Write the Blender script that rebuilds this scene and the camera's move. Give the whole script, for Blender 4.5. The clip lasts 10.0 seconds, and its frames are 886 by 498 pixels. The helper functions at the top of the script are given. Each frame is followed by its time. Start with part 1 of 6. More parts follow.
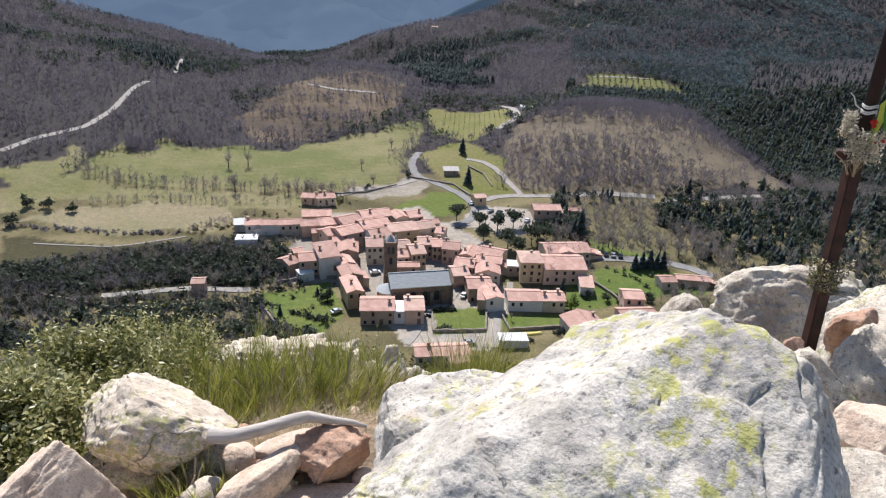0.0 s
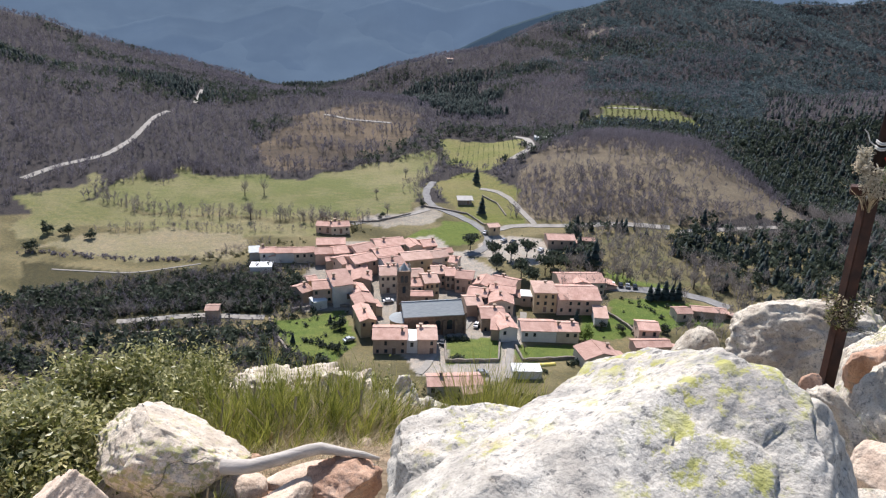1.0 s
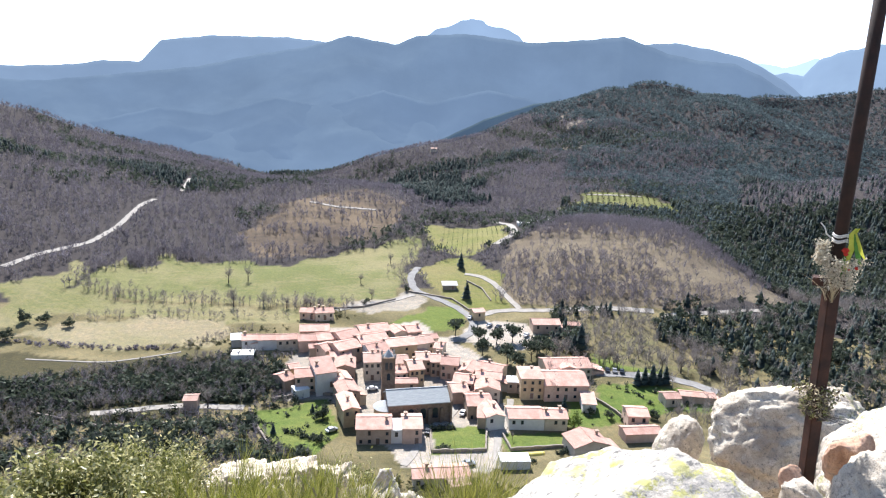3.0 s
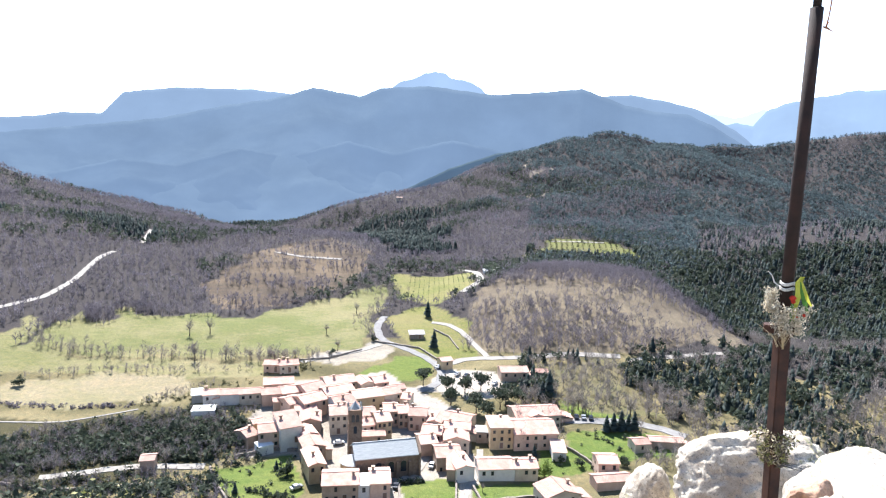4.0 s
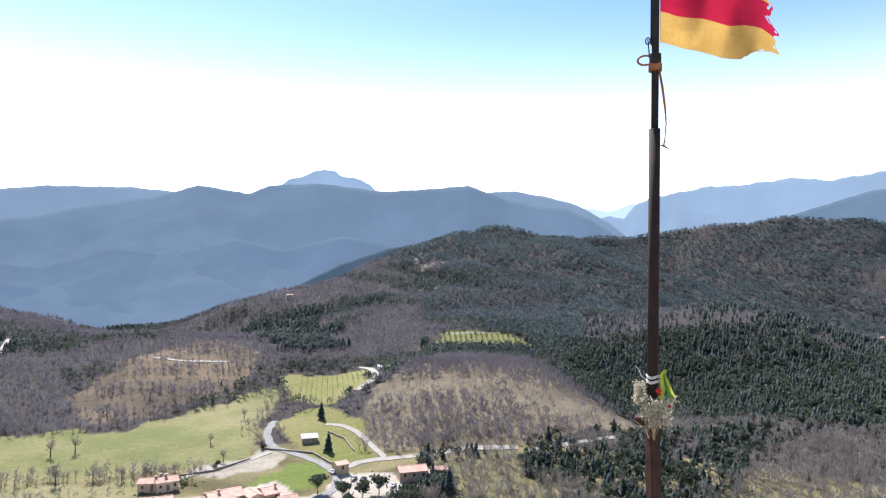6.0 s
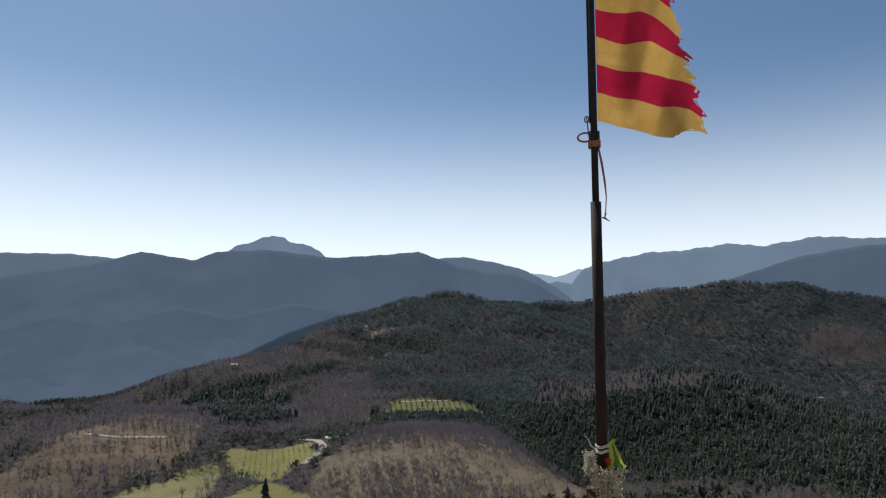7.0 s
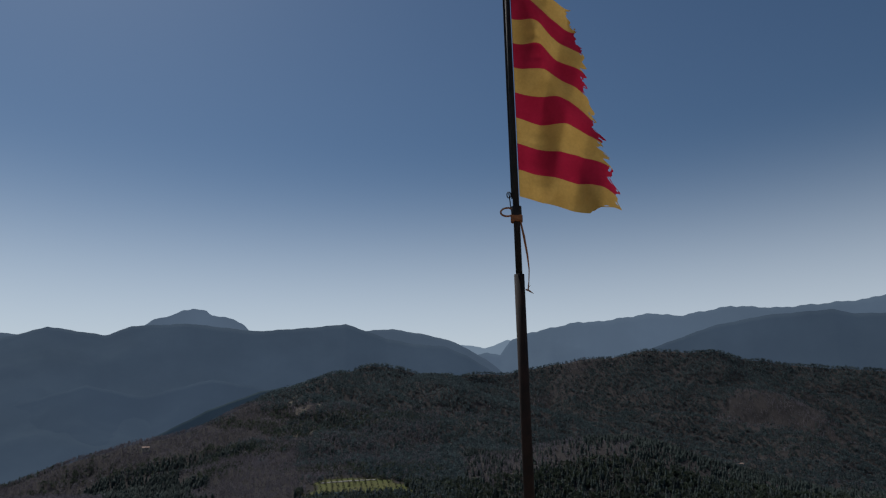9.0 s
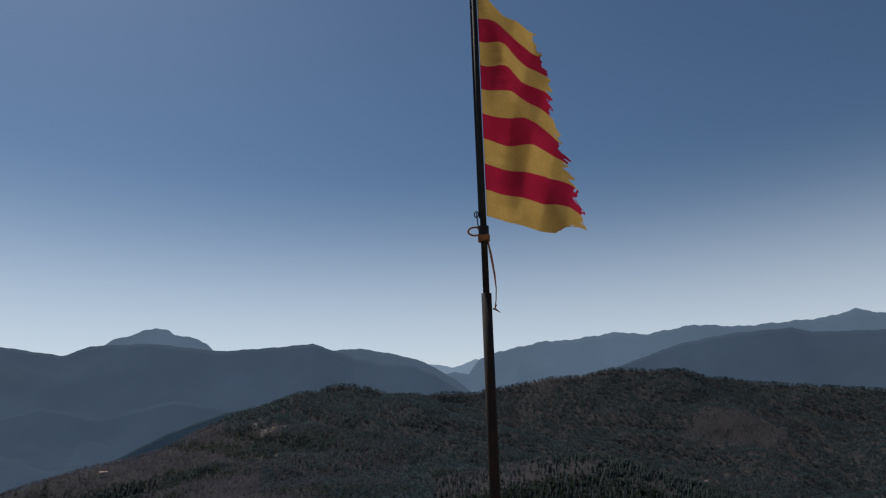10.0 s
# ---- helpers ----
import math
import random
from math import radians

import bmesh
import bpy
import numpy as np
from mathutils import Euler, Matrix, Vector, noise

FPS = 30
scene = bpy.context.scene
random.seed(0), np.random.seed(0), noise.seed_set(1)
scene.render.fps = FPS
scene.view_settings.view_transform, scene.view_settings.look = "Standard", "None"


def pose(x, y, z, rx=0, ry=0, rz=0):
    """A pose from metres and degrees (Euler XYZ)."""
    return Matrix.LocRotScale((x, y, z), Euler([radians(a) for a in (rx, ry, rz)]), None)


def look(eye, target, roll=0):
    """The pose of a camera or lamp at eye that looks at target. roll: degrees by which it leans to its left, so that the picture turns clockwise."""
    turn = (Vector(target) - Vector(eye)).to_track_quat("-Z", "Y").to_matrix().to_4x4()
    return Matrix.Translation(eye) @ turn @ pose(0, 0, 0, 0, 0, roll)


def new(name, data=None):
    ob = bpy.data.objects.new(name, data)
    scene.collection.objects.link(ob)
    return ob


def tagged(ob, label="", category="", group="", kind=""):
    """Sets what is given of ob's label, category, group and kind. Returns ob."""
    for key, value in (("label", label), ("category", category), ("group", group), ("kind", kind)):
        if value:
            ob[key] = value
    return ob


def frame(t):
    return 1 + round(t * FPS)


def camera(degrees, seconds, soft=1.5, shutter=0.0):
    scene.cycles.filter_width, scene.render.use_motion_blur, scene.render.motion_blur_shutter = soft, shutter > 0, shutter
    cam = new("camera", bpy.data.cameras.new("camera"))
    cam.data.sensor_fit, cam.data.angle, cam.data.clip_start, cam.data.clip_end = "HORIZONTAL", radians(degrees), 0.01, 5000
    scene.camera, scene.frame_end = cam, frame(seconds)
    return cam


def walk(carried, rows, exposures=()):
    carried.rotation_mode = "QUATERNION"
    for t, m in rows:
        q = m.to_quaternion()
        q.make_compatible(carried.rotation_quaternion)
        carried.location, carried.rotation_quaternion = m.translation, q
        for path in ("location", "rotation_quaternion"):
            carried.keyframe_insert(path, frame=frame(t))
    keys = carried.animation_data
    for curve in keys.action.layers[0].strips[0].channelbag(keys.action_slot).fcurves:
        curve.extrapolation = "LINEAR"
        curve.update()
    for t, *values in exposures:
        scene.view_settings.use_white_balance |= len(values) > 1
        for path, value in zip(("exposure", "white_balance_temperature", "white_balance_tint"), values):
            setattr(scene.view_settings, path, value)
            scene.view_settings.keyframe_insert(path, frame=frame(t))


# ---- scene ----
cam = camera(68.75, 10.0, soft=1.2)
PATH = [
    (0, (-0.000, -0.000, 0.000), (-0.000, 9.263, -3.768), 2.49),
    (0.5, (-0.006, -0.006, 0.010), (-0.123, 9.322, -3.593), 2.49),
    (1, (-0.004, -0.014, 0.020), (-0.232, 9.403, -3.338), 2.46),
    (1.5, (0.005, -0.020, 0.029), (-0.285, 9.488, -3.056), 2.45),
    (2, (0.016, -0.031, 0.042), (-0.260, 9.573, -2.727), 2.43),
    (2.5, (0.027, -0.038, 0.052), (-0.176, 9.654, -2.401), 2.41),
    (4, (0.072, -0.047, 0.089), (0.509, 9.854, -1.244), 2.02),
    (4.5, (0.092, -0.049, 0.099), (0.870, 9.868, -0.921), 1.78),
    (5, (0.109, -0.058, 0.112), (1.318, 9.847, -0.541), 1.53),
    (6.5, (0.120, -0.102, 0.164), (2.537, 9.580, 0.809), 0.44),
    (7, (0.122, -0.108, 0.171), (2.879, 9.433, 1.346), 0.17),
    (7.5, (0.133, -0.112, 0.173), (3.154, 9.293, 1.724), -0.22),
    (8, (0.140, -0.114, 0.174), (3.413, 9.153, 2.018), -0.48),
    (8.5, (0.128, -0.125, 0.170), (3.632, 9.013, 2.228), -0.77),
    (9, (0.130, -0.124, 0.173), (3.864, 8.875, 2.427), -1.07),
    (9.5, (0.131, -0.123, 0.175), (4.081, 8.745, 2.575), -1.37),
    (10, (0.132, -0.132, 0.172), (4.287, 8.606, 2.698), -1.56),
]
EXPOSURES = [(0, 0.6, 6050, 15), (1.5, 0.65, 6050, 15), (2.5, 1.02, 6000, 14), (4.0, 1.6, 5950, 13), (5.2, 1.68, 5950, 13), (6.0, 1.2, 6000, 13), (6.6, 0.55, 6150, 11), (7.0, -0.12, 6400, 11),
             (7.5, -0.56, 6350, 11), (8.2, -1.03, 6100, 10), (9.2, -1.0, 6050, 10), (10.0, -0.82, 6050, 10)]
walk(cam, [(t, look(eye, target, roll)) for t, eye, target, roll in PATH], EXPOSURES)

# ---- light: clear spring noon, the sun ahead and high ----
SUN_AZ, SUN_EL = -16.0, 52.0
world = bpy.data.worlds.new("sky")
scene.world = world
world.use_nodes = True
wn = world.node_tree
sky = wn.nodes.new("ShaderNodeTexSky")
sky.sky_type = "NISHITA"
sky.sun_disc = False
sky.sun_elevation, sky.sun_rotation = radians(SUN_EL), radians(SUN_AZ)
sky.altitude, sky.air_density, sky.dust_density, sky.ozone_density = 600, 1.0, 0.6, 0.7
bg = wn.nodes["Background"]
bg.inputs["Strength"].default_value = 0.085
# haze that pales the sky towards the horizon, all round
where = wn.nodes.new("ShaderNodeTexCoord")
split = wn.nodes.new("ShaderNodeSeparateXYZ")
wn.links.new(where.outputs["Generated"], split.inputs["Vector"])
low = wn.nodes.new("ShaderNodeMapRange")
low.interpolation_type = "SMOOTHERSTEP"
low.inputs["From Min"].default_value, low.inputs["From Max"].default_value = -0.06, 0.41
low.inputs["To Min"].default_value, low.inputs["To Max"].default_value = 0.75, 0.0
wn.links.new(split.outputs["Z"], low.inputs["Value"])
haze = wn.nodes.new("ShaderNodeMix")
haze.data_type = "RGBA"
haze.inputs["B"].default_value = (16.2, 16.9, 17.4, 1)
wn.links.new(low.outputs["Result"], haze.inputs["Factor"])
clear = wn.nodes.new("ShaderNodeMix")
clear.data_type, clear.blend_type = "RGBA", "MULTIPLY"
clear.inputs["Factor"].default_value = 1.0
clear.inputs["B"].default_value = (0.88, 1.0, 1.05, 1)
wn.links.new(sky.outputs["Color"], clear.inputs["A"])
wn.links.new(clear.outputs["Result"], haze.inputs["A"])
wn.links.new(haze.outputs["Result"], bg.inputs["Color"])

sun_data = bpy.data.lights.new("sun", "SUN")
sun_data.energy, sun_data.angle, sun_data.color = 5.0, radians(0.6), (1.0, 0.95, 0.87)
sun = new("sun", sun_data)
sun_dir = Vector((math.sin(radians(SUN_AZ)) * math.cos(radians(SUN_EL)), math.cos(radians(SUN_AZ)) * math.cos(radians(SUN_EL)), math.sin(radians(SUN_EL))))
sun.matrix_world = look(sun_dir * 50, (0, 0, 0))

# ---- materials ----
def nodes_of(name):
    m = bpy.data.materials.new(name)
    m.use_nodes = True
    t = m.node_tree
    return m, t, t.nodes["Principled BSDF"]


def link(t, a, b):
    t.links.new(a, b)


def noise_node(t, scale, detail=6.0, rough=0.6, coord="Object", stretch=None, distortion=0.0):
    co = t.nodes.new("ShaderNodeTexCoord")
    src = co.outputs[coord]
    if stretch:
        mp = t.nodes.new("ShaderNodeMapping")
        mp.inputs["Scale"].default_value = stretch
        link(t, src, mp.inputs["Vector"])
        src = mp.outputs["Vector"]
    n = t.nodes.new("ShaderNodeTexNoise")
    n.inputs["Scale"].default_value, n.inputs["Detail"].default_value, n.inputs["Roughness"].default_value = scale, detail, rough
    n.inputs["Distortion"].default_value = distortion
    link(t, src, n.inputs["Vector"])
    return n.outputs["Fac"]


def ramp(t, fac, *stops):
    r = t.nodes.new("ShaderNodeValToRGB")
    e = r.color_ramp.elements
    while len(e) < len(stops):
        e.new(0.5)
    for el, (p, c) in zip(e, stops):
        el.position, el.color = p, (*c, 1) if len(c) == 3 else c
    link(t, fac, r.inputs["Fac"])
    return r.outputs["Color"]


def mixed(t, fac, a, b, mode="MIX"):
    m = t.nodes.new("ShaderNodeMix")
    m.data_type, m.blend_type = "RGBA", mode
    for sock, v in ((m.inputs["Factor"], fac), (m.inputs["A"], a), (m.inputs["B"], b)):
        if isinstance(v, (int, float)):
            sock.default_value = v
        elif isinstance(v, tuple):
            sock.default_value = (*v, 1)
        else:
            link(t, v, sock)
    return m.outputs["Result"]


def scaled(t, fac, lo, hi):
    m = t.nodes.new("ShaderNodeMapRange")
    m.inputs["To Min"].default_value, m.inputs["To Max"].default_value = lo, hi
    link(t, fac, m.inputs["Value"])
    return m.outputs["Result"]


def bumped(t, bsdf, height_socket, strength=0.4, distance=0.02):
    b = t.nodes.new("ShaderNodeBump")
    b.inputs["Strength"].default_value, b.inputs["Distance"].default_value = strength, distance
    link(t, height_socket, b.inputs["Height"])
    link(t, b.outputs["Normal"], bsdf.inputs["Normal"])


def plain(name, dark, light, scale, rough=0.8, metal=0.0, bump=0.3, depth=0.01, vary=0.0, island=False, stretch=None, see_through=0.0):
    """A surface that wavers between two colours at two scales; vary: how far single objects or islands differ."""
    m, t, b = nodes_of(name)
    big = noise_node(t, scale, stretch=stretch)
    fine = noise_node(t, scale * 9, 4.0, stretch=stretch)
    col = ramp(t, big, (0.3, dark), (0.7, light))
    col = mixed(t, scaled(t, fine, 0.0, 0.55), col, tuple(0.55 * v for v in dark))
    if vary:
        if island:
            rnd = t.nodes.new("ShaderNodeNewGeometry").outputs["Random Per Island"]
        else:
            rnd = t.nodes.new("ShaderNodeObjectInfo").outputs["Random"]
        hsv = t.nodes.new("ShaderNodeHueSaturation")
        link(t, scaled(t, rnd, 1 - vary, 1 + vary), hsv.inputs["Value"])
        link(t, scaled(t, rnd, 0.5 + 0.03 * vary, 0.5 - 0.03 * vary), hsv.inputs["Hue"])
        link(t, col, hsv.inputs["Color"])
        col = hsv.outputs["Color"]
    link(t, col, b.inputs["Base Color"])
    b.inputs["Roughness"].default_value, b.inputs["Metallic"].default_value = rough, metal
    b.inputs["Specular IOR Level"].default_value = 0.3
    if bump:
        bumped(t, b, fine, bump, depth)
    if see_through:
        tr = t.nodes.new("ShaderNodeBsdfTranslucent")
        link(t, col, tr.inputs["Color"])
        mx = t.nodes.new("ShaderNodeMixShader")
        mx.inputs["Fac"].default_value = see_through
        link(t, b.outputs["BSDF"], mx.inputs[1])
        link(t, tr.outputs["BSDF"], mx.inputs[2])
        link(t, mx.outputs["Shader"], t.nodes["Material Output"].inputs["Surface"])
    return m


def granite(name, base, pale, lichen, amount, crusts=1.0, relief=0.007):
    """Coarse granite: grains, grey crusts, warm stains, broken lichen, hairline cracks."""
    m, t, b = nodes_of(name)
    big = noise_node(t, 3.4, 8.0, 0.68, distortion=0.4)
    grain = noise_node(t, 150.0, 2.0, 0.5)
    mid = noise_node(t, 34.0, 6.0, 0.66)
    col = ramp(t, big, (0.36, base), (0.58, pale))
    col = mixed(t, ramp(t, grain, (0.50, (0, 0, 0)), (0.68, (0.45, 0.45, 0.45))), col, tuple(0.6 * v for v in base))
    warm = noise_node(t, 5.5, 6.0, 0.65)
    col = mixed(t, ramp(t, warm, (0.55, (0, 0, 0)), (0.70, (0.5, 0.5, 0.5))), col, (0.52, 0.37, 0.24))
    # grey crusts with ragged edges, gathered in zones
    crust = noise_node(t, 24.0, 9.0, 0.80, distortion=0.2)
    zone = noise_node(t, 2.7, 5.0, 0.6)
    dark = mixed(t, 1.0, ramp(t, crust, (0.49, (0, 0, 0)), (0.56, (0.60 * crusts,) * 3)), ramp(t, zone, (0.40, (0.22, 0.22, 0.22)), (0.58, (1, 1, 1))), "MULTIPLY")
    col = mixed(t, dark, col, (0.20, 0.195, 0.185))
    # dark pits
    pit = noise_node(t, 48.0, 5.0, 0.7)
    col = mixed(t, ramp(t, pit, (0.58, (0, 0, 0)), (0.64, (0.6 * crusts,) * 3)), col, (0.10, 0.095, 0.09))
    # lichen: yellow-green, in broken flakes
    spots = noise_node(t, 27.0, 7.0, 0.72)
    where = noise_node(t, 2.3, 5.0, 0.62)
    flake = mixed(t, 1.0, ramp(t, spots, (0.50, (0, 0, 0)), (0.57, (0.85, 0.85, 0.85))), ramp(t, where, (0.60 - amount, (0, 0, 0)), (0.68 - amount, (1, 1, 1))), "MULTIPLY")
    col = mixed(t, flake, col, mixed(t, mid, lichen, tuple(0.6 * v for v in lichen)))
    v = t.nodes.new("ShaderNodeTexVoronoi")
    v.feature = "DISTANCE_TO_EDGE"
    v.inputs["Scale"].default_value = 3.1
    co = t.nodes.new("ShaderNodeTexCoord")
    wob = t.nodes.new("ShaderNodeMix")
    wob.data_type = "VECTOR"
    wob.inputs["Factor"].default_value = 0.22
    nz = t.nodes.new("ShaderNodeTexNoise")
    nz.inputs["Scale"].default_value, nz.inputs["Detail"].default_value = 5.0, 7.0
    link(t, co.outputs["Object"], nz.inputs["Vector"])
    link(t, co.outputs["Object"], wob.inputs["A"])
    link(t, nz.outputs["Color"], wob.inputs["B"])
    link(t, wob.outputs["Result"], v.inputs["Vector"])
    line = ramp(t, v.outputs["Distance"], (0.003, (1, 1, 1)), (0.012, (0, 0, 0)))
    gate = noise_node(t, 1.9, 3.0)
    hair = mixed(t, 1.0, line, ramp(t, gate, (0.54, (0, 0, 0)), (0.62, (0.8, 0.8, 0.8))), "MULTIPLY")
    col = mixed(t, hair, col, (0.10, 0.09, 0.08))
    link(t, col, b.inputs["Base Color"])
    b.inputs["Roughness"].default_value, b.inputs["Specular IOR Level"].default_value = 0.95, 0.15
    h = mixed(t, 0.25, mid, grain)
    h = mixed(t, 0.6, h, pit, "SUBTRACT")
    h = mixed(t, 0.5, h, hair, "SUBTRACT")
    bumped(t, b, h, 1.0, relief)
    return m


M = dict(
    granite=granite("granite", (0.33, 0.298, 0.25), (0.64, 0.585, 0.495), (0.46, 0.44, 0.12), 0.14, 1.3),
    granite_lichen=granite("lichened_granite", (0.42, 0.345, 0.26), (0.72, 0.62, 0.49), (0.44, 0.42, 0.17), 0.15, 0.9),
    granite_far=granite("granite_warm", (0.36, 0.30, 0.232), (0.67, 0.595, 0.475), (0.38, 0.38, 0.15), 0.07, 1.1, 0.012),
    red_stone=granite("red_stone", (0.30, 0.17, 0.11), (0.58, 0.38, 0.26), (0.45, 0.36, 0.25), -0.1, 0.6),
    pale_stone=granite("pale_stone", (0.46, 0.335, 0.245), (0.74, 0.60, 0.46), (0.45, 0.4, 0.28), -0.1, 0.5),
    rust=plain("rusted_steel", (0.022, 0.012, 0.009), (0.085, 0.034, 0.018), 14, 0.8, 0.0, 0.35, 0.002),
    dark_rust=plain("dark_rusted_steel", (0.013, 0.009, 0.008), (0.04, 0.019, 0.013), 14, 0.85, 0.0, 0.35, 0.002),
    dark_steel=plain("dark_steel", (0.010, 0.009, 0.009), (0.03, 0.024, 0.022), 20, 0.7, 0.1, 0.2, 0.001),
    wire=plain("orange_tie", (0.25, 0.09, 0.03), (0.4, 0.16, 0.06), 30, 0.6),
    string=plain("white_string", (0.55, 0.52, 0.46), (0.75, 0.72, 0.66), 60, 0.9),
    flag_red=plain("red_cloth", (0.42, 0.012, 0.042), (0.55, 0.02, 0.062), 8, 0.85, 0, 0.25, 0.002, see_through=0.45),
    flag_yellow=plain("yellow_cloth", (0.60, 0.35, 0.085), (0.74, 0.46, 0.13), 8, 0.85, 0, 0.25, 0.002, see_through=0.45),
    dry_wood=plain("weathered_wood", (0.40, 0.35, 0.295), (0.70, 0.63, 0.55), 6, 0.9, 0, 0.5, 0.006, stretch=(1, 9, 9)),
    # shrub leaf in two tones: shade inside and sunlight outside, put into colour
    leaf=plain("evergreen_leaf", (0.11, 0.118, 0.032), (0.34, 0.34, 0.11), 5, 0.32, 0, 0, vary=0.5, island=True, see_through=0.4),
    leaf_sunlit=plain("sunlit_leaf", (0.38, 0.355, 0.14), (0.64, 0.60, 0.32), 5, 0.4, 0, 0, vary=0.4, island=True, see_through=0.35),
    broom=plain("broom_stem", (0.23, 0.25, 0.04), (0.47, 0.46, 0.12), 4, 0.6, 0, 0, vary=0.6, island=True, see_through=0.35),
    straw=plain("dry_straw", (0.40, 0.32, 0.19), (0.62, 0.53, 0.34), 5, 0.8, 0, 0, vary=0.35, island=True, see_through=0.2),
    bark=plain("bark", (0.07, 0.055, 0.042), (0.16, 0.13, 0.10), 6, 0.9, 0, 0.5, 0.01),
    petal_red=plain("red_petal", (0.5, 0.02, 0.015), (0.65, 0.05, 0.02), 30, 0.5, see_through=0.3),
    petal_yellow=plain("yellow_leaf", (0.45, 0.46, 0.04), (0.62, 0.62, 0.10), 30, 0.5, see_through=0.4),
    stem_green=plain("green_stem", (0.06, 0.17, 0.02), (0.12, 0.30, 0.05), 30, 0.5, see_through=0.3),
    dry_flower=plain("dry_blossom", (0.50, 0.43, 0.30), (0.72, 0.66, 0.52), 40, 0.8, vary=0.3, island=True, see_through=0.3),
    # needles and holm leaves lightened and blued, standing in for haze
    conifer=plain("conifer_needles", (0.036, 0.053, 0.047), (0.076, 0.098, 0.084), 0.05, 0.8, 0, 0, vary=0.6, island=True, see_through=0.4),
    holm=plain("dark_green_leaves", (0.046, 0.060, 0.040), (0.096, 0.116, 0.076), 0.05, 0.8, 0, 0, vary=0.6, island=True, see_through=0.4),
    # leaves of the far hills: distance haze put into a paler, bluer colour
    hazed_green=plain("hazed_evergreen_leaves", (0.063, 0.088, 0.092), (0.118, 0.148, 0.150), 0.012, 0.85, 0, 0, vary=0.6, island=True, see_through=0.45),
    # bare twigs tinted violet-grey, a little haze mixed into the colour
    bare=plain("bare_branches", (0.148, 0.131, 0.143), (0.285, 0.253, 0.270), 0.03, 0.9, 0, 0, vary=0.5, island=True, see_through=0.3),
    bare_pale=plain("pale_bare_branches", (0.20, 0.175, 0.155), (0.35, 0.31, 0.275), 0.05, 0.9, 0, 0, vary=0.3, island=True, see_through=0.25),
    scrub=plain("scrub_leaves", (0.10, 0.10, 0.052), (0.20, 0.19, 0.10), 0.1, 0.85, 0, 0, vary=0.45, island=True, see_through=0.4),
    blossom=plain("spring_leaves", (0.14, 0.20, 0.04), (0.26, 0.32, 0.08), 0.3, 0.8, 0, 0, vary=0.3, island=True, see_through=0.3),
    road=plain("pale_road", (0.26, 0.235, 0.20), (0.39, 0.36, 0.315), 0.4, 0.95),
    asphalt=plain("worn_asphalt", (0.19, 0.18, 0.17), (0.30, 0.29, 0.27), 0.5, 0.95),
    stone_wall=plain("dry_stone", (0.20, 0.17, 0.14), (0.36, 0.31, 0.26), 1.2, 0.95, 0, 0.8, 0.1),
    rubble=plain("rubble_masonry", (0.17, 0.12, 0.085), (0.31, 0.225, 0.16), 1.2, 0.95, 0, 0.8, 0.06),
    slate=plain("grey_slate", (0.27, 0.29, 0.29), (0.42, 0.44, 0.43), 0.6, 0.55, 0, 0.6, 0.04, stretch=(1, 6, 6)),
    glass=plain("window_glass", (0.02, 0.025, 0.03), (0.05, 0.06, 0.07), 1, 0.15, 0, 0),
    shutter=plain("brown_shutter", (0.16, 0.10, 0.075), (0.27, 0.18, 0.13), 2, 0.7, 0, 0, vary=0.4),
    white=plain("white_paint", (0.70, 0.69, 0.66), (0.82, 0.81, 0.78), 1.5, 0.8),
    car_white=plain("white_lacquer", (0.75, 0.75, 0.75), (0.8, 0.8, 0.8), 1, 0.25, 0, 0),
    car_dark=plain("dark_lacquer", (0.03, 0.035, 0.045), (0.05, 0.055, 0.07), 1, 0.25, 0, 0),
    car_silver=plain("silver_lacquer", (0.45, 0.46, 0.48), (0.5, 0.51, 0.53), 1, 0.25, 0.4, 0),
    tyre=plain("tyre_rubber", (0.015, 0.015, 0.015), (0.03, 0.03, 0.03), 3, 0.9, 0, 0),
    tarp=plain("yellow_tarp", (0.65, 0.52, 0.10), (0.75, 0.62, 0.18), 1, 0.7),
)
for key, dark, light in (("cream", (0.50, 0.42, 0.32), (0.66, 0.575, 0.455)), ("pink", (0.52, 0.36, 0.27), (0.67, 0.50, 0.39)),
                         ("ochre", (0.46, 0.34, 0.20), (0.60, 0.47, 0.30)), ("chalk", (0.62, 0.59, 0.54), (0.76, 0.73, 0.68)),
                         ("brown", (0.35, 0.26, 0.19), (0.50, 0.39, 0.30)), ("grey", (0.36, 0.34, 0.31), (0.50, 0.47, 0.43))):
    M[key] = plain(key + "_render", dark, light, 0.5, 0.95, 0, 0.4, 0.03, vary=0.12)


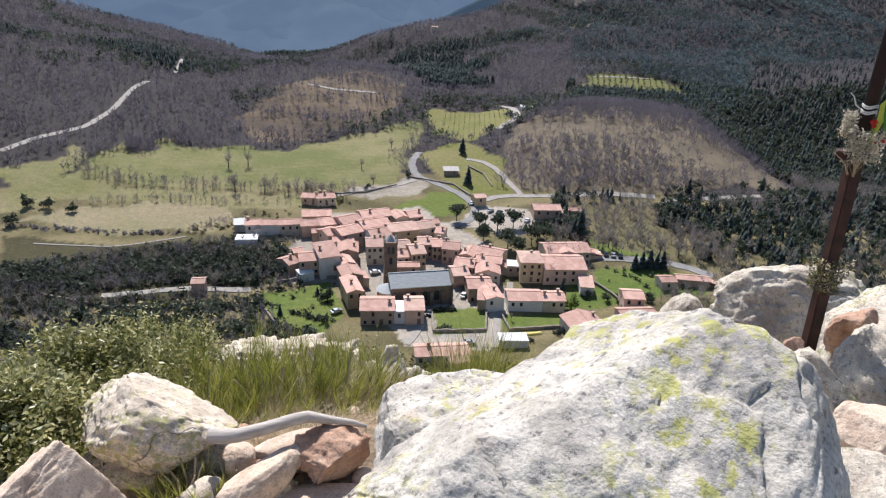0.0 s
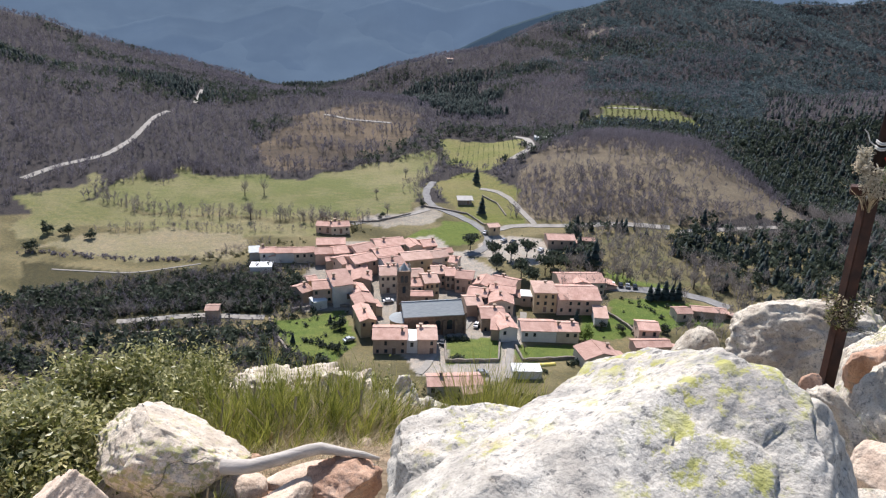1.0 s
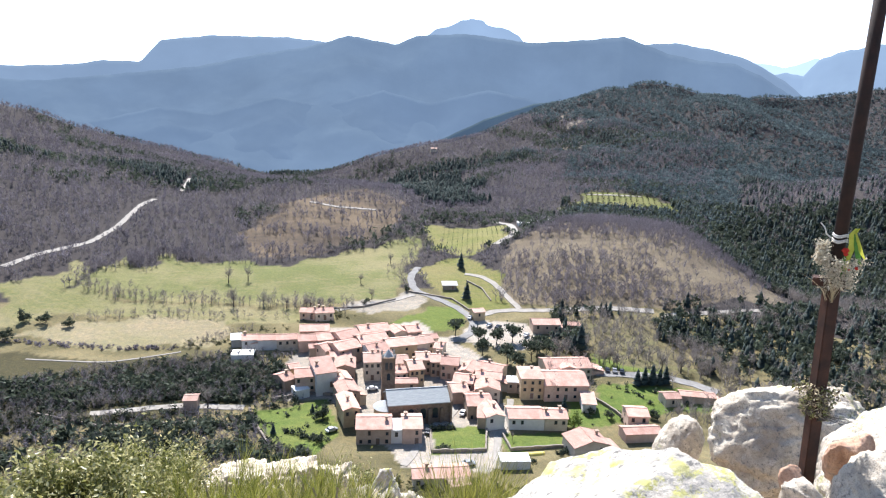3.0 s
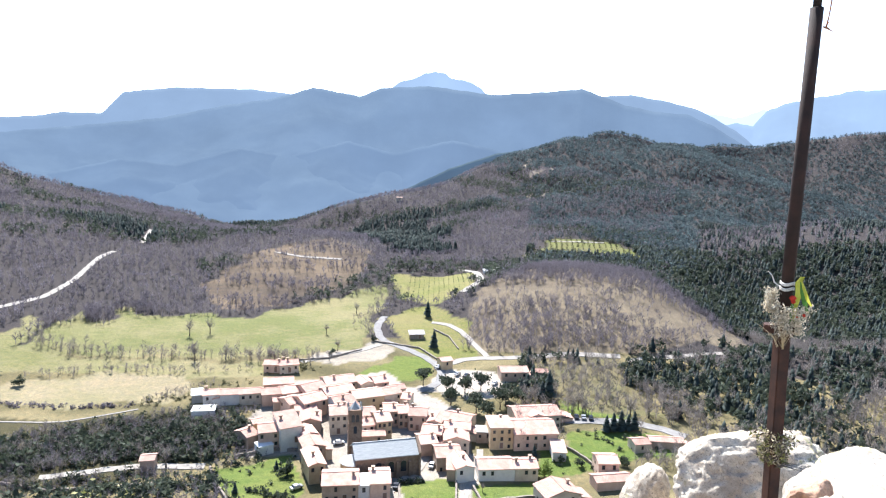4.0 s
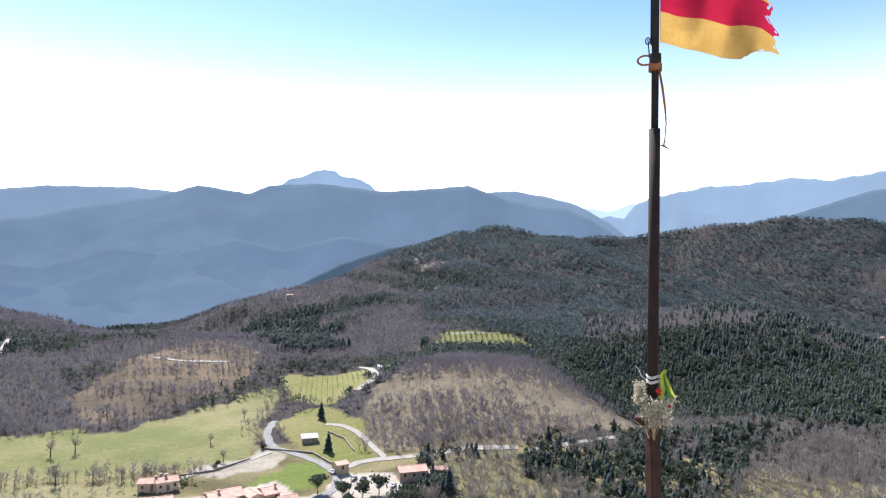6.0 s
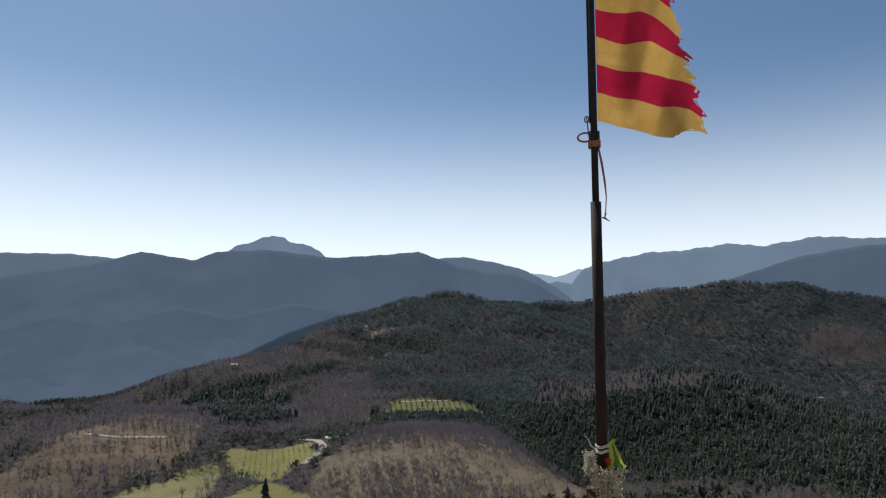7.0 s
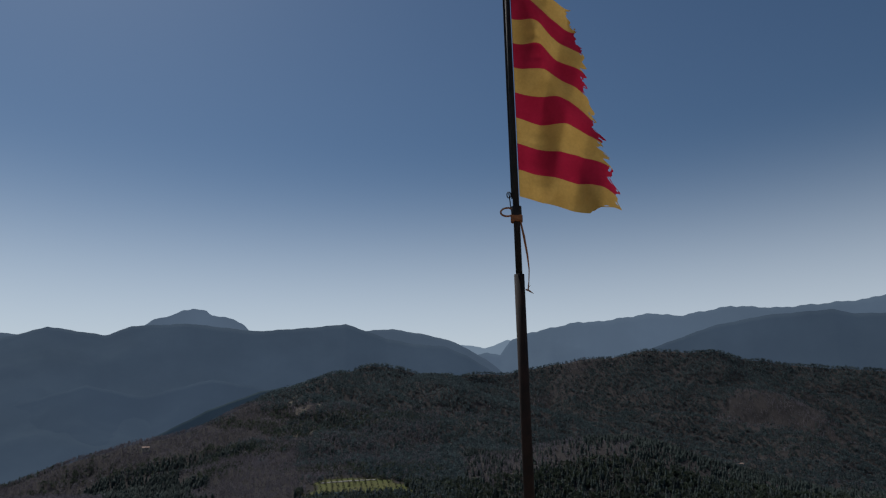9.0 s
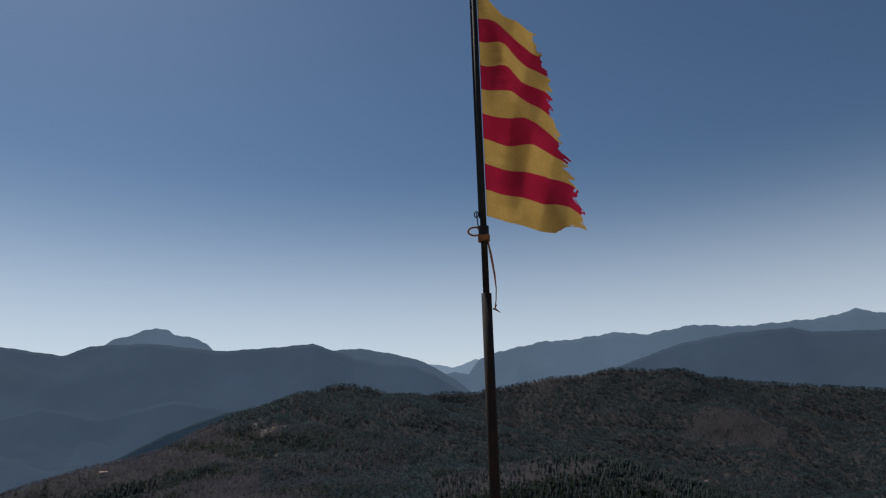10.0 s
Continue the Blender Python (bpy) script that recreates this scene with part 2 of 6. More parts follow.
def tile_material(name, dark, light):
    """Barrel tiles in rows down the slope, sun-bleached in patches."""
    m, t, b = nodes_of(name)
    big = noise_node(t, 0.35, 5.0)
    fine = noise_node(t, 5.0, 5.0, 0.7)
    col = ramp(t, big, (0.3, dark), (0.7, light))
    col = mixed(t, ramp(t, fine, (0.48, (0, 0, 0)), (0.78, (0.6, 0.6, 0.6))), col, tuple(0.6 * v for v in dark))
    hsv = t.nodes.new("ShaderNodeHueSaturation")
    link(t, scaled(t, t.nodes.new("ShaderNodeObjectInfo").outputs["Random"], 0.82, 1.18), hsv.inputs["Value"])
    link(t, col, hsv.inputs["Color"])
    link(t, hsv.outputs["Color"], b.inputs["Base Color"])
    b.inputs["Roughness"].default_value = 0.9
    w = t.nodes.new("ShaderNodeTexWave")
    w.inputs["Scale"].default_value = 1.1
    w.inputs["Distortion"].default_value = 0.6
    link(t, t.nodes.new("ShaderNodeTexCoord").outputs["Object"], w.inputs["Vector"])
    bumped(t, b, w.outputs["Fac"], 0.7, 0.12)
    return m


M["tile"] = tile_material("terracotta_tile", (0.42, 0.235, 0.175), (0.63, 0.405, 0.32))
M["tile_pale"] = tile_material("bleached_tile", (0.45, 0.275, 0.205), (0.62, 0.43, 0.34))


# ---- mesh helpers ----
def mesh_of(name, verts, faces, *mats):
    me = bpy.data.meshes.new(name)
    me.from_pydata([tuple(v) for v in verts], [], faces)
    for m in mats:
        me.materials.append(m)
    me.update()
    return me


def mesh_arrays(name, verts, tris, *mats):
    """A triangle mesh from number arrays."""
    me = bpy.data.meshes.new(name)
    me.vertices.add(len(verts))
    me.vertices.foreach_set("co", np.asarray(verts, np.float32).ravel())
    n = len(tris)
    me.loops.add(3 * n)
    me.loops.foreach_set("vertex_index", np.asarray(tris, np.int32).ravel())
    me.polygons.add(n)
    me.polygons.foreach_set("loop_start", np.arange(0, 3 * n, 3, dtype=np.int32))
    for m in mats:
        me.materials.append(m)
    me.update(calc_edges=True)
    return me


def smooth(me):
    me.polygons.foreach_set("use_smooth", [True] * len(me.polygons))
    return me


def part(name, data, parent, label="", m=None):
    """Links a mesh or a bmesh as one object under a thing or a part."""
    ob = new(name, data)
    ob.parent = parent
    if m is not None:
        ob.matrix_local = m
    if label:
        tagged(ob, label)
    return ob


def thing(name, m, label, category, group="", kind=""):
    ob = new(name)
    ob.matrix_world = m
    return tagged(ob, label, category, group, kind)


def from_bm(name, bm, *mats, soft=False):
    me = bpy.data.meshes.new(name)
    bm.to_mesh(me)
    bm.free()
    for m in mats:
        me.materials.append(m)
    return smooth(me) if soft else me


def box(bm, x0, x1, y0, y1, z0, z1, mat=0, bevel=0.0):
    r = bmesh.ops.create_cube(bm, size=1.0)
    vs = r["verts"]
    for v in vs:
        v.co = ((x0 + x1) / 2 + v.co.x * (x1 - x0), (y0 + y1) / 2 + v.co.y * (y1 - y0), (z0 + z1) / 2 + v.co.z * (z1 - z0))
    fs = {f for v in vs for f in v.link_faces}
    if bevel:
        es = list({e for v in vs for e in v.link_edges})
        out = bmesh.ops.bevel(bm, geom=es, offset=bevel, segments=2, affect="EDGES")
        fs = {f for f in fs if f.is_valid} | set(out["faces"])
    for f in fs:
        f.material_index = mat


def tube(bm, pts, radii, sides=10, mat=0, cap=True):
    """A round tube along points."""
    pts = [Vector(p) for p in pts]
    rings = []
    for i, p in enumerate(pts):
        d = (pts[min(i + 1, len(pts) - 1)] - pts[max(i - 1, 0)]).normalized()
        a = d.orthogonal().normalized() if i == 0 else (a - d * a.dot(d)).normalized()
        b = d.cross(a)
        rad = radii[i] if isinstance(radii, (list, tuple)) else radii
        rings.append([bm.verts.new(p + rad * (math.cos(k * math.tau / sides) * a + math.sin(k * math.tau / sides) * b)) for k in range(sides)])
    for r0, r1 in zip(rings[:-1], rings[1:]):
        for k in range(sides):
            f = bm.faces.new((r0[k], r0[(k + 1) % sides], r1[(k + 1) % sides], r1[k]))
            f.material_index = mat
    if cap:
        bm.faces.new(rings[0][::-1]).material_index = mat
        bm.faces.new(rings[-1]).material_index = mat


def inside(poly, x, y):
    """Which of the points lie inside an outline."""
    hit = np.zeros(np.shape(x), bool)
    for (x0, y0), (x1, y1) in zip(poly, poly[1:] + poly[:1]):
        cross = ((y0 > y) != (y1 > y)) & (x < (x1 - x0) * (y - y0) / (y1 - y0 + 1e-9) + x0)
        hit ^= cross
    return hit


# ---- land cover: outlines in plan ----
MEADOW = [(-180, 291), (-182, 311), (-179, 350), (-165, 335), (-159, 364), (-147, 357), (-94, 363), (-54, 399), (-20, 435), (-14, 419), (-23, 365), (-22, 334), (-26, 321), (-56, 309), (-101, 301), (-147, 299)]
LOW_MEADOW = [(-207, 290), (-198, 300), (-194, 334), (-185, 327), (-183, 299), (-158, 295), (-100, 298), (-70, 299), (-50, 293), (-70, 283), (-94, 277), (-162, 277), (-185, 253)]
DRY_FIELD = [(-174, 250), (-164, 265), (-130, 279), (-100, 280), (-94, 268), (-96, 254), (-124, 248), (-158, 245)]
BANK_MEADOW = [(-25, 285), (-8, 312), (9, 306), (12, 292), (-4, 281)]
ORCHARD = [(-18, 460), (43, 476), (37, 414), (13, 394), (-12, 413)]
PASTURE = [(-17, 366), (10, 394), (29, 363), (32, 316), (9, 310), (-9, 336)]
FAR_ORCHARD = [(90, 555), (139, 633), (158, 622), (189, 585), (203, 521), (165, 545), (122, 565)]
GARDEN = [(-65, 206), (-39, 218), (-33, 192), (-36, 180), (-52, 183)]
LAWN_A = [(-3, 200), (16, 202), (16, 187), (-2, 183)]
LAWN_B = [(20, 197), (46, 202), (51, 200), (42, 191), (23, 187)]
LAWN_C = [(26, 225), (57, 226), (63, 240), (89, 236), (102, 230), (98, 218), (65, 209), (46, 204), (47, 222)]
LAWN_D = [(63, 266), (97, 254), (92, 246), (66, 255)]
CAR_PARK = [(-5, 272), (9, 283), (20, 301), (46, 290), (49, 271), (28, 263), (11, 274)]
PAVED = [(-58, 215), (-66, 276), (-12, 290), (25, 252), (23, 197), (16, 175), (-10, 172), (-27, 201), (-38, 218)]
CLEARING = [(-135, 425), (-118, 498), (-72, 574), (-34, 526), (-37, 448), (-82, 382), (-115, 369)]
KNOLL = [(26, 320), (60, 315), (102, 312), (148, 322), (187, 330), (185, 378), (167, 422), (144, 471), (108, 493), (62, 433), (37, 397)]
PINES_A = [(-78, 778), (32, 760), (36, 582), (-25, 521)]
PINES_B = [(103, 316), (149, 325), (190, 319), (160, 258), (121, 264), (97, 280)]
BARE_STRIP = [(56, 304), (101, 307), (97, 280), (100, 257), (109, 242), (76, 256), (65, 278)]
LEFT_SCRUB = [(-175, 237), (-147, 234), (-110, 240), (-86, 249), (-62, 228), (-67, 210), (-140, 180)]
VILLAGE_LANE = [(18, 176), (19, 197), (23, 203), (26, 223)]
VILLAGE_STREET = [(-10, 175), (-6, 187), (-4, 201), (4, 206), (7, 222)]
MAIN_ROAD = [(4, 273), (13, 280), (15, 296), (8, 310), (-6, 324), (-16, 331), (-20, 351), (-16, 369)]
UPPER_ROAD = [(31, 408), (46, 428), (46, 475), (36, 494)]
FARM_TRACK = [(-16, 326), (-28, 315), (-42, 309), (-52, 300)]
BARN_ROAD = [(17, 302), (26, 310), (49, 312), (78, 316), (105, 312)]
PASTURE_TRACK = [(38, 313), (33, 328), (28, 344), (19, 358), (11, 360)]
HILL_TRACK = [(-218, 307), (-215, 331), (-204, 361), (-207, 400), (-217, 453), (-217, 473)]
HILL_TRACK_TOP = [(-212, 509), (-220, 540), (-228, 567)]
FIELD_PATH = [(-159, 231), (-129, 233), (-106, 247)]
TERRACE_PATH = [(-116, 197), (-90, 206), (-68, 208)]
LOWER_ROAD = [(62, 246), (85, 245), (95, 242), (106, 232)]
CLEARING_TRACK = [(-107, 496), (-86, 487), (-55, 489)]
ORCHARD_TRACK = [(131, 615), (177, 595)]
KNOLL_TRACK = [(107, 308), (145, 313), (176, 318), (191, 332)]
GRAVEL = [(-52, 306), (-34, 300), (-20, 306), (-8, 318), (-14, 330), (-30, 318), (-48, 311)]
ROADS = [(VILLAGE_LANE, 3), (VILLAGE_STREET, 3), (MAIN_ROAD, 5), (UPPER_ROAD, 6), (FARM_TRACK, 4), (BARN_ROAD, 5), (PASTURE_TRACK, 4), (HILL_TRACK, 4.2), (HILL_TRACK_TOP, 4), (FIELD_PATH, 1.0), (TERRACE_PATH, 4), (LOWER_ROAD, 6), (CLEARING_TRACK, 4), (ORCHARD_TRACK, 4.5), (KNOLL_TRACK, 4)]

def wobble(x, y, size):
    return (np.sin(x / size + 1.7 * np.sin(y / size * 1.3)) + np.sin(y / size * 1.1 + 1.3 * np.sin(x / size * 0.8 + 2))) * 0.5


# ---- the lie of the land: a rock spur over a valley, with hills and ridges beyond ----
def at_bearing(az, r):
    return r * np.sin(np.radians(az)), r * np.cos(np.radians(az))


def crest(*rows):
    """A ridge line from bearings, distances and heights."""
    out = []
    for az, r, z in rows:
        x, y = at_bearing(az, r)
        out.append((x, y, z))
    return np.array(out)


RIDGES = [
    # crest line, width of the side, how hollow the side is
    (crest((-7, 1150, -180), (-12, 1050, -136), (-15.5, 980, -106), (-20, 940, -79), (-24.5, 900, -56), (-29, 875, -38), (-33, 850, -15), (-46, 800, 35), (-64, 700, 60)), 450, 1.35),
    (crest((-12, 800, -128), (-8.7, 850, -97), (-5.8, 880, -73), (-1, 930, -73), (4, 1000, -66), (6.5, 1080, -46), (9.5, 1180, -14), (11.7, 1250, 9), (13.9, 1310, 53), (16.0, 1345, 68), (18.6, 1370, 67), (20.4, 1400, 54)), 520, 1.3),
    (crest((20.4, 1400, 52), (22.5, 1560, 44), (25, 1650, 58), (30, 1700, 68), (35, 1700, 88), (40, 1700, 102), (45, 1700, 104), (47.5, 1750, 74),
           (50.3, 1800, 70), (60, 1800, 30), (78, 1600, 130)), 850, 1.3),
]
KNOLLS = [
    # bearing, distance, rise (or hollow), half width across, half depth
    (15.0, 425, 15, 112, 108),
    (-9, 560, 9, 125, 165),
    (29.5, 475, -17, 80, 120),
    (34.2, 690, 25, 130, 170),
    (40.5, 700, 21, 150, 170),
    (39, 890, -24, 300, 130),
]


def height(x, y):
    x, y = np.asarray(x, float), np.asarray(y, float)
    r = np.hypot(x, y)
    floor = np.interp(r, [0, 2.5, 3.5, 6, 12, 25, 60, 110, 150, 215, 290, 330, 350, 420, 500, 600, 700, 800, 1000, 1500, 2500, 6000],
                      [-1.72, -1.95, -2.5, -4.6, -9.5, -20, -48, -88, -104, -104, -98.5, -95, -92.5, -87, -82, -80, -90, -106, -140, -230, -420, -430])
    # the spur goes on level behind
    back = np.clip((-y / np.maximum(r, 1e-6) + 0.15) / 0.7, 0, 1)
    back = back * back * (3 - 2 * back)
    floor = floor * (1 - back) + back * (-1.72 - 0.04 * r)
    for az, far, rise, across, deep in KNOLLS:
        cx, cy = at_bearing(az, far)
        s, c = math.sin(radians(az)), math.cos(radians(az))
        u, v = ((x - cx) * c - (y - cy) * s) / across, ((x - cx) * s + (y - cy) * c) / deep
        q = np.clip(u * u + v * v, 0, 1)
        floor = floor + rise * (1 - q) ** 1.5
    out, below = floor, np.ones(x.shape)
    for line, wide, hollow in RIDGES:
        best = np.full(x.shape, 1e9)
        total, top, out_to = np.zeros(x.shape), np.zeros(x.shape), np.zeros(x.shape)
        for a, b in zip(line[:-1], line[1:]):
            d = b[:2] - a[:2]
            f = np.clip(((x - a[0]) * d[0] + (y - a[1]) * d[1]) / (d @ d), 0, 1)
            qx, qy = a[0] + f * d[0], a[1] + f * d[1]
            away = np.hypot(x - qx, y - qy)
            w = 1 / (away ** 2 + 30.0 ** 2) ** 2
            total, top, out_to = total + w, top + w * (a[2] + f * (b[2] - a[2])), out_to + w * np.hypot(qx, qy)
            best = np.minimum(best, away)
        top, out_to = top / total, out_to / total
        best = best * (1 + 1.6 / (1 + np.exp(-np.clip((r - out_to) / 40, -30, 30))))
        d = np.sqrt(best ** 2 + 20.0 ** 2) - 20.0
        below = np.minimum(below, np.clip(d / 160, 0, 1))
        out = out + np.maximum(top - floor, 0) * np.clip(1 - d / wide, 0, 1) ** hollow * np.clip((top - out) / np.maximum(top - floor, 1e-3), 0, 1)
    # lumps of every size, larger with the distance
    far = np.clip((r - 380) / 900, 0, 1)
    lump = (np.sin(x / 61 + 1.3 * np.sin(y / 83)) * np.cos(y / 57 + np.sin(x / 47)) * 5
            + np.sin(x / 23 + 2.1 * np.sin(y / 31)) * np.cos(y / 19) * 2)
    # gullies between spurs, down the sides of the hills
    gully = (1 - np.abs(wobble(x * 1.25, y * 0.55, 58.0))) ** 2 * 16 + (1 - np.abs(wobble(y * 0.7, x * 1.4, 27.0))) ** 2 * 6
    lump = lump - gully * below * np.clip((r - 620) / 150, 0, 1)
    near = np.clip((r - 40) / 100, 0, 1)
    return out + lump * far + 0.5 * near * np.sin(x / 9.0 + np.sin(y / 7.0)) * np.cos(y / 8.0) * np.clip((300 - r) / 60, 0, 1) * 0.4


def ground_z(x, y):
    return float(height(np.array([x]), np.array([y]))[0])


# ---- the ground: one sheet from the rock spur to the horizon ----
def scarred(x, y):
    r, az = np.hypot(x, y), np.degrees(np.arctan2(x, y))
    streak = wobble(az * 40, r * 0.35, 9.0) + 0.5 * wobble(x, y, 13.0)
    scars = (np.abs(az - 10.6 - (r - 960) * 0.002) < 1.5) & (r > 800) & (r < 1140) & (streak > 0.45)
    ledge = (np.abs(az - 25.8) < 1.4) & (np.abs(r - 1560 - 20 * wobble(x, y, 30)) < 45) & (streak > -0.35)
    return scars | ledge


def cover_colour(x, y):
    r = np.hypot(x, y)
    az = np.degrees(np.arctan2(x, y))
    wx, wy = x + 3.0 * wobble(x, y, 7.0) * np.clip(r / 300, 0.3, 2), y + 4.0 * wobble(y, x, 9.0) * np.clip(r / 300, 0.3, 2)
    col = np.zeros(x.shape + (3,))
    # floor of the woods, its brown cooled in colour to suggest haze
    col[:] = (0.064, 0.059, 0.060)
    rough_ = np.clip(0.5 + 0.5 * wobble(x, y * 2.0, 13.0) + 0.35 * wobble(x, y, 4.0), 0, 1)[..., None]
    k = r < 335
    col[k] = (np.array((0.12, 0.112, 0.06)) * (1 - rough_) + np.array((0.25, 0.22, 0.125)) * rough_)[k]
    col[r < 130] = (0.15, 0.135, 0.075)
    col[r < 9] = (0.33, 0.25, 0.17)
    green = np.clip(0.5 + 0.45 * wobble(x, y, 26.0) + 0.35 * wobble(x, y, 6.0) + 0.35 * wobble(x, y * 2, 2.3), 0, 1)[..., None]
    k = inside(LEFT_SCRUB, wx, wy)
    col[k] = (0.085, 0.08, 0.045)

    def lay(poly, a, b):
        k = inside(poly, wx, wy)
        col[k] = (np.array(a) * (1 - green) + np.array(b) * green)[k]
    # stony scars on the wooded dome and a pale clearing on the ridge
    k = scarred(x, y)
    col[k] = (0.30, 0.27, 0.22)
    lay(CLEARING, (0.09, 0.075, 0.062), (0.185, 0.148, 0.105))
    lay(KNOLL, (0.145, 0.124, 0.096), (0.225, 0.194, 0.14))
    lay(PASTURE, (0.23, 0.215, 0.10), (0.17, 0.19, 0.06))
    lay(MEADOW, (0.255, 0.24, 0.13), (0.165, 0.185, 0.075))
    lay(LOW_MEADOW, (0.265, 0.245, 0.14), (0.19, 0.20, 0.088))
    lay(DRY_FIELD, (0.32, 0.28, 0.19), (0.26, 0.245, 0.145))
    lay(BANK_MEADOW, (0.165, 0.20, 0.06), (0.14, 0.185, 0.05))
    lay(ORCHARD, (0.25, 0.235, 0.11), (0.18, 0.195, 0.07))
    lay(FAR_ORCHARD, (0.17, 0.17, 0.075), (0.15, 0.175, 0.06))
    lay(PAVED, (0.34, 0.315, 0.275), (0.44, 0.41, 0.365))
    lay(GRAVEL, (0.29, 0.265, 0.225), (0.39, 0.365, 0.31))
    lay(CAR_PARK, (0.40, 0.37, 0.33), (0.46, 0.43, 0.38))
    for lawn in (GARDEN, LAWN_A, LAWN_B, LAWN_C, LAWN_D):
        lay(lawn, (0.165, 0.20, 0.06), (0.12, 0.175, 0.045))
    lay(BARE_STRIP, (0.165, 0.15, 0.09), (0.15, 0.158, 0.075))
    return col


def ground_material():
    m, t, b = nodes_of("ground_cover")
    at = t.nodes.new("ShaderNodeAttribute")
    at.attribute_name = "cover"
    big = noise_node(t, 0.05, 8.0, 0.65)
    mid = noise_node(t, 0.6, 6.0, 0.7)
    fine = noise_node(t, 6.0, 6.0, 0.7)
    col = mixed(t, scaled(t, big, 0.1, 0.75), at.outputs["Color"], mixed(t, 1.0, at.outputs["Color"], (0.72, 0.66, 0.62), "MULTIPLY"))
    col = mixed(t, ramp(t, mid, (0.40, (0, 0, 0)), (0.65, (0.9, 0.9, 0.9))), col, mixed(t, 1.0, col, (1.4, 1.28, 1.15), "MULTIPLY"))
    col = mixed(t, ramp(t, fine, (0.4, (0.9, 0.9, 0.9)), (0.6, (0, 0, 0))), col, mixed(t, 1.0, col, (0.5, 0.52, 0.5), "MULTIPLY"))
    link(t, col, b.inputs["Base Color"])
    b.inputs["Roughness"].default_value, b.inputs["Specular IOR Level"].default_value = 1.0, 0.1
    bumped(t, b, mid, 0.8, 0.6)
    return m


def build_ground():
    az = np.concatenate([np.arange(-180, -52, 4.0), np.arange(-52, 74, 0.32), np.arange(74, 180, 4.0)])
    r = np.concatenate([np.geomspace(0.6, 60, 70), np.geomspace(61.5, 150, 40), np.geomspace(152, 620, 190), np.geomspace(626, 1900, 110), np.geomspace(1960, 4900, 14)])
    A, R = np.meshgrid(np.radians(az), r)
    x, y = R * np.sin(A), R * np.cos(A)
    z = height(x, y)
    nr, na = x.shape
    verts = np.concatenate([np.stack([x, y, z], -1).reshape(-1, 3), [[0, 0, -1.72]]])
    i, j = np.meshgrid(np.arange(nr - 1), np.arange(na), indexing="ij")
    a, b_ = (i * na + j).ravel(), (i * na + (j + 1) % na).ravel()
    c, d = a + na, b_ + na
    tris = np.concatenate([np.stack([a, b_, d], -1), np.stack([a, d, c], -1)])
    k = np.arange(na)
    cap = np.stack([np.full(na, nr * na), (k + 1) % na, k], -1)
    tris = np.concatenate([tris, cap])[:, ::-1]
    me = mesh_arrays("ground", verts, tris, ground_material())
    smooth(me)
    col = np.ones((len(verts), 4), np.float32)
    col[:-1, :3] = cover_colour(x, y).reshape(-1, 3)
    col[-1, :3] = (0.33, 0.25, 0.17)
    me.attributes.new("cover", "FLOAT_COLOR", "POINT").data.foreach_set("color", col.ravel())
    tagged(new("ground", me), "valley ground of meadows, dry fields and wooded slopes", "ground", kind="structure")


build_ground()


# ---- the far ranges, their blue distance haze put into glow and colour ----
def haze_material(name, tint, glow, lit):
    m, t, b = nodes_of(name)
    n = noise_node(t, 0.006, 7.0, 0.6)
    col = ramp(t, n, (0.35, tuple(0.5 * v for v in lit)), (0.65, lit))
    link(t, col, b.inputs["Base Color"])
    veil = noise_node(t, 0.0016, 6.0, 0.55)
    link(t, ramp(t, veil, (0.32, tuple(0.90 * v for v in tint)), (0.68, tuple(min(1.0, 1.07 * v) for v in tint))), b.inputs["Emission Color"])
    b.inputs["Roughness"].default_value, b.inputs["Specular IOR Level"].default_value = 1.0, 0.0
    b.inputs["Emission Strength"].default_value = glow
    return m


def far_range(name, label, rows, far, foot, spread, material, seed, rough=1.0):
    """A mountain range from the bearing and angle of its skyline; its flank comes forward by spread to the foot."""
    rows = np.array(rows, float)
    az = np.arange(rows[0, 0], rows[-1, 0] + 0.01, 0.22)
    el = np.interp(az, rows[:, 0], rows[:, 1])
    el = el + rough * 0.05 * (np.sin(az * 3.1 + seed) * 0.6 + np.sin(az * 7.7 + 2 * seed) * 0.35)
    steps = np.linspace(0, 1, 60)
    verts = []
    for s in steps:
        dist = far - spread * s
        x, y = dist * np.sin(np.radians(az)), dist * np.cos(np.radians(az))
        top = far * np.tan(np.radians(el))
        spur = np.array([noise.ridged_multi_fractal(Vector((p / 1300 + seed, q / 1300, seed)), 1.1, 2.1, 5, 1.0, 2.0) for p, q in zip(x, y)]) - 1.3
        z = top + (foot - top) * s ** 0.9 + spur * 200 * rough * min(1, s * 4) * (1 - 0.3 * s)
        z = np.minimum(z, top * (dist / far) - s * 40)
        verts.append(np.stack([x, y, z], -1))
    back = verts[0].copy()
    back[:, :2] *= (far + 300) / far
    back[:, 2] = foot
    verts = np.array([back] + verts)
    nr, na = verts.shape[:2]
    i, j = np.meshgrid(np.arange(nr - 1), np.arange(na - 1), indexing="ij")
    a = (i * na + j).ravel()
    tris = np.concatenate([np.stack([a, a + na, a + na + 1], -1), np.stack([a, a + na + 1, a + 1], -1)])
    me = smooth(mesh_arrays(name, verts.reshape(-1, 3), tris, material))
    return tagged(new(name, me), label, "mountains", kind="structure")


# the same glowing haze in several tones, paler for the farther ranges
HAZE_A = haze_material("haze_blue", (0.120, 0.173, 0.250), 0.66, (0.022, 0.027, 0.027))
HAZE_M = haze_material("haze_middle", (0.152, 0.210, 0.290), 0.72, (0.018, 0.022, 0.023))
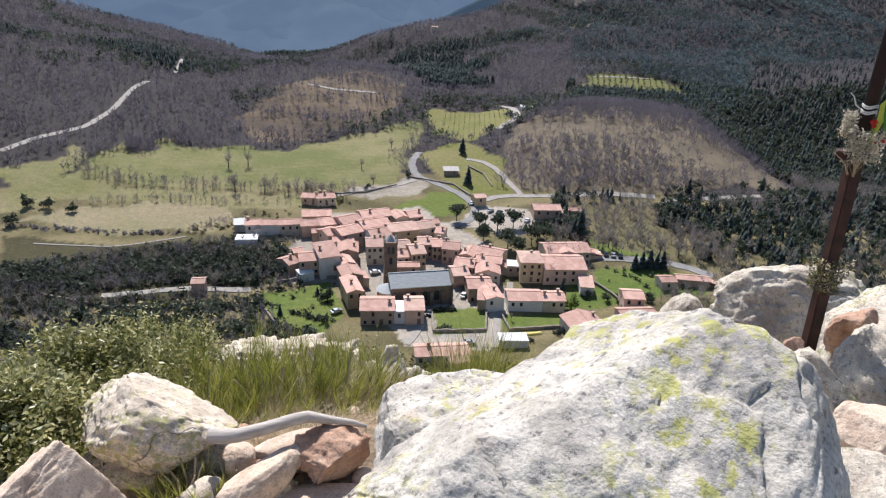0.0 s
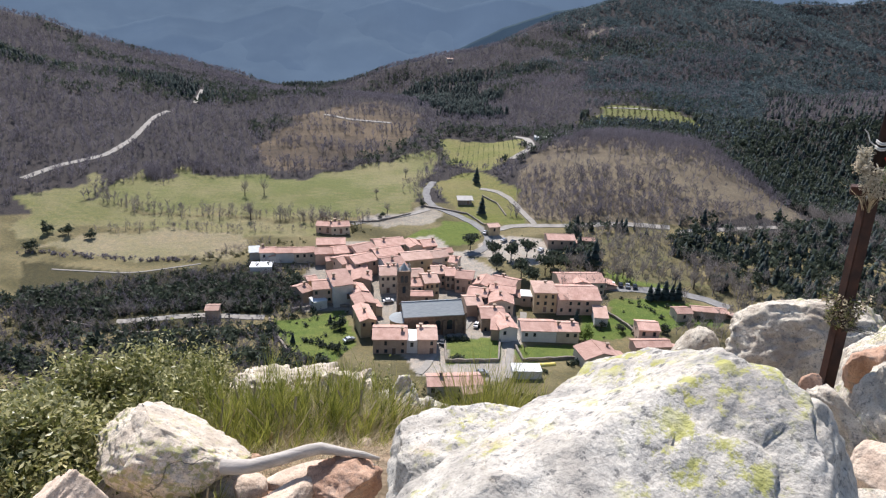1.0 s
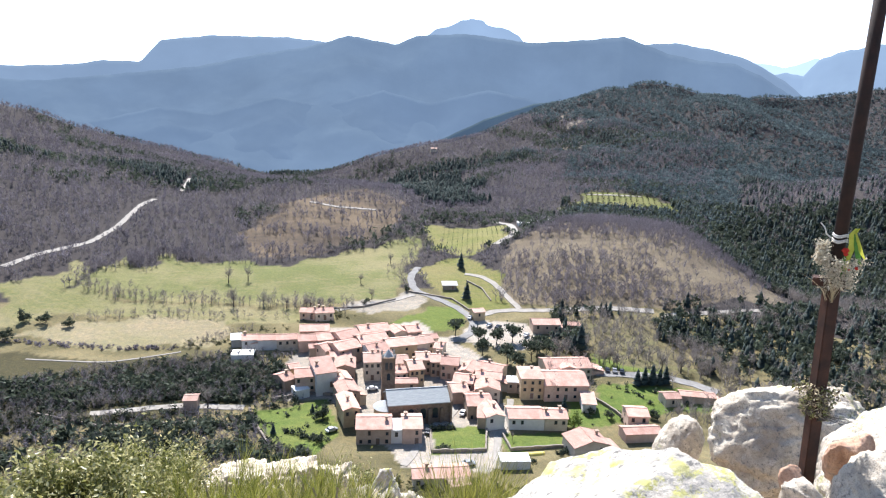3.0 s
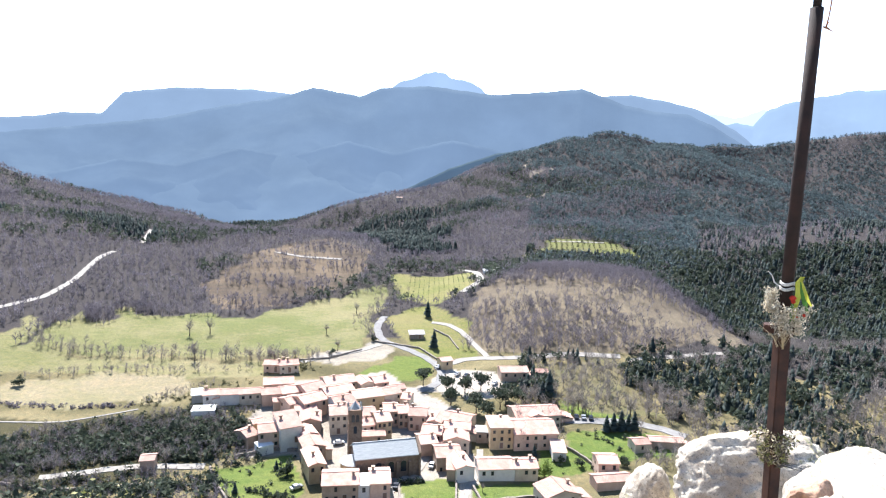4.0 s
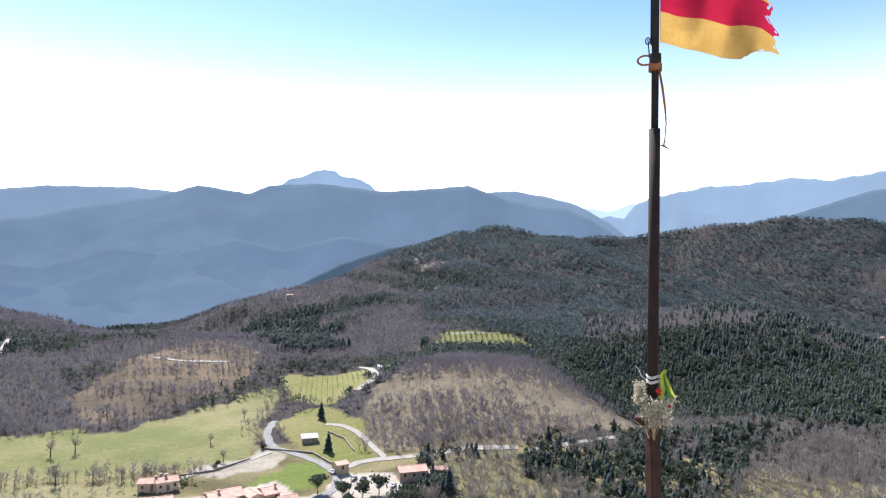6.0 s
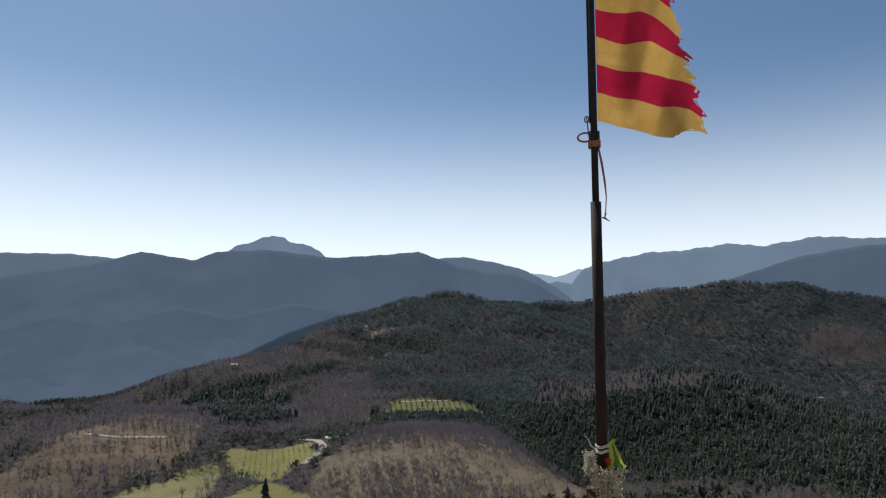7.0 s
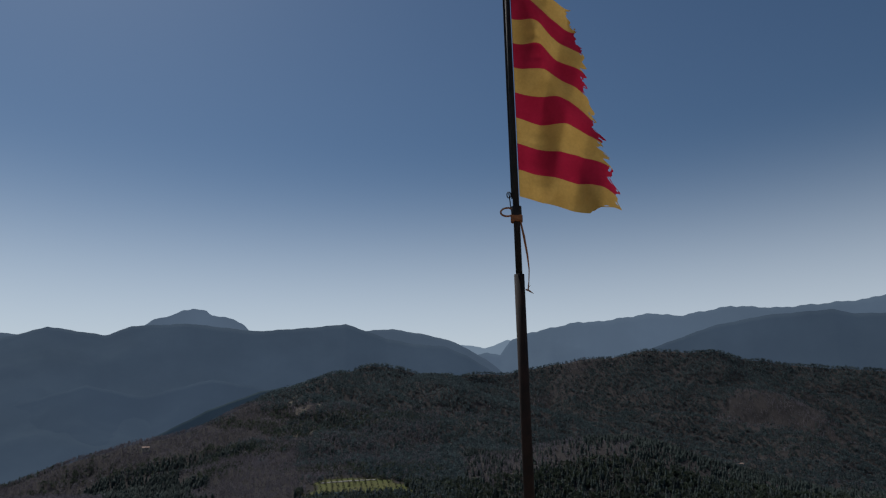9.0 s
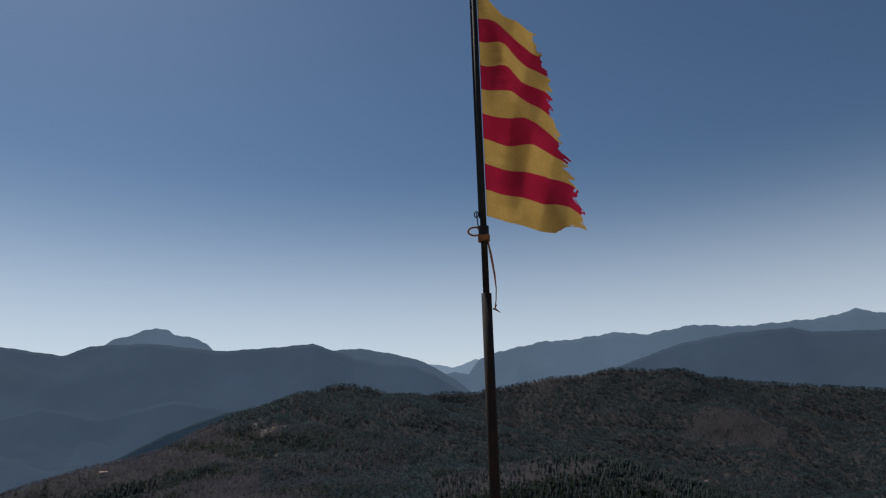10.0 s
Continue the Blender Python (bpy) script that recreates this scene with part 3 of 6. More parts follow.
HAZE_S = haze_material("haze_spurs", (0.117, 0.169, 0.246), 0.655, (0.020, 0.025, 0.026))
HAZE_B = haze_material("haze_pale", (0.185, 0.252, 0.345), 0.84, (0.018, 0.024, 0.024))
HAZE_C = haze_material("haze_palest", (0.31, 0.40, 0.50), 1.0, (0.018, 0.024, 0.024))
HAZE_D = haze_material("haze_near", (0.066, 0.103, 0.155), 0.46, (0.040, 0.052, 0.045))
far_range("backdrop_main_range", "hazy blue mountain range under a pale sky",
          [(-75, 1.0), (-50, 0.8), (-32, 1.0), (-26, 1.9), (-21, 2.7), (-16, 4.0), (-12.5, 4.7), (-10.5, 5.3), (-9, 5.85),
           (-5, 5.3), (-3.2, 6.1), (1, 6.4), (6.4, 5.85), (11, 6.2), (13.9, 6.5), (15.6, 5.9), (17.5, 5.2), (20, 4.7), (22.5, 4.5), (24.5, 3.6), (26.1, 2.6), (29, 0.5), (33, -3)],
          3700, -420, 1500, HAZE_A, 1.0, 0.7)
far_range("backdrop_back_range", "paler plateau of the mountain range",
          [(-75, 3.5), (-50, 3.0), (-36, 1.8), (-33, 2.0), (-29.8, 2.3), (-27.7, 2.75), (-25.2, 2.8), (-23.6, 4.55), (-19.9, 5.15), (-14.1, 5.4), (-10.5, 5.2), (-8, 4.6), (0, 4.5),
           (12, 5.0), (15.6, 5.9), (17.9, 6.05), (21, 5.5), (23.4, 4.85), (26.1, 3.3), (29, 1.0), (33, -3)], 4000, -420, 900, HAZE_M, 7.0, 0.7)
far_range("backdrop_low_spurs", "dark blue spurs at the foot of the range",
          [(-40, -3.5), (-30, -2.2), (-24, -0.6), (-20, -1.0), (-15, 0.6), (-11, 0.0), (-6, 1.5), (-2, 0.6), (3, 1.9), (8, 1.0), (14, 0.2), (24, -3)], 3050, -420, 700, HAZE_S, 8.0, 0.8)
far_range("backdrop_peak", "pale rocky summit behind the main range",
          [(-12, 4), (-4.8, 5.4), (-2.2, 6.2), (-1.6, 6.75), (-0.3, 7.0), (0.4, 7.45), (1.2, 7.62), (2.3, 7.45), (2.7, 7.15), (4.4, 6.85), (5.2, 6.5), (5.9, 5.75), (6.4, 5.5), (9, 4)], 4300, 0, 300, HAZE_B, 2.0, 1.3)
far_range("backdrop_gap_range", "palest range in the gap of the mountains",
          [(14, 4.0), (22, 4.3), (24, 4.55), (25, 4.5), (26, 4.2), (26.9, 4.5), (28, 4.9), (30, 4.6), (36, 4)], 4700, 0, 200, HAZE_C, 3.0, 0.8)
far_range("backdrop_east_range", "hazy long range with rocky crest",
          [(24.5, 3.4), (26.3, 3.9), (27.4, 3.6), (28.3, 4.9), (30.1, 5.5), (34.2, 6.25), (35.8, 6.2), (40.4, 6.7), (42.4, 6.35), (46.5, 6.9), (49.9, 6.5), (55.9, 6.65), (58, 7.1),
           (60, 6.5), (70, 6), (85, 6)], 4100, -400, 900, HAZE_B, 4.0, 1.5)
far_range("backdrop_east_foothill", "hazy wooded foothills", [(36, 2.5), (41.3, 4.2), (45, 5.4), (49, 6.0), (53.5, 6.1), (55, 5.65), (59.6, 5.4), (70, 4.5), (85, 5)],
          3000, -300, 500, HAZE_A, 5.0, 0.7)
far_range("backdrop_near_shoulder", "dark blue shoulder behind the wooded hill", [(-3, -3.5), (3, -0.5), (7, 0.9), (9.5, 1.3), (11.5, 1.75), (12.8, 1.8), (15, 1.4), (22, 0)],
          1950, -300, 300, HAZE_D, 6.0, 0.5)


# ---- roads and tracks ----
def ribbon(name, line, width, material, lift=0.22):
    pts = []
    for (x0, y0), (x1, y1) in zip(line[:-1], line[1:]):
        n = max(2, int(math.hypot(x1 - x0, y1 - y0) / 2.5))
        pts += [(x0 + (x1 - x0) * k / n, y0 + (y1 - y0) * k / n) for k in range(n)]
    pts.append(line[-1])
    p = np.array(pts, float)
    for _ in range(6):
        p[1:-1] = (p[:-2] + 2 * p[1:-1] + p[2:]) / 4
    d = np.gradient(p, axis=0)
    d /= np.linalg.norm(d, axis=1)[:, None]
    side = np.stack([d[:, 1], -d[:, 0]], -1)
    rows = []
    for off in (-0.5, -0.17, 0.17, 0.5):
        ragged = 1 + 0.12 * np.sin(np.arange(len(p)) * 1.7 + off * 9)
        q = p + side * width * off * ragged[:, None]
        z = np.maximum(height(q[:, 0], q[:, 1]), height(p[:, 0], p[:, 1]) - 0.4) + lift * np.clip(np.hypot(q[:, 0], q[:, 1]) / 300, 1, 3.5)
        rows.append(np.concatenate([q, z[:, None]], 1))
    under = [np.array(rows[0]) - (0, 0, 0.6), np.array(rows[3]) - (0, 0, 0.6)]
    rows = [under[0]] + rows + [under[1]]
    verts = np.array(rows)
    n = verts.shape[1]
    faces = [(a * n + k, a * n + k + 1, (a + 1) * n + k + 1, (a + 1) * n + k) for a in range(len(rows) - 1) for k in range(n - 1)]
    me = mesh_of(name, verts.reshape(-1, 3), faces, material)
    return tagged(new(name, me), "pale winding country road through the valley" if width > 4 else "narrow pale lane", "road", kind="structure")


for line, width in ROADS:
    ribbon("road", line, width * 0.8, M["asphalt"] if line in (MAIN_ROAD, LOWER_ROAD) else M["road"])


# ---- the village ----
def framed(name, w, h, border, deep, frame_mat, pane_mat):
    """A frame with its recessed leaf in one piece."""
    bm = bmesh.new()
    box(bm, -w / 2, w / 2, -0.08, 0.1, 0, h)
    bm.faces.ensure_lookup_table()
    front = min(bm.faces, key=lambda f: f.calc_center_median().y)
    bmesh.ops.inset_region(bm, faces=[front], thickness=border)
    for v in front.verts:
        v.co.y += deep
    front.material_index = 1
    return from_bm(name, bm, M[frame_mat], M[pane_mat])


def chimney_mesh():
    bm = bmesh.new()
    box(bm, -0.35, 0.35, -0.28, 0.28, -0.8, 1.0)
    for grow, up in ((0.09, 0.0), (0.0, 0.14), (-0.2, 0.0), (0.0, 0.3)):
        f = max(bm.faces, key=lambda q: q.calc_center_median().z)
        out = bmesh.ops.extrude_face_region(bm, geom=[f])
        vs = [v for v in out["geom"] if isinstance(v, bmesh.types.BMVert)]
        c = sum((v.co for v in vs), Vector()) / len(vs)
        for v in vs:
            v.co += Vector((math.copysign(grow, v.co.x - c.x), math.copysign(grow, v.co.y - c.y), up))
        bmesh.ops.delete(bm, geom=[f], context="FACES_ONLY")
    return from_bm("chimney", bm, M["brown"])


WINDOW, DOOR, CHIMNEY = framed("window", 1.1, 1.5, 0.11, 0.06, "shutter", "glass"), framed("door", 1.35, 2.3, 0.12, 0.05, "grey", "shutter"), chimney_mesh()
WALL_WORDS = dict(cream="cream-rendered", pink="pink-rendered", ochre="ochre-rendered", chalk="white-rendered", brown="brown stone", grey="grey")
ROOF_WORDS = dict(tile="terracotta tile roof", tile_pale="bleached tile roof", slate="grey slate roof")


def slab(bm, a, b, c, d, thick):
    """A sloping plate between four corners, with an underside."""
    up = [bm.verts.new(p) for p in (a, b, c, d)]
    dn = [bm.verts.new((p[0], p[1], p[2] - thick)) for p in (a, b, c, d)]
    bm.faces.new(up)
    bm.faces.new(dn[::-1])
    for k in range(4):
        bm.faces.new((up[k], dn[k], dn[(k + 1) % 4], up[(k + 1) % 4]))


def house(x, y, yaw, w, d, h, kind, wall, rows, cols, stacks, roof):
    if h > 4.5:
        y, d, h = y + 0.36 * h, d * 1.15, h * 0.82
        rows = min(rows, int(h / 2.3))
    base = min(ground_z(x + a * w / 2, y + b * d / 2) for a in (-1, 1) for b in (-1, 1))
    g = ground_z(x, y)
    words = {"f": "flat pale roof", "s": "lean-to " + ROOF_WORDS[roof]}.get(kind, ROOF_WORDS[roof])
    storeys = "low" if h < 4.3 else "two-storey" if h < 7.2 else "three-storey"
    ob = thing("house", pose(x, y, g, 0, 0, yaw), f"{storeys} {WALL_WORDS[wall]} village house with {words}", "house", "houses of the village")
    rng = random.Random(int(x * 31 + y * 17))
    k = base - g - 1.5
    hw, hd = w / 2, d / 2
    rise = 0.0 if kind == "f" else {"g": 0.30 * hd, "x": 0.30 * hw, "s": 0.22 * d, "h": 0.28 * min(hw, hd)}[kind]
    bm = bmesh.new()
    if kind in "fh":
        box(bm, -hw, hw, -hd, hd, k, h, 0, 0.04)
    else:
        low = [bm.verts.new((a, b, k)) for a, b in ((-hw, -hd), (hw, -hd), (hw, hd), (-hw, hd))]
        tops = {"g": (h, h, h, h), "x": (h, h, h, h), "s": (h, h, h + rise, h + rise)}[kind]
        top = [bm.verts.new((v.co.x, v.co.y, z)) for v, z in zip(low, tops)]
        bm.faces.new(low[::-1])
        for i in range(4):
            j = (i + 1) % 4
            ring = [low[i], low[j], top[j], top[i]]
            if kind == "g" and i in (1, 3):
                ring.insert(3, bm.verts.new((low[i].co.x, 0, h + rise)))
            if kind == "x" and i in (0, 2):
                ring.insert(3, bm.verts.new((0, low[i].co.y, h + rise)))
            bm.faces.new(ring)
        if kind == "s":
            bm.faces.new(top)
    part("wall", from_bm("wall", bm, M[wall]), ob)
    o, th = 0.35, 0.24
    bm = bmesh.new()
    if kind == "g":
        s = rise / hd
        for sg in (-1, 1):
            q = [(-hw - o, sg * (hd + o), h - s * o + th), (hw + o, sg * (hd + o), h - s * o + th), (hw + o, 0, h + rise + th), (-hw - o, 0, h + rise + th)]
            slab(bm, *(q if sg < 0 else q[::-1]), th)
        box(bm, -hw - o, hw + o, -0.16, 0.16, h + rise + th - 0.08, h + rise + th + 0.1)
    elif kind == "x":
        s = rise / hw
        for sg in (-1, 1):
            q = [(sg * (hw + o), -hd - o, h - s * o + th), (0, -hd - o, h + rise + th), (0, hd + o, h + rise + th), (sg * (hw + o), hd + o, h - s * o + th)]
            slab(bm, *(q if sg < 0 else q[::-1]), th)
        box(bm, -0.16, 0.16, -hd - o, hd + o, h + rise + th - 0.08, h + rise + th + 0.1)
    elif kind == "s":
        slab(bm, (-hw - o, -hd - o, h + th), (hw + o, -hd - o, h + th), (hw + o, hd + o, h + rise + th), (-hw - o, hd + o, h + rise + th), th)
    elif kind == "h":
        e = [(-hw - o, -hd - o), (hw + o, -hd - o), (hw + o, hd + o), (-hw - o, hd + o)]
        ev = [bm.verts.new((a, b, h)) for a, b in e] + [bm.verts.new((a, b, h + th)) for a, b in e]
        tip = [bm.verts.new((-hw * 0.3, 0, h + rise + th)), bm.verts.new((hw * 0.3, 0, h + rise + th))]
        bm.faces.new(ev[3::-1])
        for i in range(4):
            bm.faces.new((ev[i], ev[(i + 1) % 4], ev[4 + (i + 1) % 4], ev[4 + i]))
        bm.faces.new((ev[4], ev[5], tip[1], tip[0]))
        bm.faces.new((ev[5], ev[6], tip[1]))
        bm.faces.new((ev[6], ev[7], tip[0], tip[1]))
        bm.faces.new((ev[7], ev[4], tip[0]))
    else:
        box(bm, -hw - 0.15, hw + 0.15, -hd - 0.15, hd + 0.15, h, h + 0.25, 0, 0.05)
        box(bm, -hw + 0.2, hw - 0.2, -hd + 0.2, hd - 0.2, h + 0.25, h + 0.29)
    part("roof", from_bm("roof", bm, M["white"] if kind == "f" else M["tile_pale" if roof == "tile" and rng.random() < 0.15 else roof]), ob)
    # a lower wing under a lean-to roof
    if w > 6.5 and kind in "gx" and rng.random() < 0.6:
        sg, aw, ad, ah = rng.choice((-1, 1)), w * rng.uniform(0.3, 0.45), d * rng.uniform(0.55, 0.8), h * rng.uniform(0.55, 0.75)
        ay, fall = rng.uniform(-0.15, 0.1) * d, 0.26 * aw
        x0, x1 = (hw, hw + aw) if sg > 0 else (-hw - aw, -hw)
        bm = bmesh.new()
        box(bm, x0, x1, ay - ad / 2, ay + ad / 2, k, ah - fall + 0.05, 0, 0.04)
        part("wing_wall", from_bm("wing_wall", bm, M[rng.choice((wall, "cream", "pink", "brown"))]), ob)
        bm = bmesh.new()
        za, zb = (ah, ah - fall) if sg > 0 else (ah - fall, ah)
        slab(bm, (x0 - 0.2 * (sg < 0), ay - ad / 2 - 0.25, za + 0.2), (x1 + 0.2 * (sg > 0), ay - ad / 2 - 0.25, zb + 0.2), (x1 + 0.2 * (sg > 0), ay + ad / 2 + 0.25, zb + 0.2), (x0 - 0.2 * (sg < 0), ay + ad / 2 + 0.25, za + 0.2), 0.22)
        part("wing_roof", from_bm("wing_roof", bm, M["tile_pale" if rng.random() < 0.4 else "tile"]), ob)
    # windows and a door on the front, a few on the sides
    for r in range(rows):
        zz = h - 2.1 - (rows - 1 - r) * 2.75
        for c in range(cols):
            xx = (c + 0.5) / cols * w - hw + rng.uniform(-0.15, 0.15)
            if r == 0 and rows > 1 and c == cols // 2:
                part("door", DOOR, ob, m=pose(xx, -hd, max(0.0, zz - 0.9)))
            elif rng.random() < 0.66:
                part("window", WINDOW, ob, m=pose(xx, -hd, zz) @ Matrix.Diagonal((rng.uniform(0.8, 1.05), 1, rng.uniform(0.75, 1.05), 1)))
        for sg in (-1, 1):
            if rows > 1 and rng.random() < 0.7:
                part("window", WINDOW, ob, m=pose(sg * hw, rng.uniform(-0.3, 0.3) * d, zz, 0, 0, 90 * sg) @ Matrix.Diagonal((0.85, 1, 0.85, 1)))
    for _ in range(stacks if rng.random() < 0.7 else 0):
        cx, cy = rng.uniform(-0.8, 0.8) * hw, rng.uniform(-0.35, 0.35) * hd
        zr = {"g": h + rise - abs(cy) * rise / hd, "x": h + rise - abs(cx) * rise / hw, "s": h + (cy + hd) / d * rise, "h": h + 0.4 * rise, "f": h}[kind]
        part("chimney", CHIMNEY, ob, m=pose(cx, cy, zr + 0.2))


house(-80.7, 256.6, 15, 6.4, 7.0, 4.0, "g", "chalk", 1, 2, 1, "tile")
house(-73.4, 257.4, 12, 7.6, 7.0, 4.2, "g", "chalk", 1, 3, 1, "tile")
house(-65.7, 258.6, 16, 8.6, 7.0, 4.4, "g", "cream", 1, 3, 1, "tile")
house(-86.6, 256.9, 18, 4.1, 5.0, 3.0, "s", "grey", 1, 1, 0, "slate")
house(-79.9, 244.6, 9, 8.6, 6.0, 2.8, "f", "chalk", 0, 0, 0, "tile")
house(-56.5, 270.3, 12, 12.3, 9.0, 4.0, "g", "brown", 1, 2, 0, "tile")
house(-57.0, 256.8, 15, 7.9, 7.0, 5.5, "g", "pink", 2, 3, 1, "tile")
house(-49.7, 259.2, 22, 8.2, 8.0, 5.5, "g", "cream", 2, 3, 1, "tile")
house(-41.4, 259.1, 37, 9.4, 9.0, 7.0, "g", "pink", 2, 3, 1, "tile")
house(-31.0, 266.9, 24, 13.2, 9.0, 7.0, "g", "cream", 2, 4, 1, "tile")
house(-20.0, 266.6, 28, 6.4, 8.0, 7.0, "x", "cream", 2, 2, 1, "tile")
house(-13.9, 268.3, 23, 6.2, 8.0, 7.0, "g", "pink", 2, 2, 1, "tile")
house(-52.1, 252.5, 17, 5.8, 5.0, 4.0, "g", "brown", 1, 2, 0, "tile")
house(-47.4, 248.0, 42, 6.4, 8.0, 6.0, "g", "pink", 2, 2, 1, "tile")
house(-40.0, 247.1, 38, 10.1, 9.0, 7.5, "g", "pink", 3, 3, 1, "tile")
house(-30.3, 255.7, 29, 12.4, 9.0, 7.5, "g", "pink", 3, 4, 1, "tile")
house(-18.1, 253.3, 23, 12.3, 9.0, 7.5, "g", "ochre", 3, 4, 1, "tile")
house(-9.5, 259.3, 29, 8.7, 8.0, 6.0, "g", "cream", 2, 3, 1, "tile")
house(-6.6, 267.4, 20, 7.7, 6.0, 4.0, "g", "cream", 1, 2, 0, "tile")
house(-1.1, 257.1, -12, 3.6, 7.0, 5.0, "g", "cream", 2, 1, 1, "tile")
house(-40.8, 244.7, 14, 8.1, 6.0, 4.5, "g", "chalk", 1, 2, 0, "tile")
house(-37.4, 233.5, 8, 7.7, 9.0, 6.5, "x", "brown", 2, 3, 1, "tile")
house(-45.9, 229.8, 32, 6.2, 8.0, 6.0, "g", "cream", 2, 2, 1, "tile")
house(-58.3, 222.6, 46, 4.6, 7.0, 5.0, "g", "brown", 2, 2, 1, "tile")
house(-57.0, 233.6, 30, 3.8, 5.0, 4.0, "g", "ochre", 1, 1, 1, "tile")
house(-50.6, 221.2, 16, 6.9, 8.0, 8.0, "g", "pink", 3, 3, 1, "tile")
house(-43.9, 221.4, 26, 7.6, 9.0, 10.0, "s", "chalk", 2, 2, 1, "tile")
house(-50.9, 218.8, 33, 5.2, 5.0, 3.0, "f", "chalk", 0, 0, 0, "tile")
house(-36.7, 221.7, 26, 5.2, 7.0, 7.0, "x", "pink", 2, 2, 1, "tile")
house(-33.8, 213.6, 22, 7.4, 9.0, 7.0, "x", "brown", 2, 2, 1, "tile")
house(-31.3, 201.0, 21, 5.4, 11.0, 7.5, "x", "ochre", 2, 2, 1, "tile")
house(-27.3, 234.1, 10, 6.3, 9.0, 9.0, "g", "cream", 3, 3, 2, "tile_pale")
house(-22.8, 238.0, 23, 5.5, 8.0, 8.5, "g", "cream", 2, 2, 1, "tile")
house(-27.3, 245.6, 30, 8.4, 8.0, 8.0, "g", "chalk", 2, 3, 1, "tile")
house(-16.6, 237.8, 17, 5.9, 8.0, 7.0, "g", "chalk", 2, 2, 1, "tile")
house(-16.0, 231.4, 14, 4.8, 7.0, 6.0, "g", "cream", 2, 2, 1, "tile")
house(-10.7, 231.7, 18, 5.6, 9.0, 8.0, "g", "ochre", 3, 3, 1, "tile_pale")
house(-13.2, 226.2, 7, 8.5, 5.0, 4.0, "g", "brown", 1, 2, 0, "tile")
house(-7.6, 242.0, 6, 5.6, 8.0, 7.0, "g", "pink", 2, 3, 1, "tile")
house(-2.7, 240.6, 6, 4.0, 8.0, 7.0, "g", "brown", 2, 2, 1, "tile")
house(3.5, 238.5, -6, 6.7, 8.0, 7.0, "g", "pink", 2, 3, 1, "tile")
house(10.7, 236.0, -16, 5.4, 9.0, 6.0, "x", "cream", 2, 2, 1, "tile")
house(19.3, 236.1, -22, 10.2, 9.0, 6.0, "g", "cream", 2, 3, 1, "tile")
house(8.8, 226.8, -9, 7.3, 8.0, 6.0, "g", "pink", 2, 3, 1, "tile")
house(18.2, 230.1, -8, 9.7, 7.0, 6.0, "g", "cream", 2, 3, 1, "tile")
house(6.3, 220.7, 14, 6.0, 8.0, 5.5, "g", "pink", 2, 2, 1, "tile")
house(17.2, 222.6, -1, 9.0, 9.0, 6.0, "x", "cream", 2, 3, 1, "tile")
house(13.3, 210.6, 7, 8.5, 9.0, 6.0, "g", "brown", 2, 3, 1, "tile")
house(17.5, 203.1, 14, 6.2, 10.0, 6.0, "x", "chalk", 1, 2, 1, "tile")
house(14.5, 203.2, -3, 3.1, 6.0, 4.0, "s", "brown", 1, 1, 0, "tile")
house(-21.0, 189.9, 6, 11.0, 9.0, 6.5, "g", "brown", 2, 4, 1, "tile")
house(-8.9, 191.2, 6, 6.2, 9.0, 6.5, "g", "pink", 2, 2, 1, "tile")
house(-13.7, 190.4, 6, 3.5, 7.0, 5.5, "f", "chalk", 1, 1, 0, "tile")
house(-4.4, 166.6, 8, 5.3, 7.0, 3.5, "g", "cream", 1, 2, 1, "tile")
house(0.9, 166.9, 8, 5.3, 7.0, 3.8, "g", "cream", 1, 2, 1, "tile")
house(6.0, 168.1, 12, 5.4, 7.0, 3.6, "g", "chalk", 1, 2, 1, "tile")
house(5.8, 163.8, 20, 5.6, 5.0, 3.0, "g", "pink", 1, 1, 0, "tile_pale")
house(33.4, 225.2, 3, 8.4, 10.0, 9.5, "h", "ochre", 3, 3, 1, "tile_pale")
house(45.6, 227.5, 5, 16.2, 13.0, 7.0, "g", "pink", 2, 5, 0, "tile")
house(49.3, 242.7, 9, 18.3, 10.0, 6.0, "g", "cream", 2, 7, 2, "tile")
house(49.0, 238.6, 9, 6.0, 6.0, 6.8, "x", "cream", 2, 3, 0, "tile")
house(27.9, 230.5, -2, 5.6, 6.0, 4.0, "f", "brown", 1, 2, 0, "tile")
house(29.1, 203.8, 4, 12.0, 8.0, 5.0, "g", "chalk", 2, 4, 3, "tile")
house(39.1, 205.6, 4, 7.7, 8.0, 4.4, "g", "cream", 1, 3, 2, "tile")
house(53.5, 218.5, -2, 4.7, 7.0, 3.0, "s", "chalk", 0, 0, 0, "tile")
house(67.7, 205.9, 0, 7.0, 7.0, 6.0, "g", "pink", 2, 2, 1, "tile")
house(66.9, 198.7, 9, 12.5, 6.0, 3.0, "g", "pink", 1, 2, 0, "tile")
house(46.8, 188.8, 15, 12.0, 9.0, 4.0, "x", "cream", 1, 2, 1, "tile")
house(23.2, 178.6, 5, 8.9, 5.0, 2.5, "f", "chalk", 0, 0, 0, "tile")
house(84.6, 223.6, 9, 5.8, 6.0, 3.0, "g", "cream", 1, 1, 0, "tile")
house(95.1, 225.3, -6, 12.3, 5.0, 2.6, "g", "brown", 0, 0, 0, "tile")
house(-63.2, 290.6, -0, 7.4, 7.0, 3.4, "g", "pink", 2, 2, 1, "tile")
house(-56.5, 291.0, 18, 8.4, 8.0, 3.6, "g", "cream", 2, 3, 2, "tile")
house(16.1, 299.3, 21, 5.6, 6.0, 4.0, "g", "ochre", 1, 1, 0, "tile")
house(47.3, 289.1, 5, 12.7, 9.0, 4.0, "g", "brown", 1, 3, 0, "tile")
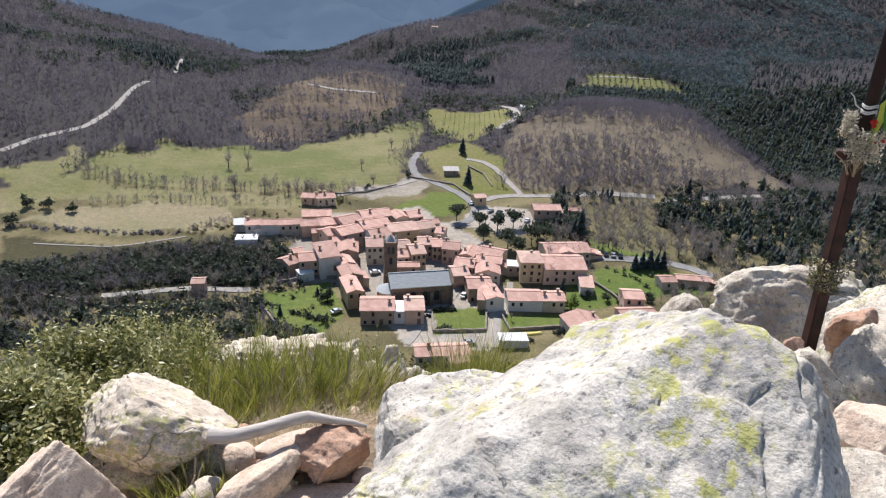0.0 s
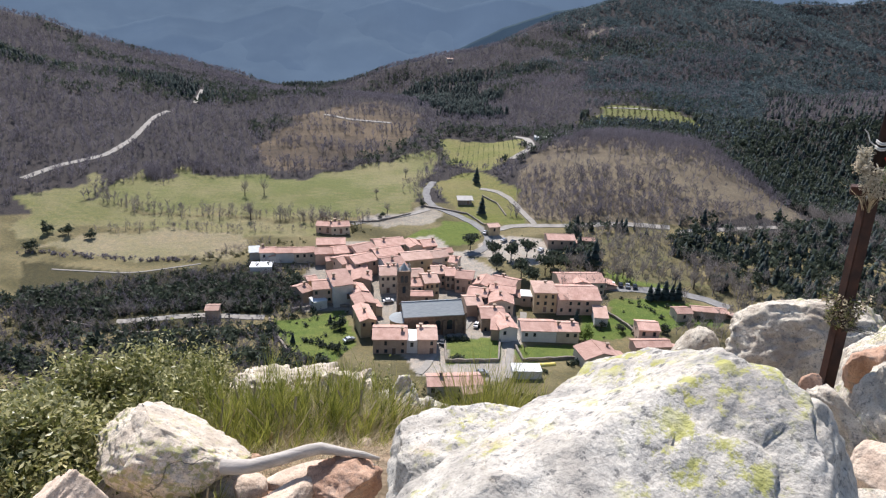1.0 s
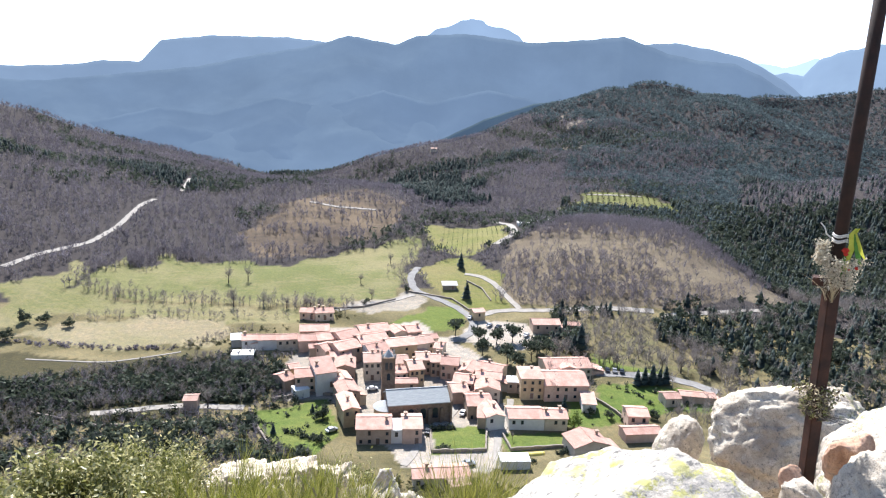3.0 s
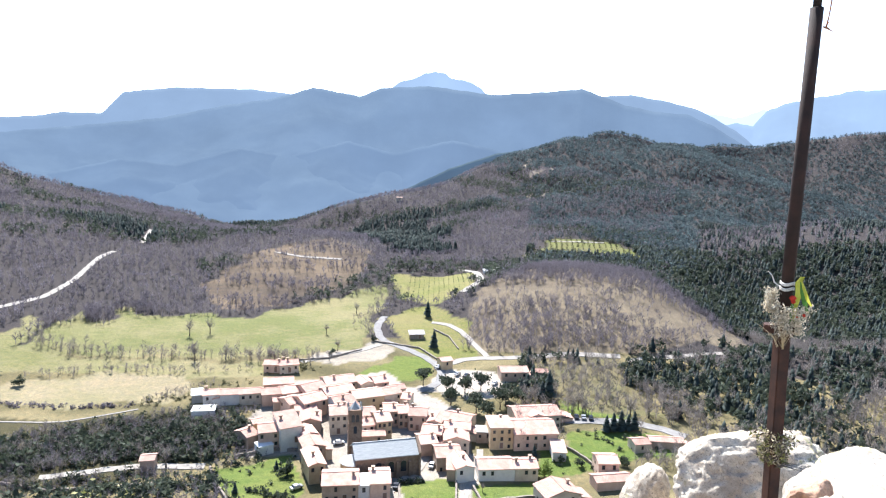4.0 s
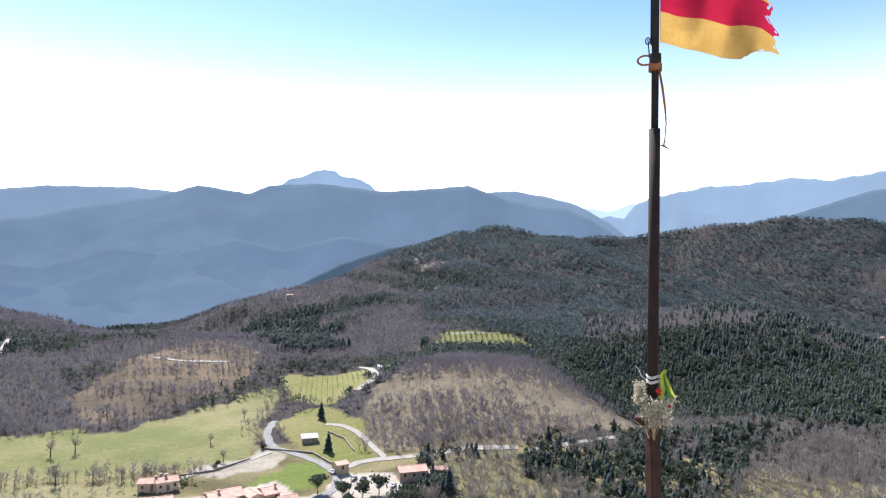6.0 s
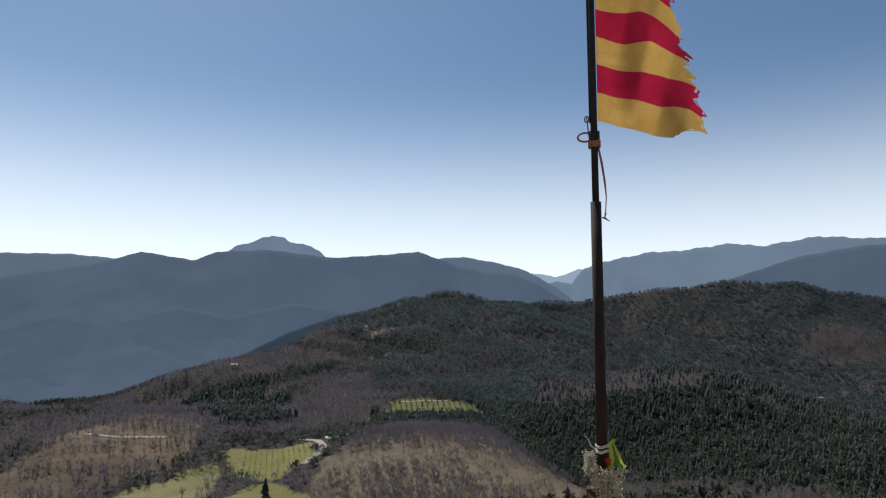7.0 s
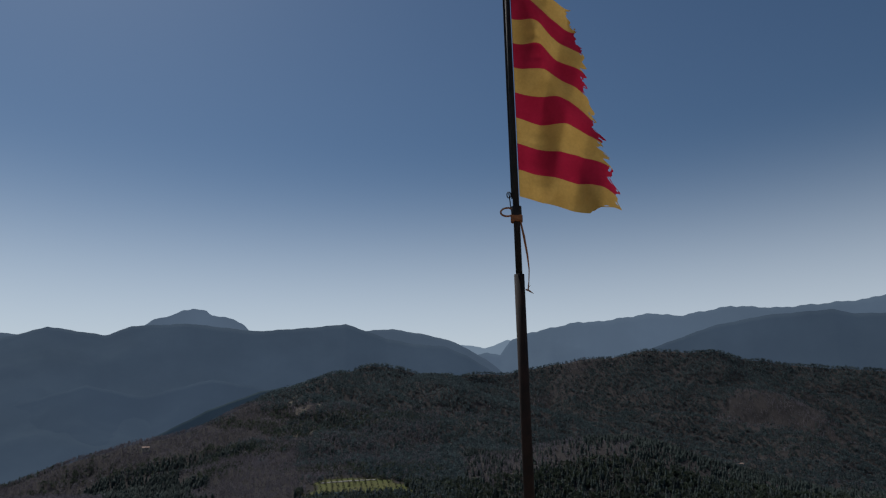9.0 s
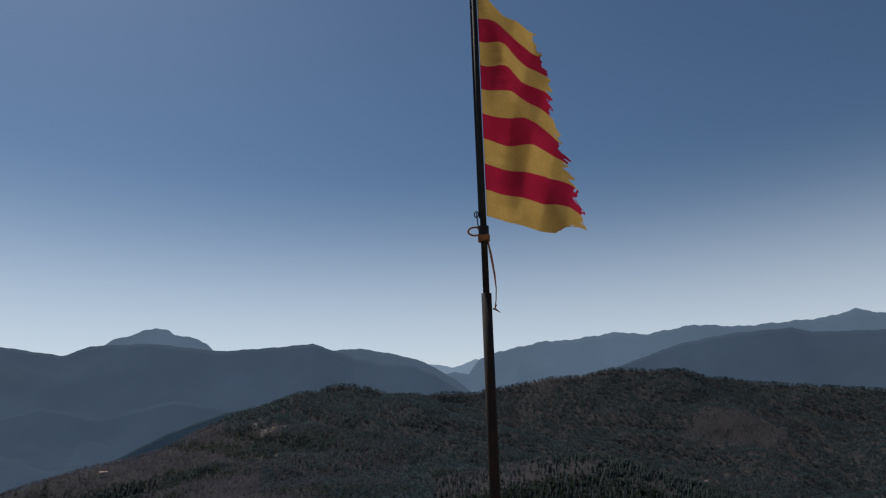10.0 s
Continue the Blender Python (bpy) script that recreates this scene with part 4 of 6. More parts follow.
house(-85.5, 205.9, 10, 4.3, 5.0, 3.5, "g", "pink", 1, 1, 0, "tile")
house(60.0, 289.9, 4, 6.7, 5.0, 3.0, "g", "brown", 1, 1, 0, "tile")


house(1150 * math.sin(radians(45.8)), 1150 * math.cos(radians(45.8)), 10, 13, 6, 3.5, "g", "cream", 1, 3, 0, "tile_pale")
house(880 * math.sin(radians(-1.5)), 880 * math.cos(radians(-1.5)), 10, 8, 6, 4.2, "g", "cream", 1, 2, 0, "tile_pale")


# ---- the church ----
def church():
    g = ground_z(-8, 206)
    ob = thing("church", pose(-7.9, 207.4, g, 0, 0, 14), "stone village church with grey slate nave roof and square bell tower", "church")
    bm = bmesh.new()
    hw, hd, h, rise = 10.6, 5.2, 7.6, 3.0
    low = [bm.verts.new((a, b, -2)) for a, b in ((-hw, -hd), (hw, -hd), (hw, hd), (-hw, hd))]
    top = [bm.verts.new((v.co.x, v.co.y, h)) for v in low]
    for i in range(4):
        j = (i + 1) % 4
        ring = [low[i], low[j], top[j], top[i]]
        if i in (1, 3):
            ring.insert(3, bm.verts.new((low[i].co.x, 0, h + rise)))
        bm.faces.new(ring)
    part("wall", from_bm("wall", bm, M["rubble"]), ob, "rubble stone nave wall")
    bm = bmesh.new()
    box(bm, -0.45, 0.45, -0.7, 0, -2, 5.6, 0, 0.05)
    buttress = from_bm("buttress", bm, M["rubble"])
    for xx in (-9.6, -5.2, -1.0, 3.2, 7.4):
        part("buttress", buttress, ob, m=pose(xx, -hd, 0))
    bm = bmesh.new()
    s, o, th = rise / hd, 0.5, 0.3
    for sg in (-1, 1):
        q = [(-hw - o, sg * (hd + o), h - s * o + th), (hw - 0.2, sg * (hd + o), h - s * o + th), (hw - 0.2, 0, h + rise + th), (-hw - o, 0, h + rise + th)]
        slab(bm, *(q if sg < 0 else q[::-1]), th)
    box(bm, -hw - o, hw - 0.2, -0.18, 0.18, h + rise + th - 0.1, h + rise + th + 0.12)
    part("roof", from_bm("roof", bm, M["slate"]), ob, "grey slate roof")
    bm = bmesh.new()
    lo = [bm.verts.new((hw - 0.2, y_, z_)) for y_, z_ in ((-hd - 0.6, -2), (-hd - 0.6, h + 0.6), (0, h + rise + 1.1), (hd + 0.6, h + 0.6), (hd + 0.6, -2))]
    hi = [bm.verts.new((hw + 0.5, v.co.y, v.co.z)) for v in lo]
    bm.faces.new(lo)
    bm.faces.new(hi[::-1])
    for i in range(5):
        bm.faces.new((lo[i], hi[i], hi[(i + 1) % 5], lo[(i + 1) % 5]))
    bmesh.ops.recalc_face_normals(bm, faces=bm.faces)
    part("gable", from_bm("gable", bm, M["rubble"]), ob, "raised stone gable")
    # round-headed windows along the nave, deep in their surrounds
    bm = bmesh.new()
    pts = [(-0.8, 0), (0.8, 0)] + [(0.8 * math.cos(a * math.pi / 8), 2.8 + 0.8 * math.sin(a * math.pi / 8)) for a in range(9)]
    f = [bm.verts.new((p[0] * 1.2, -0.1, p[1] * 1.05)) for p in pts]
    bkk = [bm.verts.new((v.co.x, 0.2, v.co.z)) for v in f]
    face = bm.faces.new(f)
    for i in range(len(f)):
        bm.faces.new((f[i], f[(i + 1) % len(f)], bkk[(i + 1) % len(f)], bkk[i]))
    bmesh.ops.inset_region(bm, faces=[face], thickness=0.2)
    for v in face.verts:
        v.co.y += 0.08
    face.material_index = 1
    bmesh.ops.recalc_face_normals(bm, faces=bm.faces)
    arch = from_bm("arched_window", bm, M["brown"], M["glass"])
    for xx in (-3.1, 1.1, 5.3):
        part("arched_window", arch, ob, m=pose(xx, -hd, 2.0))
    # apse: half round with a fan of slates
    bm = bmesh.new()
    n = 10
    ring0, ring1, eave = [], [], []
    for k in range(n + 1):
        a = math.pi / 2 + k * math.pi / n
        ca, sa = math.cos(a), math.sin(a)
        ring0.append(bm.verts.new((-hw + 4.3 * ca, 4.3 * sa, -2)))
        ring1.append(bm.verts.new((-hw + 4.3 * ca, 4.3 * sa, 5.0)))
        eave.append(bm.verts.new((-hw + 4.7 * ca, 4.7 * sa, 4.95)))
    tip = bm.verts.new((-hw, 0, 7.2))
    for k in range(n):
        bm.faces.new((ring0[k], ring0[k + 1], ring1[k + 1], ring1[k]))
        bm.faces.new((ring1[k], ring1[k + 1], eave[k + 1], eave[k])).material_index = 1
        bm.faces.new((eave[k], eave[k + 1], tip)).material_index = 1
    bmesh.ops.recalc_face_normals(bm, faces=bm.faces)
    part("apse", from_bm("apse", bm, M["ochre"], M["slate"]), ob, "rounded ochre apse with slate roof")
    # tower
    tower = thing("bell_tower", pose(-18.9, 215.6, g, 0, 0, 10), "square dark stone bell tower with pierced belfry", "tower")
    bm = bmesh.new()
    box(bm, -2.3, 2.3, -2.3, 2.3, -2, 18.6, 0, 0.06)
    box(bm, -2.45, 2.45, -2.45, 2.45, 14.0, 14.25)
    box(bm, -2.5, 2.5, -2.5, 2.5, 18.6, 18.9)
    part("shaft", from_bm("shaft", bm, M["rubble"]), tower)
    bm = bmesh.new()
    box(bm, -0.35, 0.35, -0.35, 0.35, 18.9, 19.8)
    f = max(bm.faces, key=lambda q: q.calc_center_median().z)
    bmesh.ops.poke(bm, faces=[f], offset=0.8)
    pinnacle = from_bm("pinnacle", bm, M["grey"])
    for a in (-1, 1):
        for b in (-1, 1):
            part("pinnacle", pinnacle, tower, "corner pinnacle", pose(a * 2.15, b * 2.15, 0))
    bm = bmesh.new()
    bmesh.ops.create_cone(bm, segments=8, radius1=2.0, radius2=0.06, depth=2.4, matrix=pose(0, 0, 20.1))
    part("spire", from_bm("spire", bm, M["slate"]), tower, "low slate spire")
    for i in range(4):
        for zz, n in ((14.6, 2), (10.5, 1)):
            for c in range(n):
                off = (c - (n - 1) / 2) * 1.5
                part("belfry_opening", arch, tower, m=pose(0, 0, zz, 0, 0, 90 * i) @ pose(off, -2.3, 0) @ Matrix.Diagonal((0.6, 1, 0.72, 1)))


church()


# ---- stone cabin in the pasture, garden walls, vehicles ----
def cabin():
    g = ground_z(2.4, 336)
    ob = thing("stone_hut", pose(2.4, 337, g, 0, 0, 8), "small dark stone hut with a pale flat roof", "hut")
    bm = bmesh.new()
    box(bm, -3.6, 3.6, -2.4, 2.4, -1, 2.5, 0, 0.1)
    part("wall", from_bm("wall", bm, M["stone_wall"]), ob)
    bm = bmesh.new()
    slab(bm, (-4.3, -3.0, 2.6), (4.3, -3.0, 2.6), (4.3, 2.8, 3.6), (-4.3, 2.8, 3.6), 0.25)
    part("roof", from_bm("roof", bm, M["grey"]), ob, "pale sheet roof")
    part("door", DOOR, ob, m=pose(1.5, -2.4, 0))


cabin()


def low_wall(line, high, material, label):
    """A dry stone wall that follows the ground."""
    pts = []
    for (x0, y0), (x1, y1) in zip(line[:-1], line[1:]):
        n = max(2, int(math.hypot(x1 - x0, y1 - y0) / 2.0))
        pts += [(x0 + (x1 - x0) * k / n, y0 + (y1 - y0) * k / n) for k in range(n)]
    pts.append(line[-1])
    bm = bmesh.new()
    rings = []
    for k, (x, y) in enumerate(pts):
        x0, y0 = pts[max(k - 1, 0)]
        x1, y1 = pts[min(k + 1, len(pts) - 1)]
        s = math.hypot(x1 - x0, y1 - y0)
        nx, ny = (y1 - y0) / s * 0.3, -(x1 - x0) / s * 0.3
        z = ground_z(x, y)
        t = z + high * (1 + 0.12 * math.sin(k * 2.3))
        rings.append([bm.verts.new(p) for p in ((x - nx, y - ny, z - 1), (x - nx, y - ny, t), (x + nx, y + ny, t), (x + nx, y + ny, z - 1))])
    for a, b in zip(rings[:-1], rings[1:]):
        for i in range(3):
            bm.faces.new((a[i], b[i], b[i + 1], a[i + 1]))
    bm.faces.new(rings[0])
    bm.faces.new(rings[-1][::-1])
    bmesh.ops.recalc_face_normals(bm, faces=bm.faces)
    return tagged(new("garden_wall", from_bm("garden_wall", bm, material)), label, "wall")


for line in ([(-66, 207), (-60, 195), (-53, 184)], [(-3, 199), (-2, 184), (15, 186), (16, 200)], [(21, 197), (23, 187), (42, 191), (50, 199)], [(-60, 214), (-48, 220), (-39, 220)],
             [(56, 228), (62, 218), (66, 209)]):
    low_wall(line, 1.1, M["stone_wall"], "grey dry stone garden wall")
for line in ([(-140, 196), (-110, 190), (-80, 196)], [(-125, 218), (-100, 222), (-70, 224)], [(-60, 300), (-40, 306), (-25, 318)], [(-20, 330), (4, 322), (14, 306)],
             [(24, 322), (20, 338), (12, 348)]):
    low_wall(line, 0.8, M["stone_wall"], "dry stone terrace wall among scrub")


def car(x, y, yaw, paint, label):
    z = ground_z(x, y) + 0.24
    ob = thing("car", pose(x, y, z, 0, 0, yaw), label, "car", "parked cars")
    bm = bmesh.new()
    prof = [(-2.05, 0.35), (-2.05, 0.85), (-1.9, 0.95), (-1.5, 1.0), (-1.0, 1.45), (0.45, 1.47), (1.15, 1.0), (1.95, 0.85), (2.1, 0.6), (2.05, 0.35)]
    sides = []
    for sx in (-0.85, 0.85):
        sides.append([bm.verts.new((a, sx * (0.86 if b > 1.1 else 1.0), b)) for a, b in prof])
    bm.faces.new(sides[0])
    bm.faces.new(sides[1][::-1])
    n = len(prof)
    for i in range(n):
        j = (i + 1) % n
        bm.faces.new((sides[0][i], sides[1][i], sides[1][j], sides[0][j])).material_index = 1 if i in (3, 5) else 0
    bmesh.ops.recalc_face_normals(bm, faces=bm.faces)
    part("body", from_bm("body", bm, M[paint], M["glass"]), ob)
    for a in (-1.3, 1.3):
        for b in (-0.8, 0.8):
            bm = bmesh.new()
            tube(bm, [(0, -0.1, 0), (0, 0.1, 0)], 0.32, 12)
            part("wheel", from_bm("wheel", bm, M["tyre"]), ob, m=pose(a, b, 0.32))


for cx_, cy_, cyaw, paint in ((13, 298.3, 70, "car_white"), (21.6, 290.6, 60, "car_silver"), (25.8, 289, 60, "car_dark"), (64.4, 248.6, 80, "car_white"), (67.4, 248.2, 80, "car_dark"),
                              (70.2, 247.6, 80, "car_silver"), (73.0, 247, 80, "car_dark"), (8.2, 210.5, 75, "car_white"), (9.4, 177.5, 10, "car_silver"), (-25.4, 225, 20, "car_white"),
                              (-3.6, 196, 80, "car_dark"), (-35, 194, 40, "car_silver"), (32, 283, 60, "car_silver"), (38, 281, 60, "car_white")):
    car(cx_, cy_, cyaw, paint, {"car_white": "white car parked beside the road", "car_silver": "silver car parked on pale gravel", "car_dark": "dark car parked on pale gravel"}[paint])


# ---- the walled graveyard on the saddle ----
def tomb_mesh():
    bm = bmesh.new()
    box(bm, -1.2, 1.2, -1.6, 1.6, -0.5, 1.6, 0, 0.05)
    slab(bm, (-1.4, -1.8, 1.7), (1.4, -1.8, 1.7), (1.4, 0, 2.4), (-1.4, 0, 2.4), 0.15)
    slab(bm, (-1.4, 0, 2.4), (1.4, 0, 2.4), (1.4, 1.8, 1.7), (-1.4, 1.8, 1.7), 0.15)
    return from_bm("tomb", bm, M["white"])


TOMB = tomb_mesh()
rng = random.Random(9)
for k in range(16):
    gx, gy = 52 + (k % 8) * 3.0 + rng.uniform(-0.5, 0.5), 460 + (k // 8) * 6 + rng.uniform(-1, 1) + (k % 8) * 0.4
    ob = new("tomb", TOMB)
    ob.matrix_world = pose(gx, gy, ground_z(gx, gy), 0, 0, rng.uniform(-20, 20))
    ob.scale = (1, 1, rng.uniform(0.6, 1.3))
    tagged(ob, "whitewashed family tomb in the hillside graveyard", "tomb", "tombs of the graveyard")



# ---- a yellow covered bed and hedges below the lawns ----
def cover_strip():
    ob = thing("plant_cover", pose(27.5, 184.5, ground_z(27.5, 184.5), 0, 0, 14), "long yellow plastic plant cover on hoops", "plant cover")
    bm = bmesh.new()
    rings = []
    for k in range(13):
        rings.append([bm.verts.new((-6 + k, 0.8 * math.cos(a * math.pi / 6), 0.75 * math.sin(a * math.pi / 6) + 0.03 * (k % 2))) for a in range(7)])
    for p, q in zip(rings[:-1], rings[1:]):
        for i in range(6):
            bm.faces.new((p[i], q[i], q[i + 1], p[i + 1]))
    bm.faces.new(rings[0])
    bm.faces.new(rings[-1][::-1])
    part("sheet", from_bm("sheet", bm, M["tarp"], soft=True), ob)
    for k in range(4):
        bm = bmesh.new()
        tube(bm, [(0, 0.83 * math.cos(a * math.pi / 6), 0.78 * math.sin(a * math.pi / 6)) for a in range(7)], 0.03, 6)
        part("hoop", from_bm("hoop", bm, M["white"]), ob, m=pose(-5.5 + k * 3.6, 0, 0))


cover_strip()
# ---- trees and woods ----
def spun(rng, n):
    a = rng.uniform(0, 2 * np.pi, n)
    return np.cos(a), np.sin(a)


def conifer_template(rng, tiers=4, sides=6):
    v, t = [], []
    for k in range(tiers):
        z0, z1 = 0.12 + 0.80 * k / tiers, min(1.0, 0.12 + 0.80 * (k + 1.75) / tiers)
        rad = 0.24 * (1 - k / tiers) ** 0.8 + 0.03
        b = len(v)
        v.append((0, 0, z1))
        for s in range(sides):
            a = s * 2 * np.pi / sides + k * 0.7
            q = rad * rng.uniform(0.65, 1.2)
            v.append((q * np.cos(a), q * np.sin(a), z0 + rng.uniform(-0.05, 0.04)))
        t += [(b, b + 1 + s, b + 1 + (s + 1) % sides) for s in range(sides)]
    b = len(v)
    v += [(-0.02, 0, 0), (0.02, 0, 0), (0, 0.02, 0.4)]
    t.append((b, b + 1, b + 2))
    return np.array(v), np.array(t)


def crown_template(rng, n=46, base=0.25, wide=0.36, leaf=0.11):
    """A leafy crown: many small triangles in uneven clumps on a trunk."""
    v, t = [], []
    lobes = [np.array((rng.normal(0, wide * 0.45), rng.normal(0, wide * 0.45), rng.uniform(base + 0.15, 0.85))) for _ in range(6)]
    for k in range(n):
        c = lobes[k % 6] + rng.normal(0, wide * 0.30, 3) * (1, 1, 0.75)
        e = rng.normal(0, leaf, (3, 3))
        b = len(v)
        v += list(c + e)
        t.append((b, b + 1, b + 2))
    b = len(v)
    v += [(-0.025, -0.015, 0), (0.025, -0.015, 0), (0, 0.03, 0), (0, 0, 0.65)]
    t += [(b, b + 1, b + 3), (b + 1, b + 2, b + 3), (b + 2, b, b + 3)]
    return np.array(v), np.array(t)


def bare_template(rng, limbs=9, twigs=4, thick=0.012):
    """A leafless tree: a tapering trunk, limbs and a haze of twigs."""
    v, t = [], []

    def stick(a, b_, w):
        d = b_ - a
        s = np.cross(d, rng.normal(0, 1, 3))
        s = s / (np.linalg.norm(s) + 1e-9) * w
        k = len(v)
        v.extend([a - s, a + s, b_])
        t.append((k, k + 1, k + 2))
    b = len(v)
    v += [(-0.022, -0.012, -0.03), (0.022, -0.012, -0.03), (0, 0.025, -0.03), (0.01, 0, 0.75)]
    t += [(b, b + 1, b + 3), (b + 1, b + 2, b + 3), (b + 2, b, b + 3)]
    for k in range(limbs):
        z = rng.uniform(0.25, 0.65)
        a = rng.uniform(0, 2 * np.pi)
        out = rng.uniform(0.14, 0.30)
        p0 = np.array((0, 0, z))
        p1 = np.array((out * np.cos(a), out * np.sin(a), z + rng.uniform(0.12, 0.36)))
        stick(p0, p1, thick * 1.1)
        for _ in range(twigs):
            f = rng.uniform(0.35, 1.0)
            q = p0 + (p1 - p0) * f
            e = rng.normal(0, 1, 3) * (0.085, 0.085, 0.05) + (0, 0, 0.11)
            stick(q, q + e, thick * 0.9)
    return np.array(v), np.array(t)


def spread(templates, x, y, size, rng, sink=0.3, lift=None, squash=1.0):
    """Many trees in one pair of arrays."""
    z = height(x, y) - sink if lift is None else lift
    which = rng.integers(0, len(templates), len(x))
    vs, ts, base = [], [], 0
    for k, (tv, tt) in enumerate(templates):
        i = np.where(which == k)[0]
        if not len(i):
            continue
        c, s = spun(rng, len(i))
        sc = size[i][:, None]
        px = tv[None, :, 0] * sc * squash
        py = tv[None, :, 1] * sc * squash
        pz = tv[None, :, 2] * sc
        vx = px * c[:, None] - py * s[:, None] + x[i][:, None]
        vy = px * s[:, None] + py * c[:, None] + y[i][:, None]
        vz = pz + z[i][:, None]
        vs.append(np.stack([vx, vy, vz], -1).reshape(-1, 3))
        ts.append((tt[None] + (np.arange(len(i)) * len(tv))[:, None, None]).reshape(-1, 3) + base)
        base += len(i) * len(tv)
    return np.concatenate(vs), np.concatenate(ts)


def sow(rng, n, r0, r1, az0, az1):
    """Even over the ground, in a fan of the valley."""
    r = np.sqrt(rng.uniform(r0 ** 2, r1 ** 2, n))
    a = np.radians(rng.uniform(az0, az1, n))
    return r * np.sin(a), r * np.cos(a)


OPEN = [MEADOW, LOW_MEADOW, DRY_FIELD, BANK_MEADOW, ORCHARD, PASTURE, FAR_ORCHARD, GARDEN, LAWN_A, LAWN_B, LAWN_C, LAWN_D, CAR_PARK, PAVED]


def clear_of(x, y, polys, margin=0.0):
    ok = np.ones(x.shape, bool)
    for p in polys:
        ok &= ~inside(p, x + 2 * wobble(x, y, 8), y + 2 * wobble(y, x, 8))
    return ok


def off_roads(x, y):
    ok = np.ones(x.shape, bool)
    for line, width in ROADS:
        for (x0, y0), (x1, y1) in zip(line[:-1], line[1:]):
            dx, dy = x1 - x0, y1 - y0
            f = np.clip(((x - x0) * dx + (y - y0) * dy) / (dx * dx + dy * dy), 0, 1)
            ok &= np.hypot(x - x0 - f * dx, y - y0 - f * dy) > width * 0.5 + 1.5
    return ok


def wood(name, label, x, y, templates, size, material, seed, category="woodland"):
    rng = np.random.default_rng(seed)
    s = rng.uniform(size[0], size[1], len(x))
    v, t = spread(templates, x, y, s, rng)
    return tagged(new(name, mesh_arrays(name, v, t, material)), label, category, kind="stuff")


trng = np.random.default_rng(11)
CONIFERS = [conifer_template(trng) for _ in range(5)]
CONIFERS_FAR = [conifer_template(trng, 3, 5) for _ in range(5)]
CROWNS = [crown_template(trng) for _ in range(6)]
CROWNS_FAR = [crown_template(trng, 18, 0.2, 0.36, 0.15) for _ in range(6)]
BARE = [bare_template(trng, 11, 5, 0.011) for _ in range(6)]
BARE_FAR = [bare_template(trng, 7, 3, 0.024) for _ in range(6)]
BUSHES = [crown_template(trng, 40, -0.15, 0.5, 0.17) for _ in range(5)]

# the mixed woods of the slopes: bare oak and chestnut, dark conifers in stands
x, y = sow(trng, 46000, 340, 1080, -50, 22)
keep = clear_of(x, y, OPEN + [KNOLL]) & off_roads(x, y)
x, y = x[keep], y[keep]
stand = wobble(x, y, 70) + 0.6 * wobble(x, y, 23) + 0.5 * trng.normal(0, 0.35, len(x))
pines = inside(PINES_A, x + 22 * wobble(x, y, 21), y + 30 * wobble(y, x, 26)) | ((stand > 1.12) & (np.hypot(x, y) > 520) & ~inside(CLEARING, x, y))
thin = inside(CLEARING, x, y) & (wobble(x * 0.5, y * 2.2, 17) + 0.5 * trng.normal(0, 0.5, len(x)) > 0.0)
oaks = ~pines & ~thin & ~inside(CLEARING, x, y) & (stand > 0.42) & (np.hypot(x, y) > 400) & (trng.random(len(x)) < 0.6)
wood("bare_woods", "leafless brown oak and chestnut woods on the slopes", x[~pines & ~thin & ~oaks], y[~pines & ~thin & ~oaks], BARE_FAR, (4.2, 7.6), M["bare"], 1)
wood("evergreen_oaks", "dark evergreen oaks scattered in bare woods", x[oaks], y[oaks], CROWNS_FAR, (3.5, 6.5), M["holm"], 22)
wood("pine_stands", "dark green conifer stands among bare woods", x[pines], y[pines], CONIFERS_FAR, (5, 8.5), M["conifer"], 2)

# the darker hills beyond, mostly evergreen
x, y = sow(trng, 84000, 540, 1850, -10, 66)
az_, r_ = np.degrees(np.arctan2(x, y)), np.hypot(x, y)
keep = clear_of(x, y, OPEN + [KNOLL]) & ~scarred(x, y) & off_roads(x, y) & (az_ + 5 * wobble(x, y, 60) + 4 * wobble(x, y, 21) > 9 - (r_ - 900) / 180)
x, y = x[keep], y[keep]
mixw = wobble(x, y, 110) + 0.6 * wobble(x, y, 33) + trng.normal(0, 0.3, len(x))
az_, r_ = np.degrees(np.arctan2(x, y)), np.hypot(x, y)
dome = (az_ > 24) & (r_ < 790)
rim = dome & (np.hypot((az_ - 29.5) / 6.5, (r_ - 670) / 95) + 0.35 * wobble(x, y, 24) < 1) & (trng.random(len(x)) < 0.6)
brown = rim | (~dome & (((mixw > 1.15) & (r_ > 1000)) | ((mixw > 0.8) & (az_ > 40) & (r_ > 1350)) | ((np.hypot((az_ - 47) / 5, (r_ - 1450) / 90) + 0.4 * wobble(x, y, 35) < 1) & (mixw > 0.1))
                          | ((az_ < 10) & (mixw > 0.3)) | (trng.random(len(x)) < 0.07)))
holm = ~brown & ~dome & ((mixw < 0.45) | (trng.random(len(x)) < 0.6))
# these crowns wear the leaf colour with haze painted in
wood("evergreen_woods", "dense dark evergreen oak woods on the hills", x[holm], y[holm], CROWNS_FAR, (4.6, 7.4), M["hazed_green"], 3)
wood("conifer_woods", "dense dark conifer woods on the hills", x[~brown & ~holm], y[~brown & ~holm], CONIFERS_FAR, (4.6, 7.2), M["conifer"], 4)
wood("bare_woods", "leafless brown woods among the evergreens", x[brown], y[brown], BARE_FAR, (5, 8), M["bare"], 5)

# the coppiced knoll: tall thin trunks left standing on dry grass
x, y = sow(trng, 9000, 310, 560, 2, 34)
k = inside(KNOLL, x, y) & off_roads(x, y)
